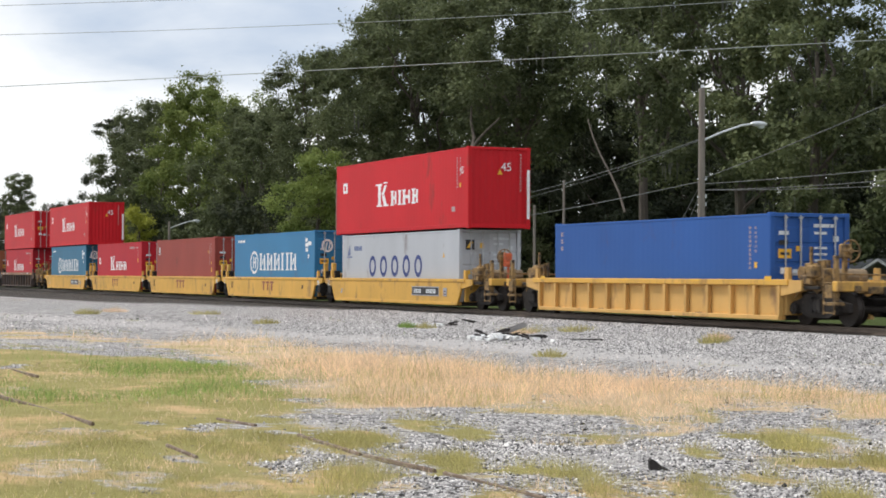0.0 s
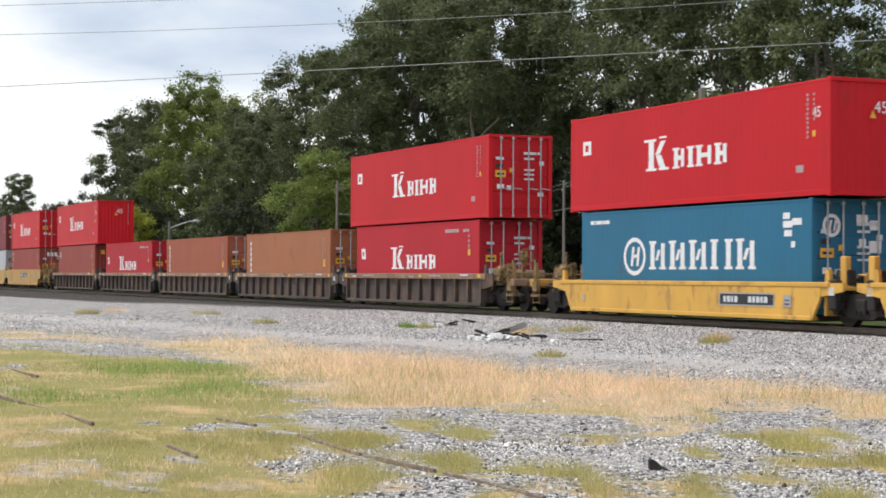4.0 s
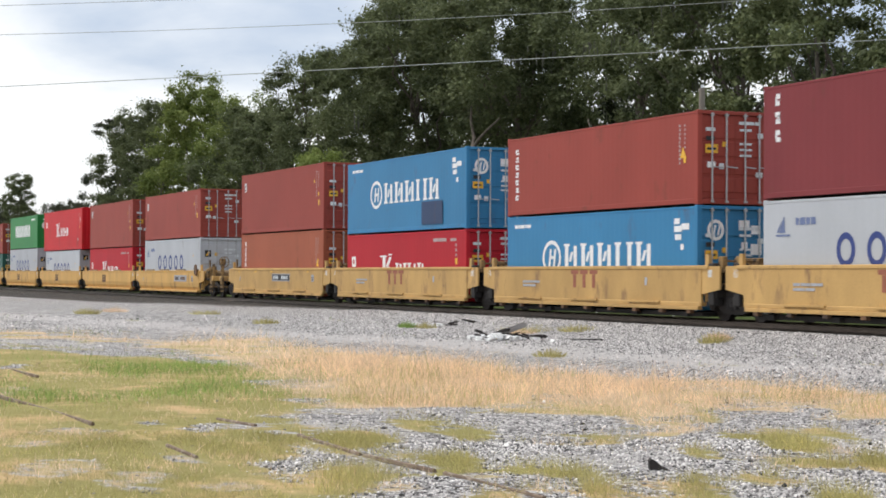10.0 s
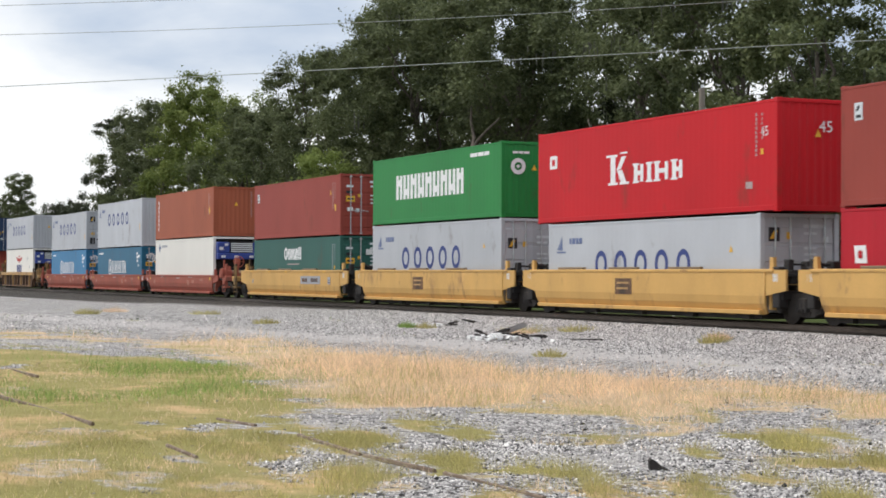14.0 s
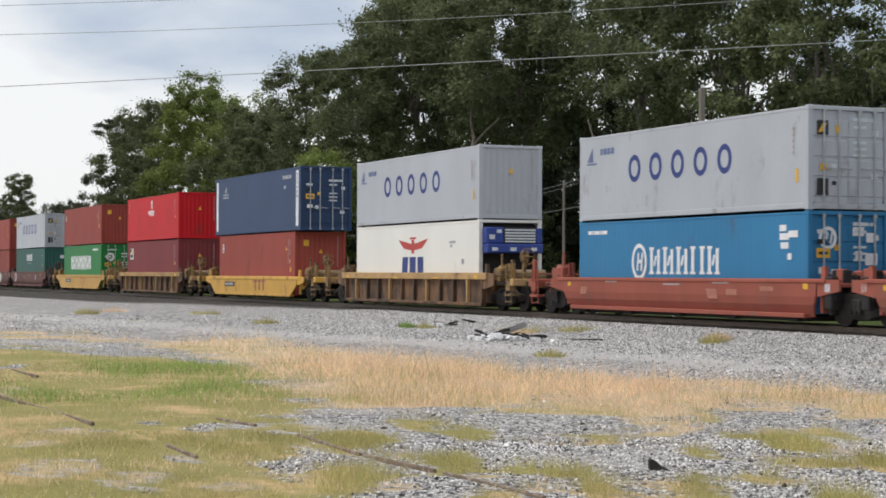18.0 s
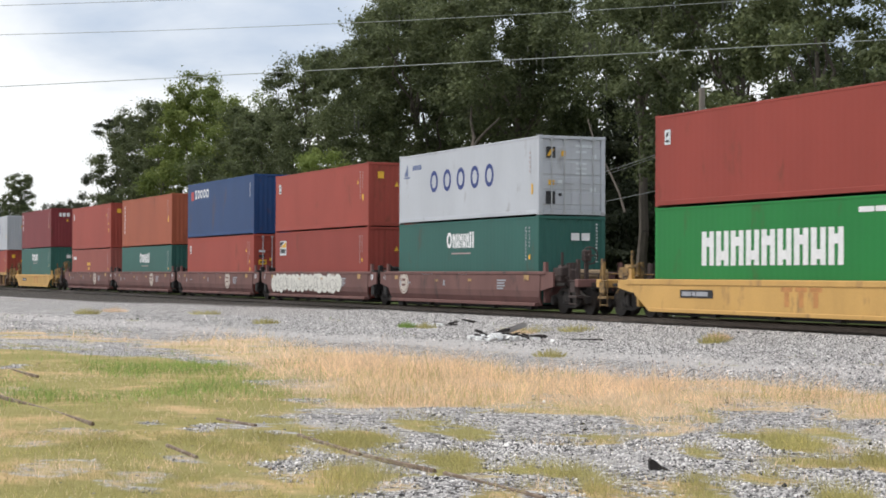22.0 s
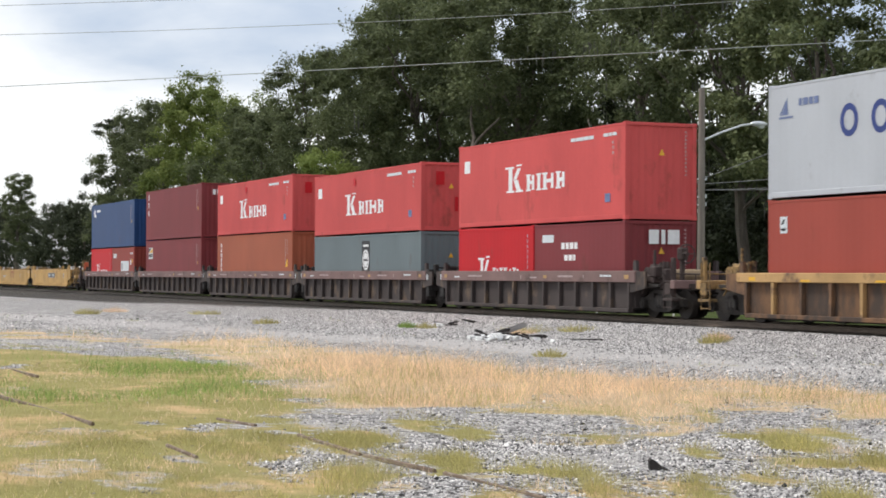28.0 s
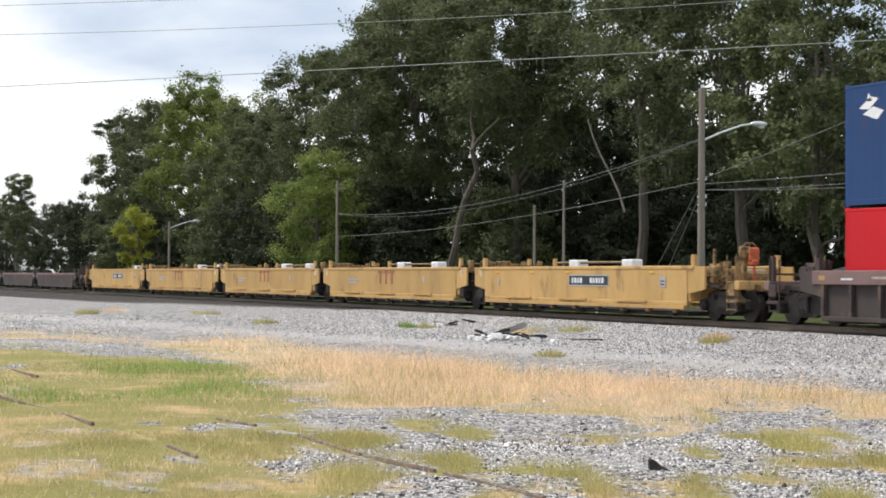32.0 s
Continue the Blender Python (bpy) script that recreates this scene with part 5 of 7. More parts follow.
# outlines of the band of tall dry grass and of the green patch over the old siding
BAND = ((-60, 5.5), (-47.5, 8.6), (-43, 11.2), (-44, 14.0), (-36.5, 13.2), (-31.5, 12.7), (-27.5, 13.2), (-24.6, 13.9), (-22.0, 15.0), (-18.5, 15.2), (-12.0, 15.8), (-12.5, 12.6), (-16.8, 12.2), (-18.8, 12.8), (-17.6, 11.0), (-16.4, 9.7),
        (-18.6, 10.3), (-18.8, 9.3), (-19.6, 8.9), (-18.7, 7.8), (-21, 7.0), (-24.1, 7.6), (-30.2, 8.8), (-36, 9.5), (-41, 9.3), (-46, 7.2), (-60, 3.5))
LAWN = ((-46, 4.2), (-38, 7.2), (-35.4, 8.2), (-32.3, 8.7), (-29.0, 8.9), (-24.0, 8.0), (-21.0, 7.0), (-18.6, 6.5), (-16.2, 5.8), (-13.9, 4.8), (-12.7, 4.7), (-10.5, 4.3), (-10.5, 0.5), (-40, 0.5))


def inside(x, y, outline):
    """How far a place lies within an outline, in metres; negative outside it."""
    near, within = np.full(np.shape(x), 1e9), np.zeros(np.shape(x), bool)
    for (ax, ay), (bx, by) in zip(outline, outline[1:] + outline[:1]):
        ex, ey = bx - ax, by - ay
        k = np.clip(((x - ax) * ex + (y - ay) * ey) / (ex * ex + ey * ey), 0, 1)
        near = np.minimum(near, np.hypot(x - ax - k * ex, y - ay - k * ey))
        if ay != by:
            within ^= ((ay > y) != (by > y)) & (x < ax + (y - ay) / (by - ay) * ex)
    return np.where(within, near, -near)


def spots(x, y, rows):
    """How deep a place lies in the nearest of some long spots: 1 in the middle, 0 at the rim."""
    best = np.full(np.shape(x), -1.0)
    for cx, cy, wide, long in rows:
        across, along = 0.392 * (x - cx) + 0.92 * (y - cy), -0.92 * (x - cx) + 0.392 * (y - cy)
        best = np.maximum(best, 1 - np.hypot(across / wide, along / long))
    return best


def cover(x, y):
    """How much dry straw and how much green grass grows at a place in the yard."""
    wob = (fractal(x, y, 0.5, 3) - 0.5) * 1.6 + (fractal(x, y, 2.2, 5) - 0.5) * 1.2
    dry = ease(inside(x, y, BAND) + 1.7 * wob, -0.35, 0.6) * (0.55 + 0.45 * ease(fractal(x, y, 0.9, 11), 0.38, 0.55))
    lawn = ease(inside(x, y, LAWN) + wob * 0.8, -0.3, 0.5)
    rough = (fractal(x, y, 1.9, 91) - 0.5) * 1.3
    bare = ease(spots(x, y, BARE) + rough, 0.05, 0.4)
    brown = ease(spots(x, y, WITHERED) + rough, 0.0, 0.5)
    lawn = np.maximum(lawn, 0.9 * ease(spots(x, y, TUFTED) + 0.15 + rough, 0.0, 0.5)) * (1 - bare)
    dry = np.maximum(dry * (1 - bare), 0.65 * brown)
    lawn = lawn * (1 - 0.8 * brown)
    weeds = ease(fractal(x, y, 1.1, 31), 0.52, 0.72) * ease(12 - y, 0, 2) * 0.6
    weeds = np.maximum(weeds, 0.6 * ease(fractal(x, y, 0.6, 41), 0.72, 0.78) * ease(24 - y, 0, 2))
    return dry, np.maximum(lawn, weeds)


def ground_material():
    m = bpy.data.materials.new("yard_gravel_and_grass")
    m.use_nodes = True
    n, l = m.node_tree.nodes, m.node_tree.links
    b = n["Principled BSDF"]
    b.inputs["Roughness"].default_value = 0.95
    b.inputs["Specular IOR Level"].default_value = 0.15
    geo = n.new("ShaderNodeNewGeometry")
    sep = n.new("ShaderNodeSeparateXYZ")
    l.new(geo.outputs["Position"], sep.inputs["Vector"])

    def noise_tex(scale, detail=6, rough=0.6):
        t = n.new("ShaderNodeTexNoise")
        t.inputs["Scale"].default_value, t.inputs["Detail"].default_value, t.inputs["Roughness"].default_value = scale, detail, rough
        l.new(geo.outputs["Position"], t.inputs["Vector"])
        return t.outputs["Fac"]

    def math_node(op, a, c, d=None):
        t = n.new("ShaderNodeMath")
        t.operation = op
        for i, v in enumerate((a, c, d)):
            if v is None:
                continue
            if isinstance(v, (int, float)):
                t.inputs[i].default_value = v
            else:
                l.new(v, t.inputs[i])
        return t.outputs["Value"]

    def step(v, lo, hi):
        t = n.new("ShaderNodeMapRange")
        t.interpolation_type = "SMOOTHSTEP"
        t.inputs["From Min"].default_value, t.inputs["From Max"].default_value = lo, hi
        l.new(v, t.inputs["Value"])
        return t.outputs["Result"]

    def mix(f, a, c):
        t = n.new("ShaderNodeMix")
        t.data_type = "RGBA"
        l.new(f, t.inputs["Factor"])
        for k, v in (("A", a), ("B", c)):
            if isinstance(v, tuple):
                t.inputs[k].default_value = (*v, 1)
            else:
                l.new(v, t.inputs[k])
        return t.outputs["Result"]

    def grown(name, lo, hi):
        t = n.new("ShaderNodeAttribute")
        t.attribute_name = name
        ragged = math_node("MULTIPLY", math_node("SUBTRACT", noise_tex(5.0, 8, 0.75), 0.5), 1.5)
        return step(math_node("ADD", t.outputs["Fac"], ragged), lo, hi)

    vor = n.new("ShaderNodeTexVoronoi")
    vor.inputs["Scale"].default_value = 24.0
    l.new(geo.outputs["Position"], vor.inputs["Vector"])
    vsep = n.new("ShaderNodeSeparateColor")
    l.new(vor.outputs["Color"], vsep.inputs["Color"])
    stone = mix(step(vsep.outputs["Red"], 0.0, 1.0), (0.055, 0.05, 0.05), (0.72, 0.69, 0.675))
    stone = mix(math_node("MULTIPLY", step(noise_tex(0.30, 4), 0.45, 0.66), 0.75), stone, (0.56, 0.53, 0.51))
    stone = mix(math_node("MULTIPLY", step(noise_tex(2.2, 5, 0.7), 0.52, 0.75), 0.6), stone, (0.24, 0.23, 0.23))
    shoulder = step(math_node("ADD", sep.outputs["Y"], math_node("MULTIPLY", noise_tex(0.5, 4), 5.0)), 14.0, 18.5)
    stone = mix(math_node("MULTIPLY", shoulder, 0.8), stone, mix(step(vsep.outputs["Red"], 0.0, 1.0), (0.13, 0.124, 0.122), (0.62, 0.60, 0.585)))
    lane = math_node("ABSOLUTE", math_node("ADD", math_node("SUBTRACT", sep.outputs["Y"], math_node("MULTIPLY_ADD", sep.outputs["X"], 0.16, 22.6)), math_node("MULTIPLY", math_node("SUBTRACT", noise_tex(0.4, 4), 0.5), 4.0)), None)
    stone = mix(math_node("MULTIPLY", step(lane, 2.0, 0.4), 0.7), stone, mix(noise_tex(9.0, 5, 0.7), (0.50, 0.475, 0.46), (0.70, 0.67, 0.65)))
    dry = mix(noise_tex(4.0, 8, 0.75), (0.50, 0.37, 0.23), (0.82, 0.65, 0.45))
    dry = mix(step(noise_tex(0.55, 5, 0.7), 0.46, 0.64), dry, (0.50, 0.41, 0.19))
    green = mix(noise_tex(1.6, 8, 0.75), (0.27, 0.25, 0.08), (0.46, 0.40, 0.17))
    green = mix(step(noise_tex(0.7, 6, 0.7), 0.46, 0.66), green, (0.66, 0.47, 0.25))
    yard = mix(grown("straw", 0.26, 0.70), stone, dry)
    yard = mix(grown("grass", 0.36, 0.80), yard, green)
    # Dark track bed: oil and brake dust, plus the train's shadow painted in, wider far off.
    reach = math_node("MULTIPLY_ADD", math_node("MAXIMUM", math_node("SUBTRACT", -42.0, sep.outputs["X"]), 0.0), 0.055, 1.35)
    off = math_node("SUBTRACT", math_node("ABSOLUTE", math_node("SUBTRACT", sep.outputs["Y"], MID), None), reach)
    oil_and_shade = step(math_node("ADD", off, math_node("MULTIPLY", math_node("SUBTRACT", noise_tex(2.5, 5), 0.5), 1.2)), 0.5, -0.3)
    yard = mix(oil_and_shade, yard, mix(step(vsep.outputs["Red"], 0.0, 1.0), (0.035, 0.031, 0.028), (0.12, 0.11, 0.10)))
    beyond = step(sep.outputs["Y"], MID + 3.6, MID + 4.8)
    yard = mix(beyond, yard, mix(noise_tex(0.8, 7), (0.035, 0.055, 0.015), (0.095, 0.12, 0.03)))
    l.new(yard, b.inputs["Base Color"])
    bp = n.new("ShaderNodeBump")
    bp.inputs["Strength"].default_value, bp.inputs["Distance"].default_value = 1.0, 0.06
    l.new(math_node("ADD", math_node("MULTIPLY", vor.outputs["Distance"], -0.6), noise_tex(30.0, 4)), bp.inputs["Height"])
    l.new(bp.outputs["Normal"], b.inputs["Normal"])
    return m


def steps(lo, hi, fine_lo, fine_hi, fine, grow=1.25):
    mid = list(np.arange(fine_lo, fine_hi, fine))
    up, d, v = [], fine, fine_hi
    while v < hi:
        up.append(v)
        d *= grow
        v += d
    dn, d, v = [], fine, fine_lo
    while v > lo:
        d *= grow
        v -= d
        dn.append(v)
    return np.array(dn[::-1] + mid + up + [hi])


def sheet(name, xs, ys, height, mat):
    gx, gy = np.meshgrid(xs, ys, indexing="ij")
    v = np.stack([gx, gy, height(gx, gy)], -1).reshape(-1, 3)
    a = np.arange(len(xs) * len(ys)).reshape(len(xs), len(ys))
    q = np.stack([a[:-1, :-1], a[1:, :-1], a[1:, 1:], a[:-1, 1:]], -1).reshape(-1, 4)
    me = quad_mesh(name, v, q, mat)
    me.polygons.foreach_set("use_smooth", np.ones(len(q), bool))
    return put_mesh(name, me, mat)


M_GROUND = ground_material()
ground = tagged(sheet("ground", steps(-1800, 1500, -64, -8, 0.22), steps(-1200, 1800, 0.5, 26, 0.22), ground_height, M_GROUND),
                "rough rail yard of grey gravel with dry and green grass", "ground", kind="structure")
co = np.empty(len(ground.data.vertices) * 3, np.float32)
ground.data.vertices.foreach_get("co", co)
co = co.reshape(-1, 3).astype(float)
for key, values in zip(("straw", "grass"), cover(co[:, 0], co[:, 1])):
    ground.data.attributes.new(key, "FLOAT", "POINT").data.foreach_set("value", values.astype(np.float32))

# ---- tracks ----
M_RAIL = material("worn_rail_steel", (0.16, 0.125, 0.10), 0.45, 0.75, vary=0.3, scale=3, bump=0.15)
M_RAIL_OLD = material("rusty_rail", (0.17, 0.12, 0.085), 0.8, 0.1, vary=0.45, scale=5, bump=0.5, dirt=(0.36, 0.30, 0.24), dirt_amount=0.4)
M_TIE = material("creosoted_tie", (0.075, 0.060, 0.048), 0.9, vary=0.4, scale=3, fine=25, bump=0.5, each=0.25)


def rail_shape(bm, x0, x1):
    prof = [(-0.07, -0.17), (0.07, -0.17), (0.07, -0.15), (0.012, -0.13), (0.012, -0.045), (0.036, -0.035), (0.036, -0.006), (0.025, 0.0), (-0.025, 0.0), (-0.036, -0.006), (-0.036, -0.035), (-0.012, -0.045), (-0.012, -0.13), (-0.07, -0.15)]
    a = [bm.verts.new((x0, y, z)) for y, z in prof]
    b = [bm.verts.new((x1, y, z)) for y, z in prof]
    bm.faces.new(a[::-1])
    bm.faces.new(b)
    for i in range(len(prof)):
        j = (i + 1) % len(prof)
        bm.faces.new((a[i], a[j], b[j], b[i]))


track = new("track")
tagged(track, "busy main-line track of steel rails on dark ties in ballast", "railway track", kind="structure")
track.location = (0, MID, 0)
for sy in (-1, 1):
    bm = bmesh.new()
    rail_shape(bm, -900, 300)
    part("rail", bm, M_RAIL, track).location.y = sy * 0.753
tie_me = shared("tie", M_TIE, lambda bm: box(bm, -0.115, 0.115, -1.3, 1.3, -0.33, -0.168, 0.012))
for i in range(120):
    put_mesh("tie", tie_me, M_TIE, track).matrix_basis = pose(-20 - 0.53 * i, random.uniform(-0.03, 0.03), 0, 0, 0, random.uniform(-1, 1))
bm = bmesh.new()
for i in range(540):
    box(bm, -83.715 - 0.53 * i, -83.485 - 0.53 * i, -1.3, 1.3, -0.33, -0.168)
tagged(part("far_ties", bm, M_TIE, track), kind="stuff")

siding = new("old_siding")
tagged(siding, "disused siding whose rusty rails are half buried in grass", "railway track", kind="structure")


def sunk_rail(x0, x1, sy, lift):
    """A worn rail head sunk in the ground almost to the top."""
    prof = [(-0.016, -0.12), (0.016, -0.12), (0.018, -0.02), (0.014, -0.004), (0.006, 0.0), (-0.007, 0.0), (-0.015, -0.006), (-0.018, -0.022)]
    bm = bmesh.new()
    rows = []
    ends = [float(ground_height(np.array(-17 + e), np.array(4.84 + 0.028 * e + sy * 0.753))) for e in (x0, x1)]
    for i in range(max(3, round((x1 - x0) / 0.4)) + 1):
        x = x0 + (x1 - x0) * i / max(3, round((x1 - x0) / 0.4))
        gx, gy = -17 + x, 4.84 + 0.028 * x + sy * 0.753
        z = ends[0] + (ends[1] - ends[0]) * (x - x0) / (x1 - x0) + lift
        rows.append([bm.verts.new((gx, gy + dy, z + dz)) for dy, dz in prof])
    for p, q in zip(rows, rows[1:]):
        for i in range(len(prof)):
            j = (i + 1) % len(prof)
            bm.faces.new((p[i], p[j], q[j], q[i]))
    bm.faces.new(rows[0][::-1])
    bm.faces.new(rows[-1])
    part("rail", bm, M_RAIL_OLD, siding, "rusty rail sunk in the grass").matrix_parent_inverse = Matrix()


for sy, x0, x1, lift in ((1, -34, -11.6, 0.045), (1, -2.3, -1.0, 0.026), (1, 0.3, 1.9, 0.030), (1, 2.0, 3.5, 0.032), (1, 3.7, 5.4, 0.028), (1, 5.6, 12, 0.028), (-1, -7.2, -1.8, 0.042), (-1, 1.0, 1.9, 0.028)):
    sunk_rail(x0, x1, sy, lift)

# ---- trees ----
def leaf_material(name, a, b):
    m = bpy.data.materials.new(name)
    m.use_nodes = True
    n, l = m.node_tree.nodes, m.node_tree.links
    p = n["Principled BSDF"]
    p.inputs["Roughness"].default_value = 0.65
    p.inputs["Specular IOR Level"].default_value = 0.25
    geo = n.new("ShaderNodeNewGeometry")
    co = n.new("ShaderNodeTexCoord")
    no = n.new("ShaderNodeTexNoise")
    no.inputs["Scale"].default_value, no.inputs["Detail"].default_value = 0.28, 3
    l.new(co.outputs["Object"], no.inputs["Vector"])
    mr = n.new("ShaderNodeMath")
    mr.operation = "MULTIPLY_ADD"
    mr.inputs[1].default_value = 0.55
    l.new(geo.outputs["Random Per Island"], mr.inputs[0])
    sub = n.new("ShaderNodeMapRange")
    sub.inputs["From Min"].default_value, sub.inputs["From Max"].default_value = 0.35, 0.65
    sub.inputs["To Min"].default_value, sub.inputs["To Max"].default_value = 0.0, 0.45
    l.new(no.outputs["Fac"], sub.inputs["Value"])
    l.new(sub.outputs["Result"], mr.inputs[2])
    mx = n.new("ShaderNodeMix")
    mx.data_type = "RGBA"
    mx.inputs["A"].default_value, mx.inputs["B"].default_value = (*a, 1), (*b, 1)
    l.new(mr.outputs["Value"], mx.inputs["Factor"])
    l.new(mx.outputs["Result"], p.inputs["Base Color"])
    tr = n.new("ShaderNodeBsdfTranslucent")
    l.new(mx.outputs["Result"], tr.inputs["Color"])
    ms = n.new("ShaderNodeMixShader")
    ms.inputs["Fac"].default_value = 0.35
    l.new(p.outputs["BSDF"], ms.inputs[1])
    l.new(tr.outputs["BSDF"], ms.inputs[2])
    l.new(ms.outputs["Shader"], n["Material Output"].inputs["Surface"])
    return m


M_LEAF = leaf_material("oak_leaves", (0.050, 0.066, 0.031), (0.180, 0.207, 0.094))
M_LEAF_SOFT = leaf_material("dusty_green_leaves", (0.070, 0.090, 0.042), (0.215, 0.245, 0.110))
M_LEAF_LIGHT = leaf_material("light_green_leaves", (0.085, 0.125, 0.030), (0.26, 0.305, 0.085))
M_LEAF_YELLOW = leaf_material("yellow_green_leaves", (0.22, 0.25, 0.030), (0.46, 0.46, 0.08))
M_LEAF_YOUNG = leaf_material("young_tree_leaves", (0.115, 0.165, 0.04), (0.30, 0.36, 0.10))
# Pine needles; on back oaks, shrubs and woods this dark colour paints canopy shade.
M_PINE_SHADE = leaf_material("pine_needles_and_shaded_leaves", (0.022, 0.030, 0.017), (0.072, 0.084, 0.044))
M_MOSS = leaf_material("grey_hanging_moss", (0.08, 0.085, 0.065), (0.17, 0.17, 0.14))
M_BARK = material("grey_bark", (0.115, 0.095, 0.078), 0.9, vary=0.4, scale=1.5, fine=12, stretch=(3, 3, 0.5), bump=0.6)
rng = np.random.default_rng(7)


def leaf_cloud(centres, sizes, per, leaf, flat=0.75):
    """Leaves on the outside of clumps, turned mostly outward and up: corners and triangles."""
    k = len(centres)
    idx = np.repeat(np.arange(k), per)
    d = rng.normal(size=(len(idx), 3))
    d /= np.linalg.norm(d, axis=1)[:, None]
    rad = np.abs(rng.normal(size=len(idx))) * 0.42 + 0.42 * rng.random(len(idx)) ** 0.5
    skew = rng.uniform(0.6, 1.45, (k, 3))
    p = centres[idx] + d * (rad * sizes[idx])[:, None] * np.array([1, 1, flat]) * skew[idx]
    nrm = d * 0.8 + np.array([0, 0, 0.5]) + rng.normal(size=d.shape) * 0.7
    nrm /= np.linalg.norm(nrm, axis=1)[:, None]
    u = np.cross(nrm, rng.normal(size=d.shape))
    u /= np.linalg.norm(u, axis=1)[:, None] + 1e-9
    w = np.cross(nrm, u)
    s = leaf * rng.uniform(0.5, 1.35, len(idx))[:, None]
    v = np.stack([p - u * s, p + u * s * 0.6 + w * s * 0.62, p + u * s * 0.6 - w * s * 0.62], 1).reshape(-1, 3)
    return v, np.arange(len(v)).reshape(-1, 3)


def limb(bm, p, q, r0, r1, bends=3, wob=0.1):
    """A crooked tapered limb."""
    p, q = Vector(p), Vector(q)
    ln = (q - p).length
    last, lr = p, r0
    for i in range(1, bends + 1):
        f = i / bends
        nxt = p.lerp(q, f) + Vector((random.uniform(-wob, wob), random.uniform(-wob, wob), random.uniform(-wob, wob) * 0.5)) * ln * (1 if i < bends else 0)
        r = r0 + (r1 - r0) * f
        rod(bm, last, nxt, lr, 7, r)
        last, lr = nxt, r


def near_gauss(k):
    return max(-1.15, min(1.15, random.gauss(0, k)))


def tree(name, label, height, width, crown_low, at, mat, clumps=110, per=85, leaf=0.34, moss=0, lean=0.0, seed=1, shape="oak"):
    """A trunk with limbs and a crown of separate leaf clumps."""
    random.seed(seed)
    root = new(name)
    tagged(root, label, "tree", "trees beyond the track", "thing")
    root.matrix_basis = pose(*at)
    top = Vector((lean * height, 0, height * 0.72))
    bm = bmesh.new()
    tr = height * 0.011 + 0.06
    limb(bm, (0, 0, -0.4), (lean * height * 0.5, 0, height * 0.45), tr * 1.25, tr * 0.75, 5, 0.03)
    limb(bm, (lean * height * 0.5, 0, height * 0.45), top, tr * 0.75, tr * 0.25, 4, 0.06)
    part("trunk", bm, M_BARK, root)
    centres, sizes, boughs = [], [], []
    cz0 = height * crown_low
    lumps = max(6, clumps // 7)
    for i in range(lumps):
        f = ((i + random.random()) / lumps) ** 0.85
        z = cz0 + (height - cz0) * f * 0.94
        if shape == "oak":
            spread = width / 2 * math.sin(math.pi * min(0.95, 0.16 + 0.80 * f)) ** 0.6
        elif shape == "ragged":
            tier = round(f * 7) / 7
            z = cz0 + (height - cz0) * tier
            spread = width / 2 * (0.75 + 0.25 * math.sin(9 * tier + 1)) * (1.2 - 1.05 * tier)
        elif shape == "pine":
            spread = width / 2 * (1.05 - f) ** 0.8
        else:
            spread = width / 2 * math.sin(math.pi * min(0.98, 0.10 + 0.86 * f)) ** 0.8
        a, rr = i * 2.4 + random.uniform(-0.5, 0.5), spread * (0.35 + 0.5 * random.random())
        boughs.append((lean * z + rr * math.cos(a), rr * math.sin(a), z, 0.12 * width * random.uniform(0.75, 1.25)))
    for i in range(clumps):
        bx, by, bz, br = boughs[i % lumps]
        flat = 0.3 if shape == "ragged" else 0.7
        centres.append((bx + near_gauss(0.85) * br, by + near_gauss(0.85) * br, bz + near_gauss(0.8) * br * flat))
        sizes.append((0.48 + 0.046 * width) * random.uniform(0.55, 1.35) * (0.75 if shape in ("pine", "ragged") else 1.0))
    centres, sizes = np.array(centres), np.array(sizes)
    for step_in in range(2):
        gap = np.linalg.norm(centres[:, None] - centres[None], axis=2)
        alone = (gap < 2.0 * sizes[:, None]).sum(1) < 3
        core = np.stack([lean * centres[:, 2], 0 * centres[:, 2], np.clip(centres[:, 2], cz0, height * 0.78)], -1)
        centres[alone] = centres[alone] * 0.8 + core[alone] * 0.2
    arms = 16 if shape == "ragged" else 9
    for i in range(arms):
        bm = bmesh.new()
        c = boughs[(i * lumps) // arms][:3]
        z0 = max(cz0 * 0.7, c[2] * 0.55)
        limb(bm, (lean * z0, 0, z0), c, tr * 0.42, tr * 0.08, 4, 0.08)
        part("limb", bm, M_BARK, root)
    v, q = leaf_cloud(centres, sizes, per, leaf, 0.5 if shape in ("pine", "ragged") else 0.75)
    put_mesh("crown", quad_mesh("crown", v, q, mat), mat, root)
    if moss:
        pick = centres[rng.choice(clumps, moss)]
        pts, quads = [], []
        for c in pick:
            for s in range(5):
                x, y = c[0] + rng.normal() * 0.5, c[1] + rng.normal() * 0.5
                ln, w = rng.uniform(0.5, 1.5), rng.uniform(0.03, 0.075)
                z = c[2] - rng.uniform(0, 0.8)
                a = rng.uniform(0, 3.14)
                dx, dy = w * math.cos(a), w * math.sin(a)
                b = len(pts)
                pts += [(x - dx, y - dy, z), (x + dx, y + dy, z), (x + dx * 0.7 + 0.05, y + dy * 0.7, z - ln * 0.6), (x - dx * 0.7, y - dy * 0.7, z - ln * 0.6), (x + 0.02, y, z - ln), (x, y, z - ln)]
                quads += [(b, b + 1, b + 2, b + 3), (b + 3, b + 2, b + 4, b + 5)]
        tagged(put_mesh("hanging_moss", quad_mesh("hanging_moss", np.array(pts), np.array(quads), M_MOSS), M_MOSS, root), "grey strands of hanging moss", kind="stuff")
    return root


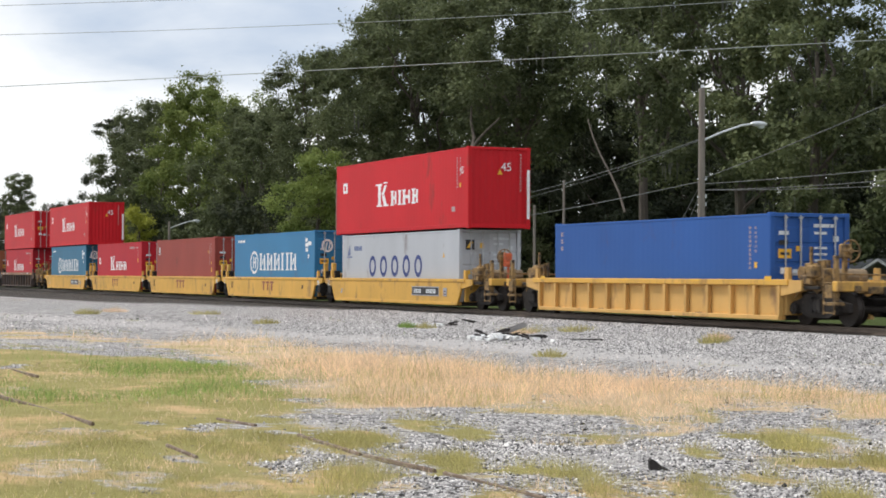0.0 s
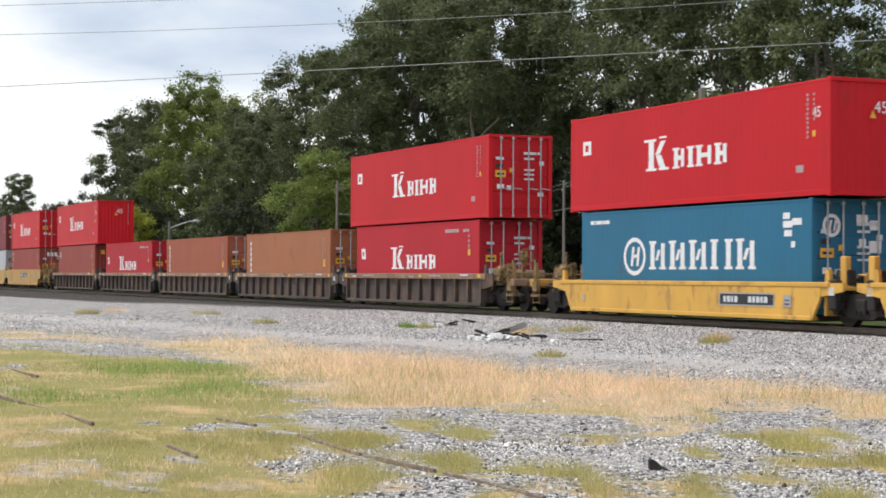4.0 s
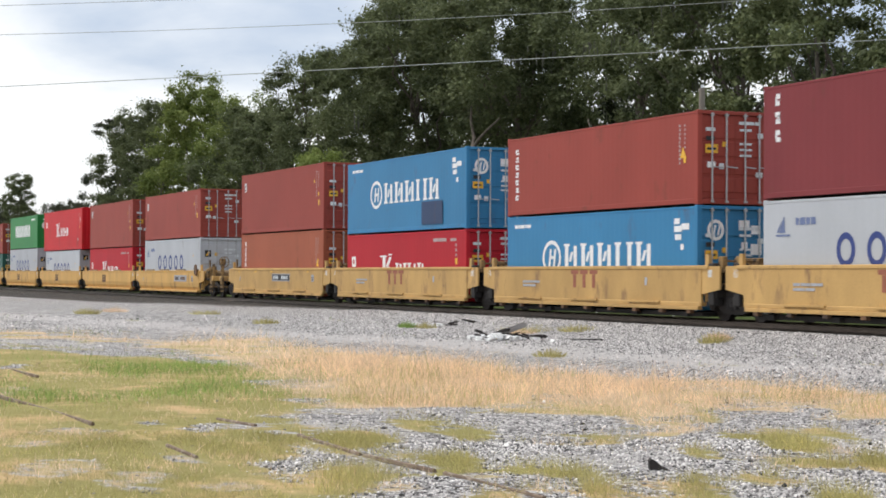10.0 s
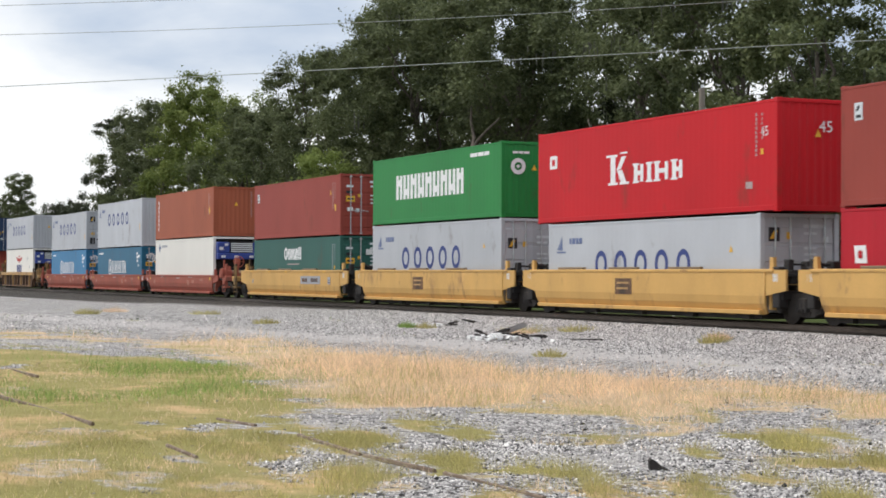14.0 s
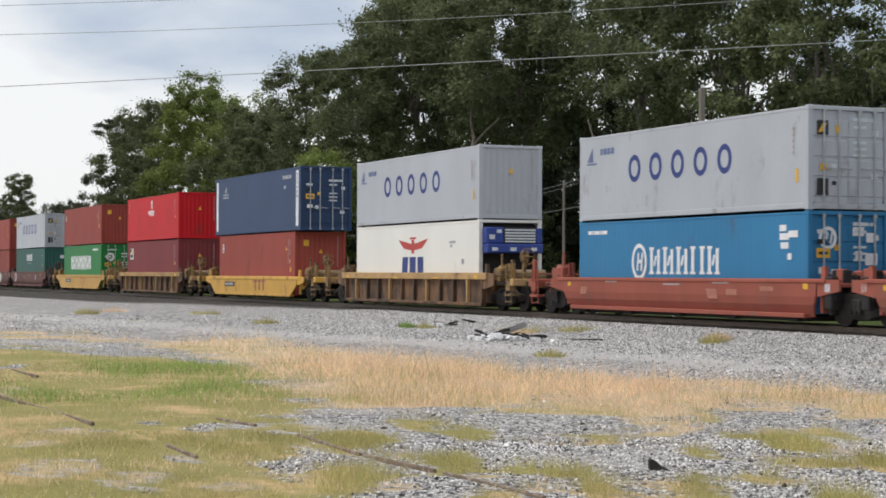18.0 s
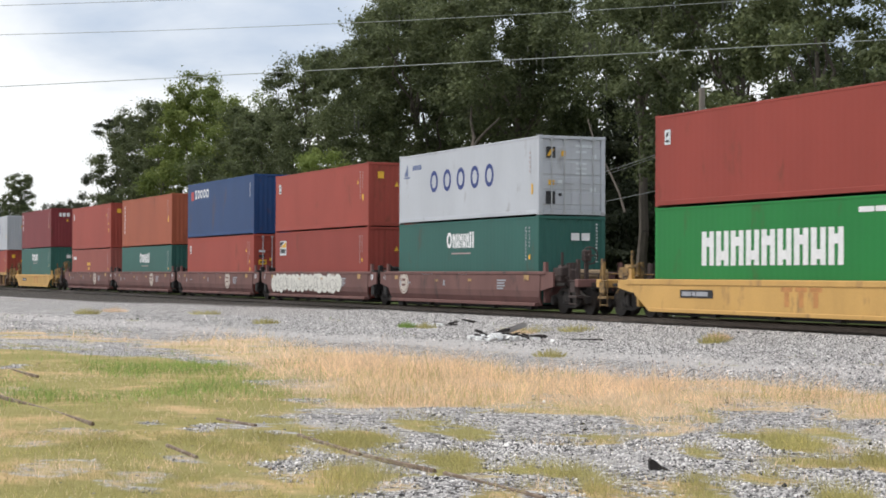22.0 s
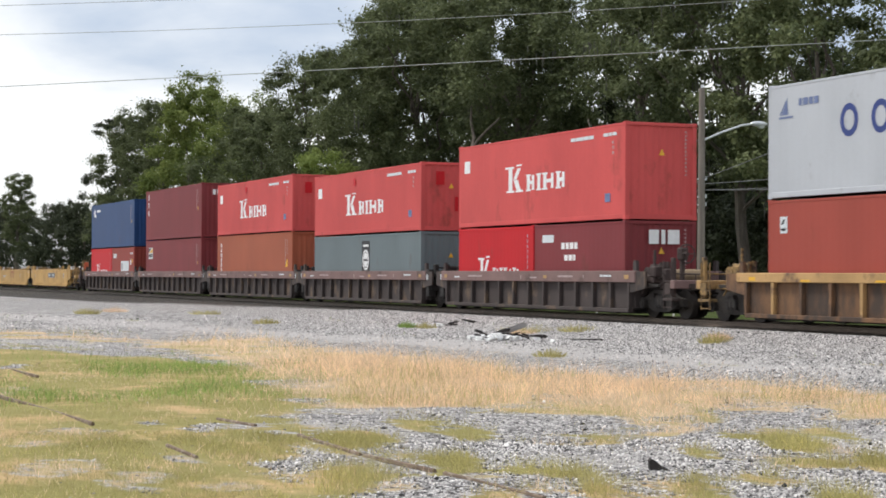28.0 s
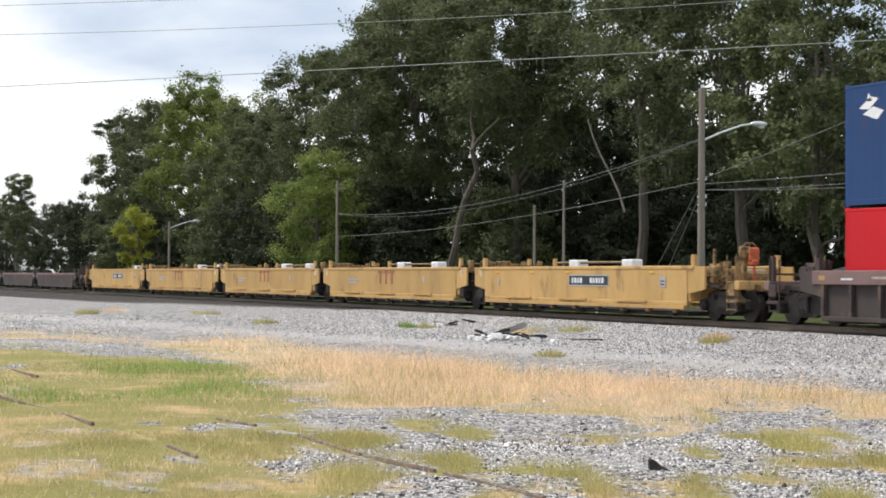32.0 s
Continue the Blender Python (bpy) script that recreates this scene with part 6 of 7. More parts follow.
OAK = "big oak with dark green leaves and grey limbs"
FAR = "dark green broadleaf tree in the far row"
SHRUB = "dense dark shrubs under the trees"
TREES = [
    # label, height, width, low edge of the crown, x, y, leaves, clumps, leaves a clump, moss, lean, shape
    (OAK, 27.0, 20, 0.36, -146, 60, M_LEAF, 190, 260, 30, 0.0, "oak"), (OAK, 27, 20, 0.42, -128, 61, M_LEAF, 170, 250, 34, 0.0, "oak"),
    (OAK, 25, 17, 0.50, -110, 62, M_LEAF, 74, 200, 24, 0.0, "oak"), (OAK, 25, 18, 0.26, -94, 60, M_LEAF, 140, 230, 50, 0.0, "oak"),
    (OAK, 21, 14, 0.16, -82, 57, M_LEAF_SOFT, 84, 200, 16, 0.0, "oak"), (OAK, 19, 12, 0.15, -74, 60, M_LEAF, 70, 200, 6, 0.0, "oak"),
    # Back row: deep shade under the canopy is put into these dark leaf colours.
    (OAK, 25, 18, 0.10, -172, 76, M_PINE_SHADE, 110, 130, 6, 0.0, "oak"), (OAK, 27, 15, 0.06, -158, 78, M_PINE_SHADE, 100, 130, 6, 0.0, "oak"),
    (OAK, 17.5, 16, 0.05, -134, 73, M_PINE_SHADE, 110, 140, 6, 0.0, "oak"), (OAK, 14, 19, 0.05, -130, 77, M_PINE_SHADE, 100, 130, 6, 0.0, "oak"), (OAK, 17, 19, 0.05, -112, 78, M_PINE_SHADE, 100, 130, 6, 0.0, "oak"),
    (OAK, 19, 18, 0.05, -97, 77, M_PINE_SHADE, 100, 130, 6, 0.0, "oak"), (OAK, 19, 18, 0.05, -84, 80, M_PINE_SHADE, 100, 130, 6, 0.0, "oak"),
    (FAR, 25.5, 13, 0.10, -163, 62, M_LEAF, 130, 200, 6, 0.0, "oak"), (FAR, 24.5, 16, 0.10, -177, 61, M_LEAF, 140, 200, 4, 0.0, "oak"), (FAR, 21.5, 17, 0.03, -196, 61, M_LEAF, 160, 200, 0, 0.0, "oak"),
    (FAR, 26.5, 15, 0.03, -222, 60, M_LEAF_LIGHT, 180, 200, 0, 0.0, "oak"), (FAR, 22.5, 16, 0.03, -209, 63, M_LEAF_LIGHT, 150, 180, 0, 0.0, "oak"),
    (FAR, 25.0, 15, 0.03, -238, 60, M_LEAF, 160, 180, 0, 0.0, "oak"), (FAR, 24.5, 14, 0.03, -252, 60, M_LEAF, 150, 180, 0, 0.0, "oak"), (FAR, 19.0, 16, 0.03, -235, 70, M_LEAF, 110, 160, 0, 0.0, "oak"),
    ("tall dark pine with ragged branches", 25.5, 17, 0.42, -265, 61, M_PINE_SHADE, 60, 170, 0, 0.0, "ragged"),
    (FAR, 14.5, 17, 0.02, -270, 63, M_PINE_SHADE, 110, 140, 0, 0.0, "oval"), (FAR, 13.5, 18, 0.02, -296, 62, M_PINE_SHADE, 110, 140, 0, 0.0, "oval"),
    (FAR, 14, 20, 0.02, -325, 64, M_PINE_SHADE, 110, 140, 0, 0.0, "oval"), (FAR, 13.5, 22, 0.02, -360, 62, M_PINE_SHADE, 110, 140, 0, 0.0, "oval"),
    (FAR, 15, 24, 0.02, -410, 66, M_PINE_SHADE, 110, 120, 0, 0.0, "oval"), (FAR, 17, 26, 0.02, -470, 70, M_PINE_SHADE, 110, 120, 0, 0.0, "oval"),
    ("slim dark tree rising ragged over the far woods", 20, 10, 0.30, -348, 60, M_LEAF, 80, 140, 0, 0.0, "oak"),
    ("young light green tree with open branches", 11.6, 11, 0.06, -143, 49.5, M_LEAF_YOUNG, 150, 150, 0, 0.0, "oval"),
    ("small yellow-green tree beside the road", 9.3, 6.2, 0.05, -207, 49.5, M_LEAF_YELLOW, 80, 130, 0, 0.0, "oval"),
]
SHRUBS = [(-232, 55, 9), (-219, 55, 9), (-206, 56, 8), (-190, 55, 9), (-176, 56, 10), (-165, 57, 11), (-154, 56, 10), (-146, 57, 9), (-138, 54, 6), (-129, 60, 8), (-118, 66, 6), (-108, 68, 7), (-98, 66, 6), (-90, 68, 7), (-80, 64, 6), (-72, 66, 7),
          (-140, 68, 9), (-160, 68, 10), (-126, 70, 9), (-150, 73, 13), (-138, 75, 12), (-170, 66, 12), (-184, 66, 12), (-198, 66, 12), (-213, 66, 12), (-120, 73, 11)]


def build_trees():
    for i, (label, h, w, low, x, y, mat, clumps, per, moss, lean, shape) in enumerate(TREES):
        z = float(ground_height(np.array(x), np.array(y)))
        leaf = 0.19 if mat == M_PINE_SHADE else 0.165 if h > 13 else 0.13
        ob = tree("pine_tree" if shape in ("pine", "ragged") else "tree", label, h, w, low, (x, y, z), mat, round(clumps * (1.0 if h < 13 or shape == "ragged" else 1.5)), round(per * 1.34), leaf, moss, lean, 100 + i, shape)
        if i == 1:
            bm = bmesh.new()
            limb(bm, (0.8, -6, -0.4), (4.6, -6, 10.5), 0.34, 0.20, 6, 0.045)
            limb(bm, (4.6, -6, 10.5), (3.2, -5.5, 14.0), 0.18, 0.07, 3, 0.08)
            limb(bm, (4.6, -6, 10.5), (7.4, -5, 12.8), 0.15, 0.05, 3, 0.10)
            part("forked_trunk", bm, M_BARK, ob, "pale grey forked trunk")
        if i == 3:
            bm = bmesh.new()
            limb(bm, (-1.3, -10, 10.5), (3.3, -10, 4.8), 0.04, 0.075, 5, 0.03)
            part("dead_limb", bm, M_BARK, ob, "bare pale hanging limb")
    for i, (x, y, h) in enumerate(SHRUBS):
        z = float(ground_height(np.array(x), np.array(y)))
        # Most shrubs take the dark leaves, with the shade beneath the trees coloured in.
        tree("shrub", SHRUB, h, h * 1.5, 0.0, (x, y, z - 0.3), M_LEAF if i % 3 == 0 and x < -126 else M_PINE_SHADE, 90, 210, 0.18, 0, 0.0, 300 + i, "oval")["category"] = "shrub"


# ---- poles and wires ----
M_POLE = material("weathered_pole_timber", (0.23, 0.20, 0.17), 0.9, vary=0.25, scale=2, fine=20, stretch=(4, 4, 0.4), bump=0.4)
M_ALU = material("street_lamp_aluminium", (0.62, 0.64, 0.66), 0.4, 0.4, vary=0.1)
M_WIRE = material("weathered_cable", (0.16, 0.165, 0.17), 0.6, vary=0.1)
M_WIRE_PALE = material("pale_overhead_wire", (0.28, 0.31, 0.29), 0.5, vary=0.1)


def wire(label, p, q, sag, r=0.012, mat=None, n=14):
    cu = bpy.data.curves.new("overhead_wire", "CURVE")
    cu.dimensions, cu.bevel_depth, cu.bevel_resolution = "3D", r, 1
    sp = cu.splines.new("POLY")
    sp.points.add(n)
    for i in range(n + 1):
        f = i / n
        c = Vector(p).lerp(Vector(q), f)
        sp.points[i].co = (c.x, c.y, c.z - sag * 4 * f * (1 - f), 1)
    cu.materials.append(mat or M_WIRE)
    return tagged(new("overhead_wire", cu), label, "wire", "overhead wires", "thing")


build_trees()
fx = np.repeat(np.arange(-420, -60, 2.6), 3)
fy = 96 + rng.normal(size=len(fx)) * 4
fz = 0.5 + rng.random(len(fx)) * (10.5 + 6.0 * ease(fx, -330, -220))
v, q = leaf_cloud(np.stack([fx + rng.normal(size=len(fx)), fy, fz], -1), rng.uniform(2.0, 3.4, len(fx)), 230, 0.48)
# The woods' gloom is painted: shade is in the leaf colour.
tagged(put_mesh("far_woods", quad_mesh("far_woods", v, q, M_PINE_SHADE), M_PINE_SHADE), "dark woods closing the view behind the trees", "woods", kind="stuff")
# the street poles stand along the road beyond the track
def utility_pole(label, x, y, height, r, arm=True, lean=0.0, tilt=0.0):
    z = float(ground_height(np.array(x), np.array(y)))
    root = new("utility_pole")
    tagged(root, label, "utility pole", "poles along the road", "thing")
    root.matrix_basis = pose(x, y, z - 0.3, 0, lean, 0)
    bm = bmesh.new()
    rod(bm, (0, 0, 0), (0, 0, height + 0.3), r, 12, r * 0.72)
    part("post", bm, M_POLE, root)
    if arm:
        zz = arm - z + 0.3
        bm = bmesh.new()
        pts = [(0, 0.1, zz), (0.05, 1.0, zz + 0.38), (0.1, 2.0, zz + 0.72), (0.12, 2.5, zz + 0.80)]
        for p, q in zip(pts, pts[1:]):
            rod(bm, p, q, 0.055, 8, 0.05)
        part("arm", bm, M_ALU, root, "pale metal lamp arm")
        bm = bmesh.new()
        bmesh.ops.create_uvsphere(bm, u_segments=14, v_segments=8, radius=1.0)
        bmesh.ops.scale(bm, verts=bm.verts, vec=(0.17, 0.46, 0.13))
        bmesh.ops.translate(bm, verts=bm.verts, vec=(0.12, 2.9, zz + 0.82))
        head = part("lamp_head", bm, M_ALU, root, "cobra-head street lamp housing")
        bm = bmesh.new()
        bmesh.ops.create_uvsphere(bm, u_segments=12, v_segments=6, radius=1.0)
        bmesh.ops.scale(bm, verts=bm.verts, vec=(0.13, 0.2, 0.12))
        bmesh.ops.translate(bm, verts=bm.verts, vec=(0.12, 3.02, zz + 0.72))
        part("lens", bm, M_PALE, head, "frosted lens")
    return root


main_pole = utility_pole("weathered timber pole carrying a street lamp", -69.2, 42, 9.9, 0.19, 7.27, 0.35)
for zz in (6.15, 5.35, 5.0):
    bm = bmesh.new()
    rod(bm, (0, -0.22, zz), (0, 0.22, zz), 0.03, 6)
    rod(bm, (0, 0.22, zz - 0.05), (0, 0.22, zz + 0.12), 0.05, 8)
    part("insulator", bm, M_PALE, main_pole)
bm = bmesh.new()
rod(bm, (0, 0, 10.18), (0, 0, 10.36), 0.06, 8)
part("cap", bm, M_PALE, main_pole)
utility_pole("distant street lamp on a timber pole", -186.4, 48, 6.9, 0.16, 6.05)
utility_pole("slim grey utility pole", -125.5, 45, 8.4, 0.13, False, -0.3)
utility_pole("short pale service pole", -90.2, 44, 5.4, 0.10, False)
utility_pole("slim dark service pole", -86.6, 44, 6.6, 0.09, False)
bm = bmesh.new()
box(bm, -0.06, 0.06, -0.1, 0.75, 8.1, 8.2)
bpy.data.objects["utility_pole.002"]["label"] = "slim grey utility pole with a short crossarm"
part("crossarm", bm, M_POLE, bpy.data.objects["utility_pole.002"])

TOP = (-69.15, 42.0)
PW, GW = "pale wire strung between the roadside poles", "stay wire anchoring the timber pole"
wire(PW, (*TOP, 7.35), (-125.7, 45, 5.75), 1.15, 0.016)
wire(PW, (*TOP, 7.30), (-125.7, 45, 5.70), 1.35, 0.011)
wire(PW, (*TOP, 5.45), (-125.7, 45, 4.05), 0.5, 0.018)
wire(PW, (*TOP, 5.32), (-40.0, 46, 6.2), 0.25, 0.018)
wire(PW, (*TOP, 5.05), (-40.0, 46, 6.0), 0.45, 0.014)
wire(PW, (*TOP, 5.05), (-40.0, 46, 5.2), 0.35, 0.014)
wire(PW, (*TOP, 5.55), (-40.0, 38, 9.2), 0.2, 0.016)
wire(GW, (*TOP, 5.4), (-74.8, 42, 0.0), 0.0, 0.016)
wire(GW, (*TOP, 5.0), (-73.4, 42, 0.0), 0.0, 0.016)
HW = "thin power line high over the track"
wire(HW, (-79.7, 9.4, 9.0), (-46.0, 38.6, 9.0), 0.02, 0.016, M_WIRE_PALE, 24)
wire(HW, (-71.4, 8.4, 10.3), (-44.3, 37.2, 10.3), 0.30, 0.011, M_WIRE_PALE, 24)
wire(HW, (-73.0, 8.5, 11.6), (-46.5, 41.5, 11.7), 0.15, 0.011, M_WIRE_PALE, 24)

# ---- house beyond the road ----
M_WALL = material("beige_house_siding", (0.42, 0.37, 0.30), 0.8, vary=0.12, scale=2)
M_ROOF = material("grey_shingle_roof", (0.17, 0.175, 0.18), 0.9, vary=0.25, scale=3, fine=30, bump=0.4)
house = new("house")
tagged(house, "low beige house with a grey shingled roof among trees", "house", kind="thing")
house.matrix_basis = pose(-79.0, 63.5, -0.75, 0, 0, 12)
bm = bmesh.new()
box(bm, -5, 5, -3.2, 3.2, -0.5, 2.1)
part("wall", bm, M_WALL, house)


def gable_roof(x0, x1, half, eave, ridge, turn):
    """A thick gabled roof whose ridge runs along x, or along y when turned."""
    bm = bmesh.new()
    rp = [(-half, eave - 0.12), (0, ridge - 0.12), (half, eave - 0.12), (half, eave), (0, ridge), (-half, eave)]
    va, vb = ([bm.verts.new((e, y, z) if not turn else (y, e, z)) for y, z in rp] for e in (x0, x1))
    for i in range(6):
        bm.faces.new((va[i], va[(i + 1) % 6], vb[(i + 1) % 6], vb[i]))
    for c in (va, vb):
        bm.faces.new((c[0], c[1], c[4], c[5]))
        bm.faces.new((c[1], c[2], c[3], c[4]))
    bmesh.ops.recalc_face_normals(bm, faces=bm.faces)
    return bm


part("roof", gable_roof(-5.4, 5.4, 3.7, 2.25, 3.0, False), M_ROOF, house)
part("porch_roof", gable_roof(-5.6, -0.5, 1.35, 2.2, 2.85, True), M_ROOF, house)
bm = bmesh.new()
for a, b in (((-1.4, 2.12), (0, 2.8)), ((1.4, 2.12), (0, 2.8))):
    prism(bm, [a, b, (b[0], b[1] + 0.13), (a[0], a[1] + 0.13)], -5.68, -5.6)
bmesh.ops.recalc_face_normals(bm, faces=bm.faces)
part("bargeboard", bm, M_WHITE, house, "white painted gable boards")
for xx in (-1.2, 1.2):
    bm = bmesh.new()
    box(bm, xx - 0.07, xx + 0.07, -5.45, -5.31, -0.5, 2.15, 0.01)
    part("porch_post", bm, M_WHITE, house)
for xx in (-3, 3.2):
    bm = bmesh.new()
    box(bm, xx - 0.5, xx + 0.5, -3.26, -3.18, 0.9, 1.9, 0.02)
    win = part("window", bm, M_PALE, house)
    bm = bmesh.new()
    box(bm, xx - 0.42, xx + 0.42, -3.275, -3.262, 0.98, 1.82)
    part("pane", bm, M_BLACK, win)

# ---- road beyond the poles ----
M_ASPHALT = material("old_asphalt", (0.06, 0.06, 0.062), 0.9, vary=0.2, scale=1, bump=0.2)
bm = bmesh.new()
vs = [bm.verts.new(c) for c in ((-700, 44.6, -0.18), (300, 44.6, -0.18), (300, 47.8, -0.12), (-700, 47.8, -0.12))]
bm.faces.new(vs)
tagged(part("road", bm, M_ASPHALT), "narrow asphalt road beyond the track", "road", kind="structure")

# ---- stones and grass in the yard ----
M_STONE = material("crushed_limestone", (0.52, 0.495, 0.48), 0.9, vary=0.25, scale=8, bump=0.2, island=0.97)
M_BALLAST = material("grey_ballast_stone", (0.36, 0.345, 0.34), 0.9, vary=0.25, scale=8, bump=0.2, island=0.95)
M_STRAW = material("dry_straw_grass", (0.86, 0.655, 0.455), 0.8, vary=0.3, scale=2, bump=0, island=0.35)
M_GRASS = material("olive_yard_grass", (0.46, 0.415, 0.17), 0.8, vary=0.35, scale=0.8, bump=0, island=0.4)
M_LUSH = material("fresh_yard_grass", (0.28, 0.40, 0.11), 0.8, vary=0.3, scale=0.8, bump=0, island=0.35)
for m in (M_STRAW, M_GRASS, M_LUSH):
    nt = m.node_tree
    thin, both = nt.nodes.new("ShaderNodeBsdfTranslucent"), nt.nodes.new("ShaderNodeMixShader")
    both.inputs["Fac"].default_value = 0.45
    skin = nt.nodes["Principled BSDF"]
    nt.links.new(skin.inputs["Base Color"].links[0].from_socket, thin.inputs["Color"])
    nt.links.new(skin.outputs["BSDF"], both.inputs[1])
    nt.links.new(thin.outputs["BSDF"], both.inputs[2])
    nt.links.new(both.outputs["Shader"], nt.nodes["Material Output"].inputs["Surface"])
STRIPS = ((11.6, 18, 5.2), (18, 32, 8.8), (32, 70, 18.5))  # distance from, to and half width of three strips of the yard


def scatter(counts, want):
    """Places in the yard, thinned by want(x, y) between 0 and 1."""
    xs, ys = [], []
    for (d0, d1, half), k in zip(STRIPS, counts):
        d, across = rng.uniform(d0, d1, k), rng.uniform(-half, half, k)
        x, y = -0.92 * d + 0.392 * across, 0.392 * d + 0.92 * across
        beside_rail = np.abs(np.abs(y - 4.84 - (x + 17) * 0.028) - 0.753) < 0.085
        keep = (y < 25.0) & (rng.random(k) < want(x, y)) & ~beside_rail
        xs.append(x[keep])
        ys.append(y[keep])
    return np.concatenate(xs), np.concatenate(ys)


def stones():
    def want(x, y):
        d, g = cover(x, y)
        return np.clip(1 - d * 1.25 - g * 1.2, 0.006, 1) * (0.45 + 0.55 * ease(fractal(x, y, 0.8, 51), 0.35, 0.6))
    x, y = scatter((44000, 34000, 26000), want)
    k = len(x)
    z = ground_height(x, y)
    s = rng.uniform(0.007, 0.017, k) * np.where(rng.random(k) < 0.04, 1.8, 1.0) * (0.8 + 0.012 * np.hypot(x, y))
    base = np.array([(1, 0, 0), (0, 1, 0), (-1, 0, 0), (0, -1, 0), (0, 0, 1), (0, 0, -1)], float)
    v = base[None] * rng.uniform(0.6, 1.35, (k, 6, 1)) + rng.normal(size=(k, 6, 3)) * 0.22
    v[:, :, 2] *= 0.75
    a = rng.uniform(0, 6.283, k)
    c, sn = np.cos(a)[:, None], np.sin(a)[:, None]
    vx, vy = v[:, :, 0] * c - v[:, :, 1] * sn, v[:, :, 0] * sn + v[:, :, 1] * c
    v = np.stack([vx, vy, v[:, :, 2]], -1) * s[:, None, None] + np.stack([x, y, z + s * 0.3], -1)[:, None, :]
    f = np.array([(0, 1, 4), (1, 2, 4), (2, 3, 4), (3, 0, 4), (1, 0, 5), (2, 1, 5), (3, 2, 5), (0, 3, 5)])
    q = (np.arange(k)[:, None, None] * 6 + f[None]).reshape(-1, 3)
    tagged(put_mesh("gravel", quad_mesh("gravel", v.reshape(-1, 3), q, M_STONE), M_STONE), "loose grey crushed stone scattered over the yard", "gravel", kind="stuff")


def ballast():
    """Broken stone on the shoulder of the track."""
    k = 70000
    x, y = rng.uniform(-66, -22, k), rng.uniform(16.5, 25.3, k)
    keep = (y < 1.0 - 0.76 * x) & (y > -1.0 - 0.165 * x) & (rng.random(k) < np.clip((y - 15.5) / 4.0, 0.15, 1) * (0.5 + 0.5 * fractal(x, y, 0.9, 23)) * (1 - 0.8 * ease(np.abs(y - 22.6 - 0.16 * x), 1.6, 0.4)))
    x, y = x[keep], y[keep]
    k = len(x)
    s = rng.uniform(0.014, 0.034, k)
    a = rng.uniform(0, 1.57, k)[:, None] + np.arange(4)[None] * 1.5708
    r = s[:, None] * rng.uniform(0.6, 1.4, (k, 4))
    z = ground_height(x, y)
    low = np.stack([x[:, None] + r * np.cos(a), y[:, None] + r * np.sin(a), np.repeat(z[:, None] - 0.01, 4, 1)], -1)
    top = np.stack([x + rng.normal(size=k) * s * 0.4, y + rng.normal(size=k) * s * 0.4, z + s * rng.uniform(0.5, 1.2, k)], -1)
    v = np.concatenate([low, top[:, None]], 1)
    q = (np.arange(k)[:, None, None] * 5 + np.array([(0, 1, 4), (1, 2, 4), (2, 3, 4), (3, 0, 4)])[None]).reshape(-1, 3)
    tagged(put_mesh("ballast", quad_mesh("ballast", v.reshape(-1, 3), q, M_BALLAST), M_BALLAST), "broken grey ballast stone on the shoulder of the track", "ballast", kind="stuff")


def blades(name, label, mat, counts, want, low, high, width, droop=1.0, grown=None):
    """Thin grass blades, taller in clumps."""
    x, y = scatter(counts, want)
    k = len(x)
    z = ground_height(x, y)
    tall = rng.uniform(low, high, k) * (0.45 + 1.1 * fractal(x, y, 1.3, 61))
    if grown:
        tall = tall * grown(x, y)
    w = width * (0.25 + np.hypot(x, y) / 25.0) * rng.uniform(0.7, 1.3, k)
    a, b = rng.uniform(0, 6.283, k), rng.uniform(0, 6.283, k)
    dx, dy = np.cos(a) * w, np.sin(a) * w
    lean = tall * droop * rng.random(k)
    lx, ly = np.cos(b) * lean, np.sin(b) * lean
    v = np.stack([np.stack([x - dx, y - dy, z - 0.02], -1), np.stack([x + dx, y + dy, z - 0.02], -1), np.stack([x + lx, y + ly, z + tall], -1)], 1)
    tagged(put_mesh(name, quad_mesh(name, v.reshape(-1, 3), np.arange(3 * k).reshape(-1, 3), mat), mat), label, "grass", kind="stuff")


def withered(x, y):
    return ease(fractal(x, y, 0.7, 77), 0.5, 0.64)


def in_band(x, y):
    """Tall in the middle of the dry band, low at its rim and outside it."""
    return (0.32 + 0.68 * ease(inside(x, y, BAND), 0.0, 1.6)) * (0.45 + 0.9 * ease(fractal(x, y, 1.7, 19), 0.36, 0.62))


def in_tufts(x, y):
    """Taller where tufts stand alone in the gravel."""
    return 0.65 + 0.95 * ease(spots(x, y, TUFTED) + 0.2, 0.0, 0.6)


def in_clumps(x, y):
    return 0.25 + 0.75 * ease(fractal(x, y, 2.4, 97), 0.40, 0.60)


stones()
ballast()
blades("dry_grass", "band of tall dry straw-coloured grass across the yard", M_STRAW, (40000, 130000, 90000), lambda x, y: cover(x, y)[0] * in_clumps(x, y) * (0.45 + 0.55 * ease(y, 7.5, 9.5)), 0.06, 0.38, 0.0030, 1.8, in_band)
blades("withered_grass", "short withered grass between the green tufts", M_STRAW, (50000, 40000, 10000), lambda x, y: cover(x, y)[1] * (0.08 + 0.4 * withered(x, y)) + 0.4 * cover(x, y)[0], 0.03, 0.10, 0.0032, 1.6)
blades("olive_grass", "patchy olive-green grass over the old siding", M_GRASS, (170000, 90000, 14000), lambda x, y: cover(x, y)[1] * in_clumps(x, y) * (1.0 - 0.6 * withered(x, y)) + cover(x, y)[0] * 0.30 * ease(fractal(x, y, 0.6, 83), 0.45, 0.6), 0.02, 0.11, 0.0028, 1.5, in_tufts)
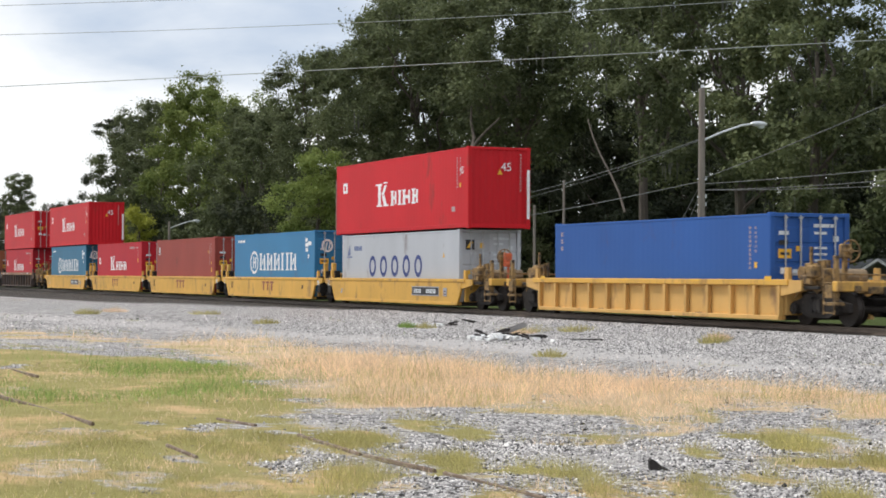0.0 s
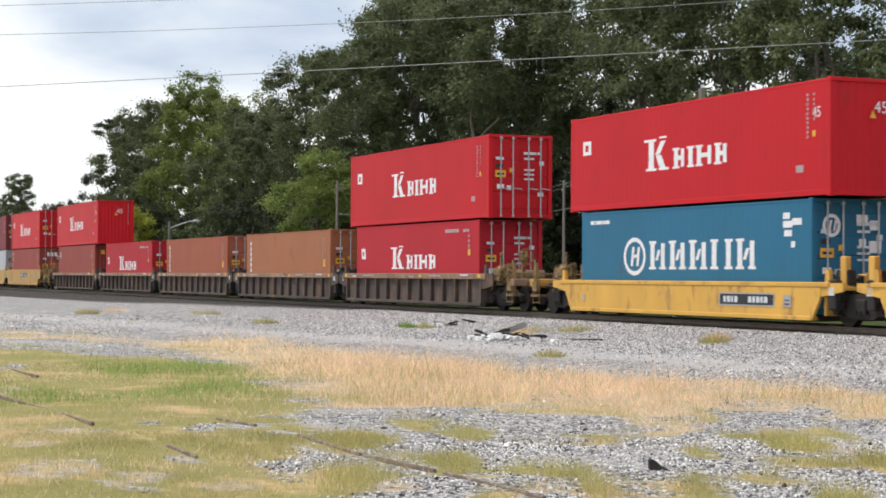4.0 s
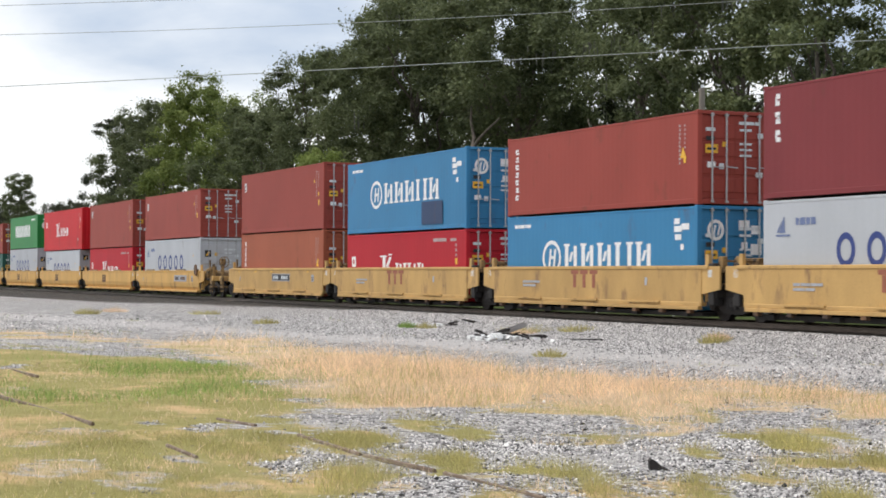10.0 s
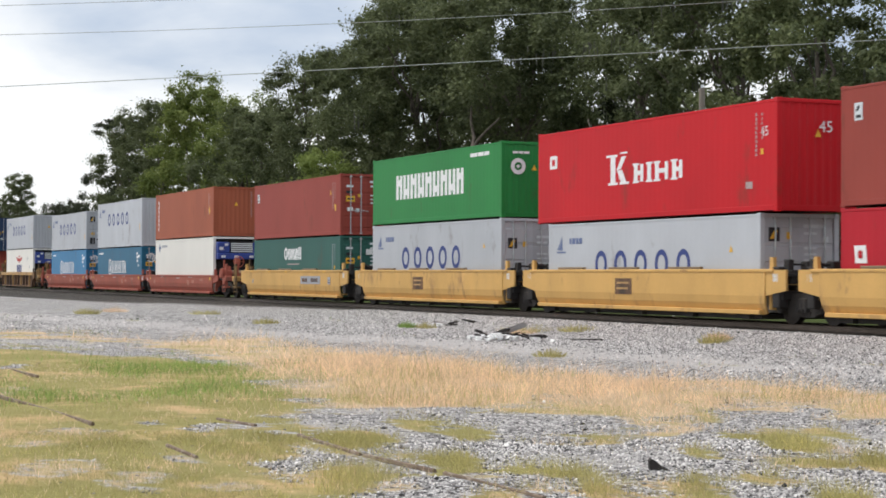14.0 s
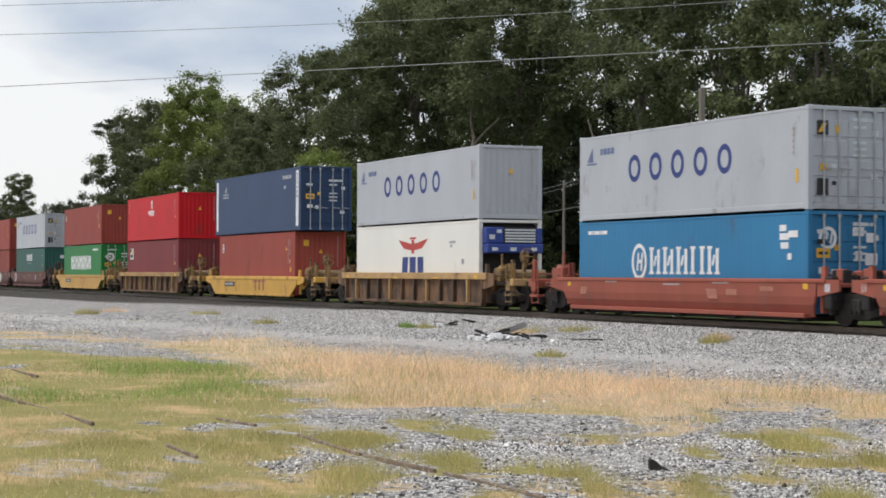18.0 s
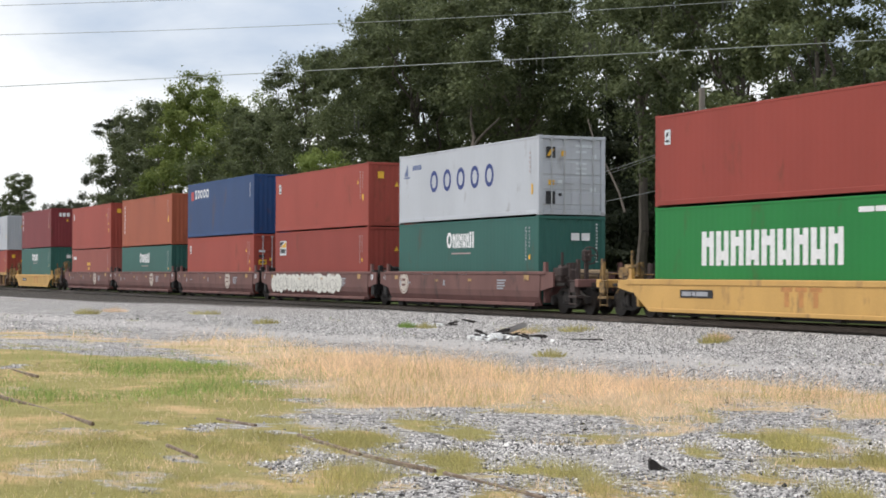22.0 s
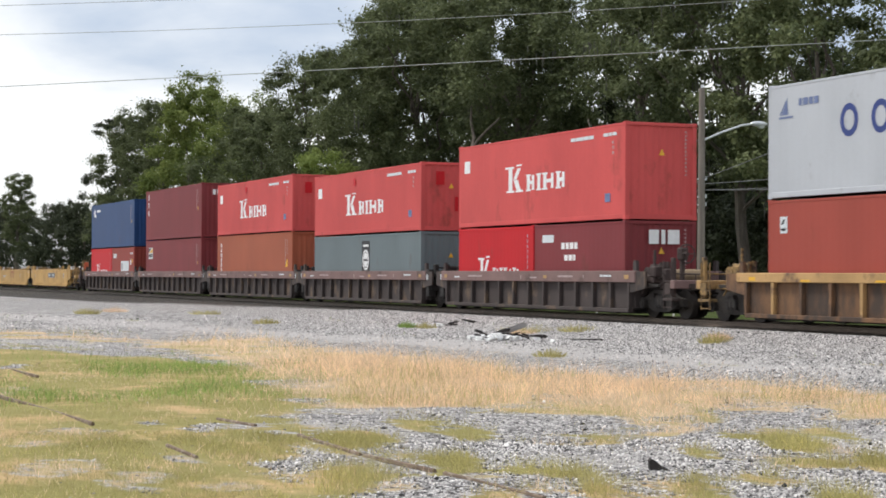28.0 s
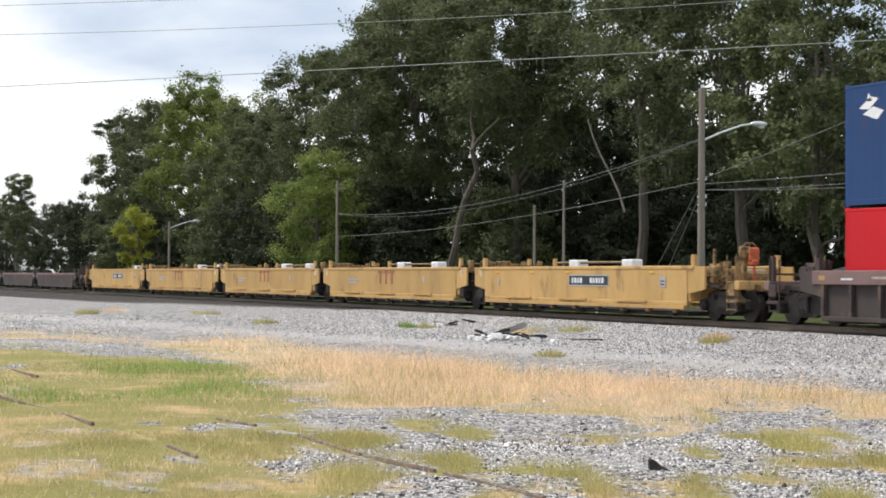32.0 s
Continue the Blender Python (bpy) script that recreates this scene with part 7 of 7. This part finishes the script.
blades("seeding_grass", "tall olive grass mixed into the dry band", M_GRASS, (10000, 45000, 30000), lambda x, y: cover(x, y)[0] * ease(fractal(x, y, 0.55, 83), 0.44, 0.62) * in_clumps(x, y), 0.10, 0.36, 0.0032, 0.9, in_band)
blades("green_grass", "fresh green grass beside the old siding", M_LUSH, (0, 80000, 16000), lambda x, y: cover(x, y)[1] * ease(fractal(x, y, 0.3, 71), 0.30, 0.55) * ease(-x, 20.5, 25), 0.05, 0.16, 0.0034, 1.2)

# ---- debris by the track ----
M_CHAR = material("charred_timber", (0.035, 0.030, 0.028), 0.9, vary=0.4, scale=6, bump=0.4)
M_OLD_WOOD = material("split_grey_timber", (0.30, 0.28, 0.265), 0.9, vary=0.35, scale=5, fine=30, stretch=(0.3, 4, 4), bump=0.5)
M_RUBBLE = material("white_rubble", (0.75, 0.75, 0.74), 0.8, vary=0.15, scale=6)


def plank(x, y, length, wide, turn, tip=0.0, mat=None, label="broken dark timber lying on the ballast"):
    length, wide = length * 0.62, wide * 0.6
    z = float(ground_height(np.array(x), np.array(y)))
    bm = bmesh.new()
    prism(bm, [(-length / 2, 0), (length / 2 - 0.05, 0), (length / 2, wide * 0.35), (length / 2 - 0.08, wide * 0.7), (-length / 2 + 0.04, wide * 0.6)], -wide / 2, wide / 2)
    ob = tagged(part("broken_timber", bm, mat or M_CHAR), label, "timber", "debris by the track", "thing")
    ob.matrix_basis = pose(x, y, z - 0.01 + abs(math.sin(radians(tip))) * length / 2, 0, tip, turn)


for i in range(16):
    plank(-40.6 + random.uniform(-0.6, 0.5), 19.2 + random.gauss(0, 0.5), random.uniform(0.3, 0.85), random.uniform(0.08, 0.24), random.uniform(30, 110), random.uniform(-20, 20))
for i in range(4):
    plank(-51.6 + random.uniform(-0.4, 0.4), 22.6 + random.gauss(0, 0.4), random.uniform(0.3, 0.7), random.uniform(0.06, 0.14), random.uniform(30, 110), random.uniform(-14, 14))
for row in ((-41.2, 19.9, 1.6, 0.16, 75, 0), (-41.0, 19.0, 1.1, 0.2, 40, -18), (-41.3, 18.7, 0.8, 0.14, 100, 24), (-40.9, 19.4, 0.9, 0.22, 95, 8), (-40.6, 21.2, 1.7, 0.13, 66, 0), (-41.4, 20.3, 0.8, 0.24, 70, 0),
            (-51.6, 22.9, 0.8, 0.14, 70, 10), (-51.9, 22.5, 0.6, 0.12, 40, -10)):
    plank(*row)
for row in ((-40.9, 19.3, 1.5, 0.34, 62, -20), (-51.5, 21.9, 0.9, 0.14, 62, 14)):
    plank(*row, M_OLD_WOOD, "split grey timber leaning on the ballast")
for i in range(60):
    far_pile = i > 48
    x, y = ((-51.3 + random.uniform(-0.2, 0.2), 21.4 + random.uniform(-0.5, 0.5)) if far_pile else (-39.7 + random.uniform(-0.7, 0.5), 18.5 + random.gauss(0, 0.45)))
    bm = bmesh.new()
    bmesh.ops.create_cube(bm, size=random.uniform(0.05, 0.15))
    for v in bm.verts:
        v.co += Vector((random.uniform(-1, 1), random.uniform(-1, 1), random.uniform(-1, 1))) * 0.035
        v.co.x *= 1.3
        v.co.z *= 0.6
    ob = tagged(part("rubble_chunk", bm, M_RUBBLE), "chunk of white rubble in the debris pile", "rubble", "debris by the track", "thing")
    ob.location = (x, y, float(ground_height(np.array(x), np.array(y))) + (0.05 if far_pile else 0.03 + 0.10 * math.exp(-((y - 18.5) / 0.45) ** 2) * random.random()))
bm = bmesh.new()
prism(bm, [(-0.10, -0.04), (0.14, -0.04), (0.16, 0.03), (0.03, 0.09), (-0.08, 0.17), (-0.12, 0.14)], -0.07, 0.07)
bmesh.ops.subdivide_edges(bm, edges=bm.edges[:], cuts=1)
for v in bm.verts:
    v.co += Vector((random.uniform(-1, 1), random.uniform(-1, 1), random.uniform(-1, 1))) * 0.012
rock = tagged(part("dark_rock", bm, M_CHAR), "single dark rock lying on the gravel", "rock", kind="thing")
rock.matrix_basis = pose(-12.95, 7.45, -0.40, 0, 0, 67) @ Matrix.Scale(0.62, 4)

for x, y, tip in ((-59.2, 31.5, 24), (-55.2, 32.4, 3)):
    bm = bmesh.new()
    box(bm, -0.03, 0.03, -0.03, 0.03, -0.1, 0.26, 0.006)
    stake = tagged(part("marker_stake", bm, M_RUBBLE), "short white marker stake beyond the track", "stake", "stakes beyond the track", "thing")
    stake.matrix_basis = pose(x, y, float(ground_height(np.array(x), np.array(y))), 0, -tip, 0)


def tuft(x, y, h, w, mat, k=420):
    z = float(ground_height(np.array(x), np.array(y)))
    a = rng.uniform(0, 6.283, k)
    r = w * np.sqrt(rng.random(k))
    px, py = r * np.cos(a), r * np.sin(a)
    t = h * rng.uniform(0.4, 1.0, k) * (1.1 - 0.6 * r / w)
    b = rng.uniform(0, 6.283, k)
    dx, dy = 0.006 * np.cos(b), 0.006 * np.sin(b)
    v = np.stack([np.stack([px - dx, py - dy, 0 * px - 0.02], -1), np.stack([px + dx, py + dy, 0 * px - 0.02], -1), np.stack([px * 1.35, py * 1.35, t], -1)], 1)
    ob = tagged(put_mesh("grass_tuft", quad_mesh("grass_tuft", v.reshape(-1, 3), np.arange(3 * k).reshape(-1, 3), mat), mat), "tuft of dry grass growing in the ballast", "grass", "tufts in the ballast", "stuff")
    ob.location = (x, y, z)


for row in ((-45.6, 22.0, 0.38, 0.75, M_GRASS), (-45.2, 21.6, 0.28, 0.4, M_STRAW), (-43.8, 22.7, 0.3, 0.5, M_GRASS), (-36.6, 22.6, 0.36, 0.36, M_GRASS), (-36.9, 22.9, 0.3, 0.3, M_STRAW), (-50.6, 20.4, 0.3, 0.25, M_LUSH), (-50.3, 20.9, 0.28, 0.3, M_GRASS),
            (-55.5, 17.5, 0.3, 0.4, M_GRASS), (-72, 15.2, 0.4, 0.5, M_GRASS), (-75, 17.0, 0.35, 0.5, M_STRAW), (-32.5, 16.2, 0.25, 0.3, M_GRASS), (-70, 19.5, 0.3, 0.6, M_GRASS)):
    tuft(*row)
random.seed(5)
build_train()


def motions():
    """Everything on the train rolls along the track together."""
    for ob, x, z in MOVING:
        walk(ob, [(t, pose(x + travel(t), MID, z)) for t in (0, 8, 16, 24, 32)])


motions()
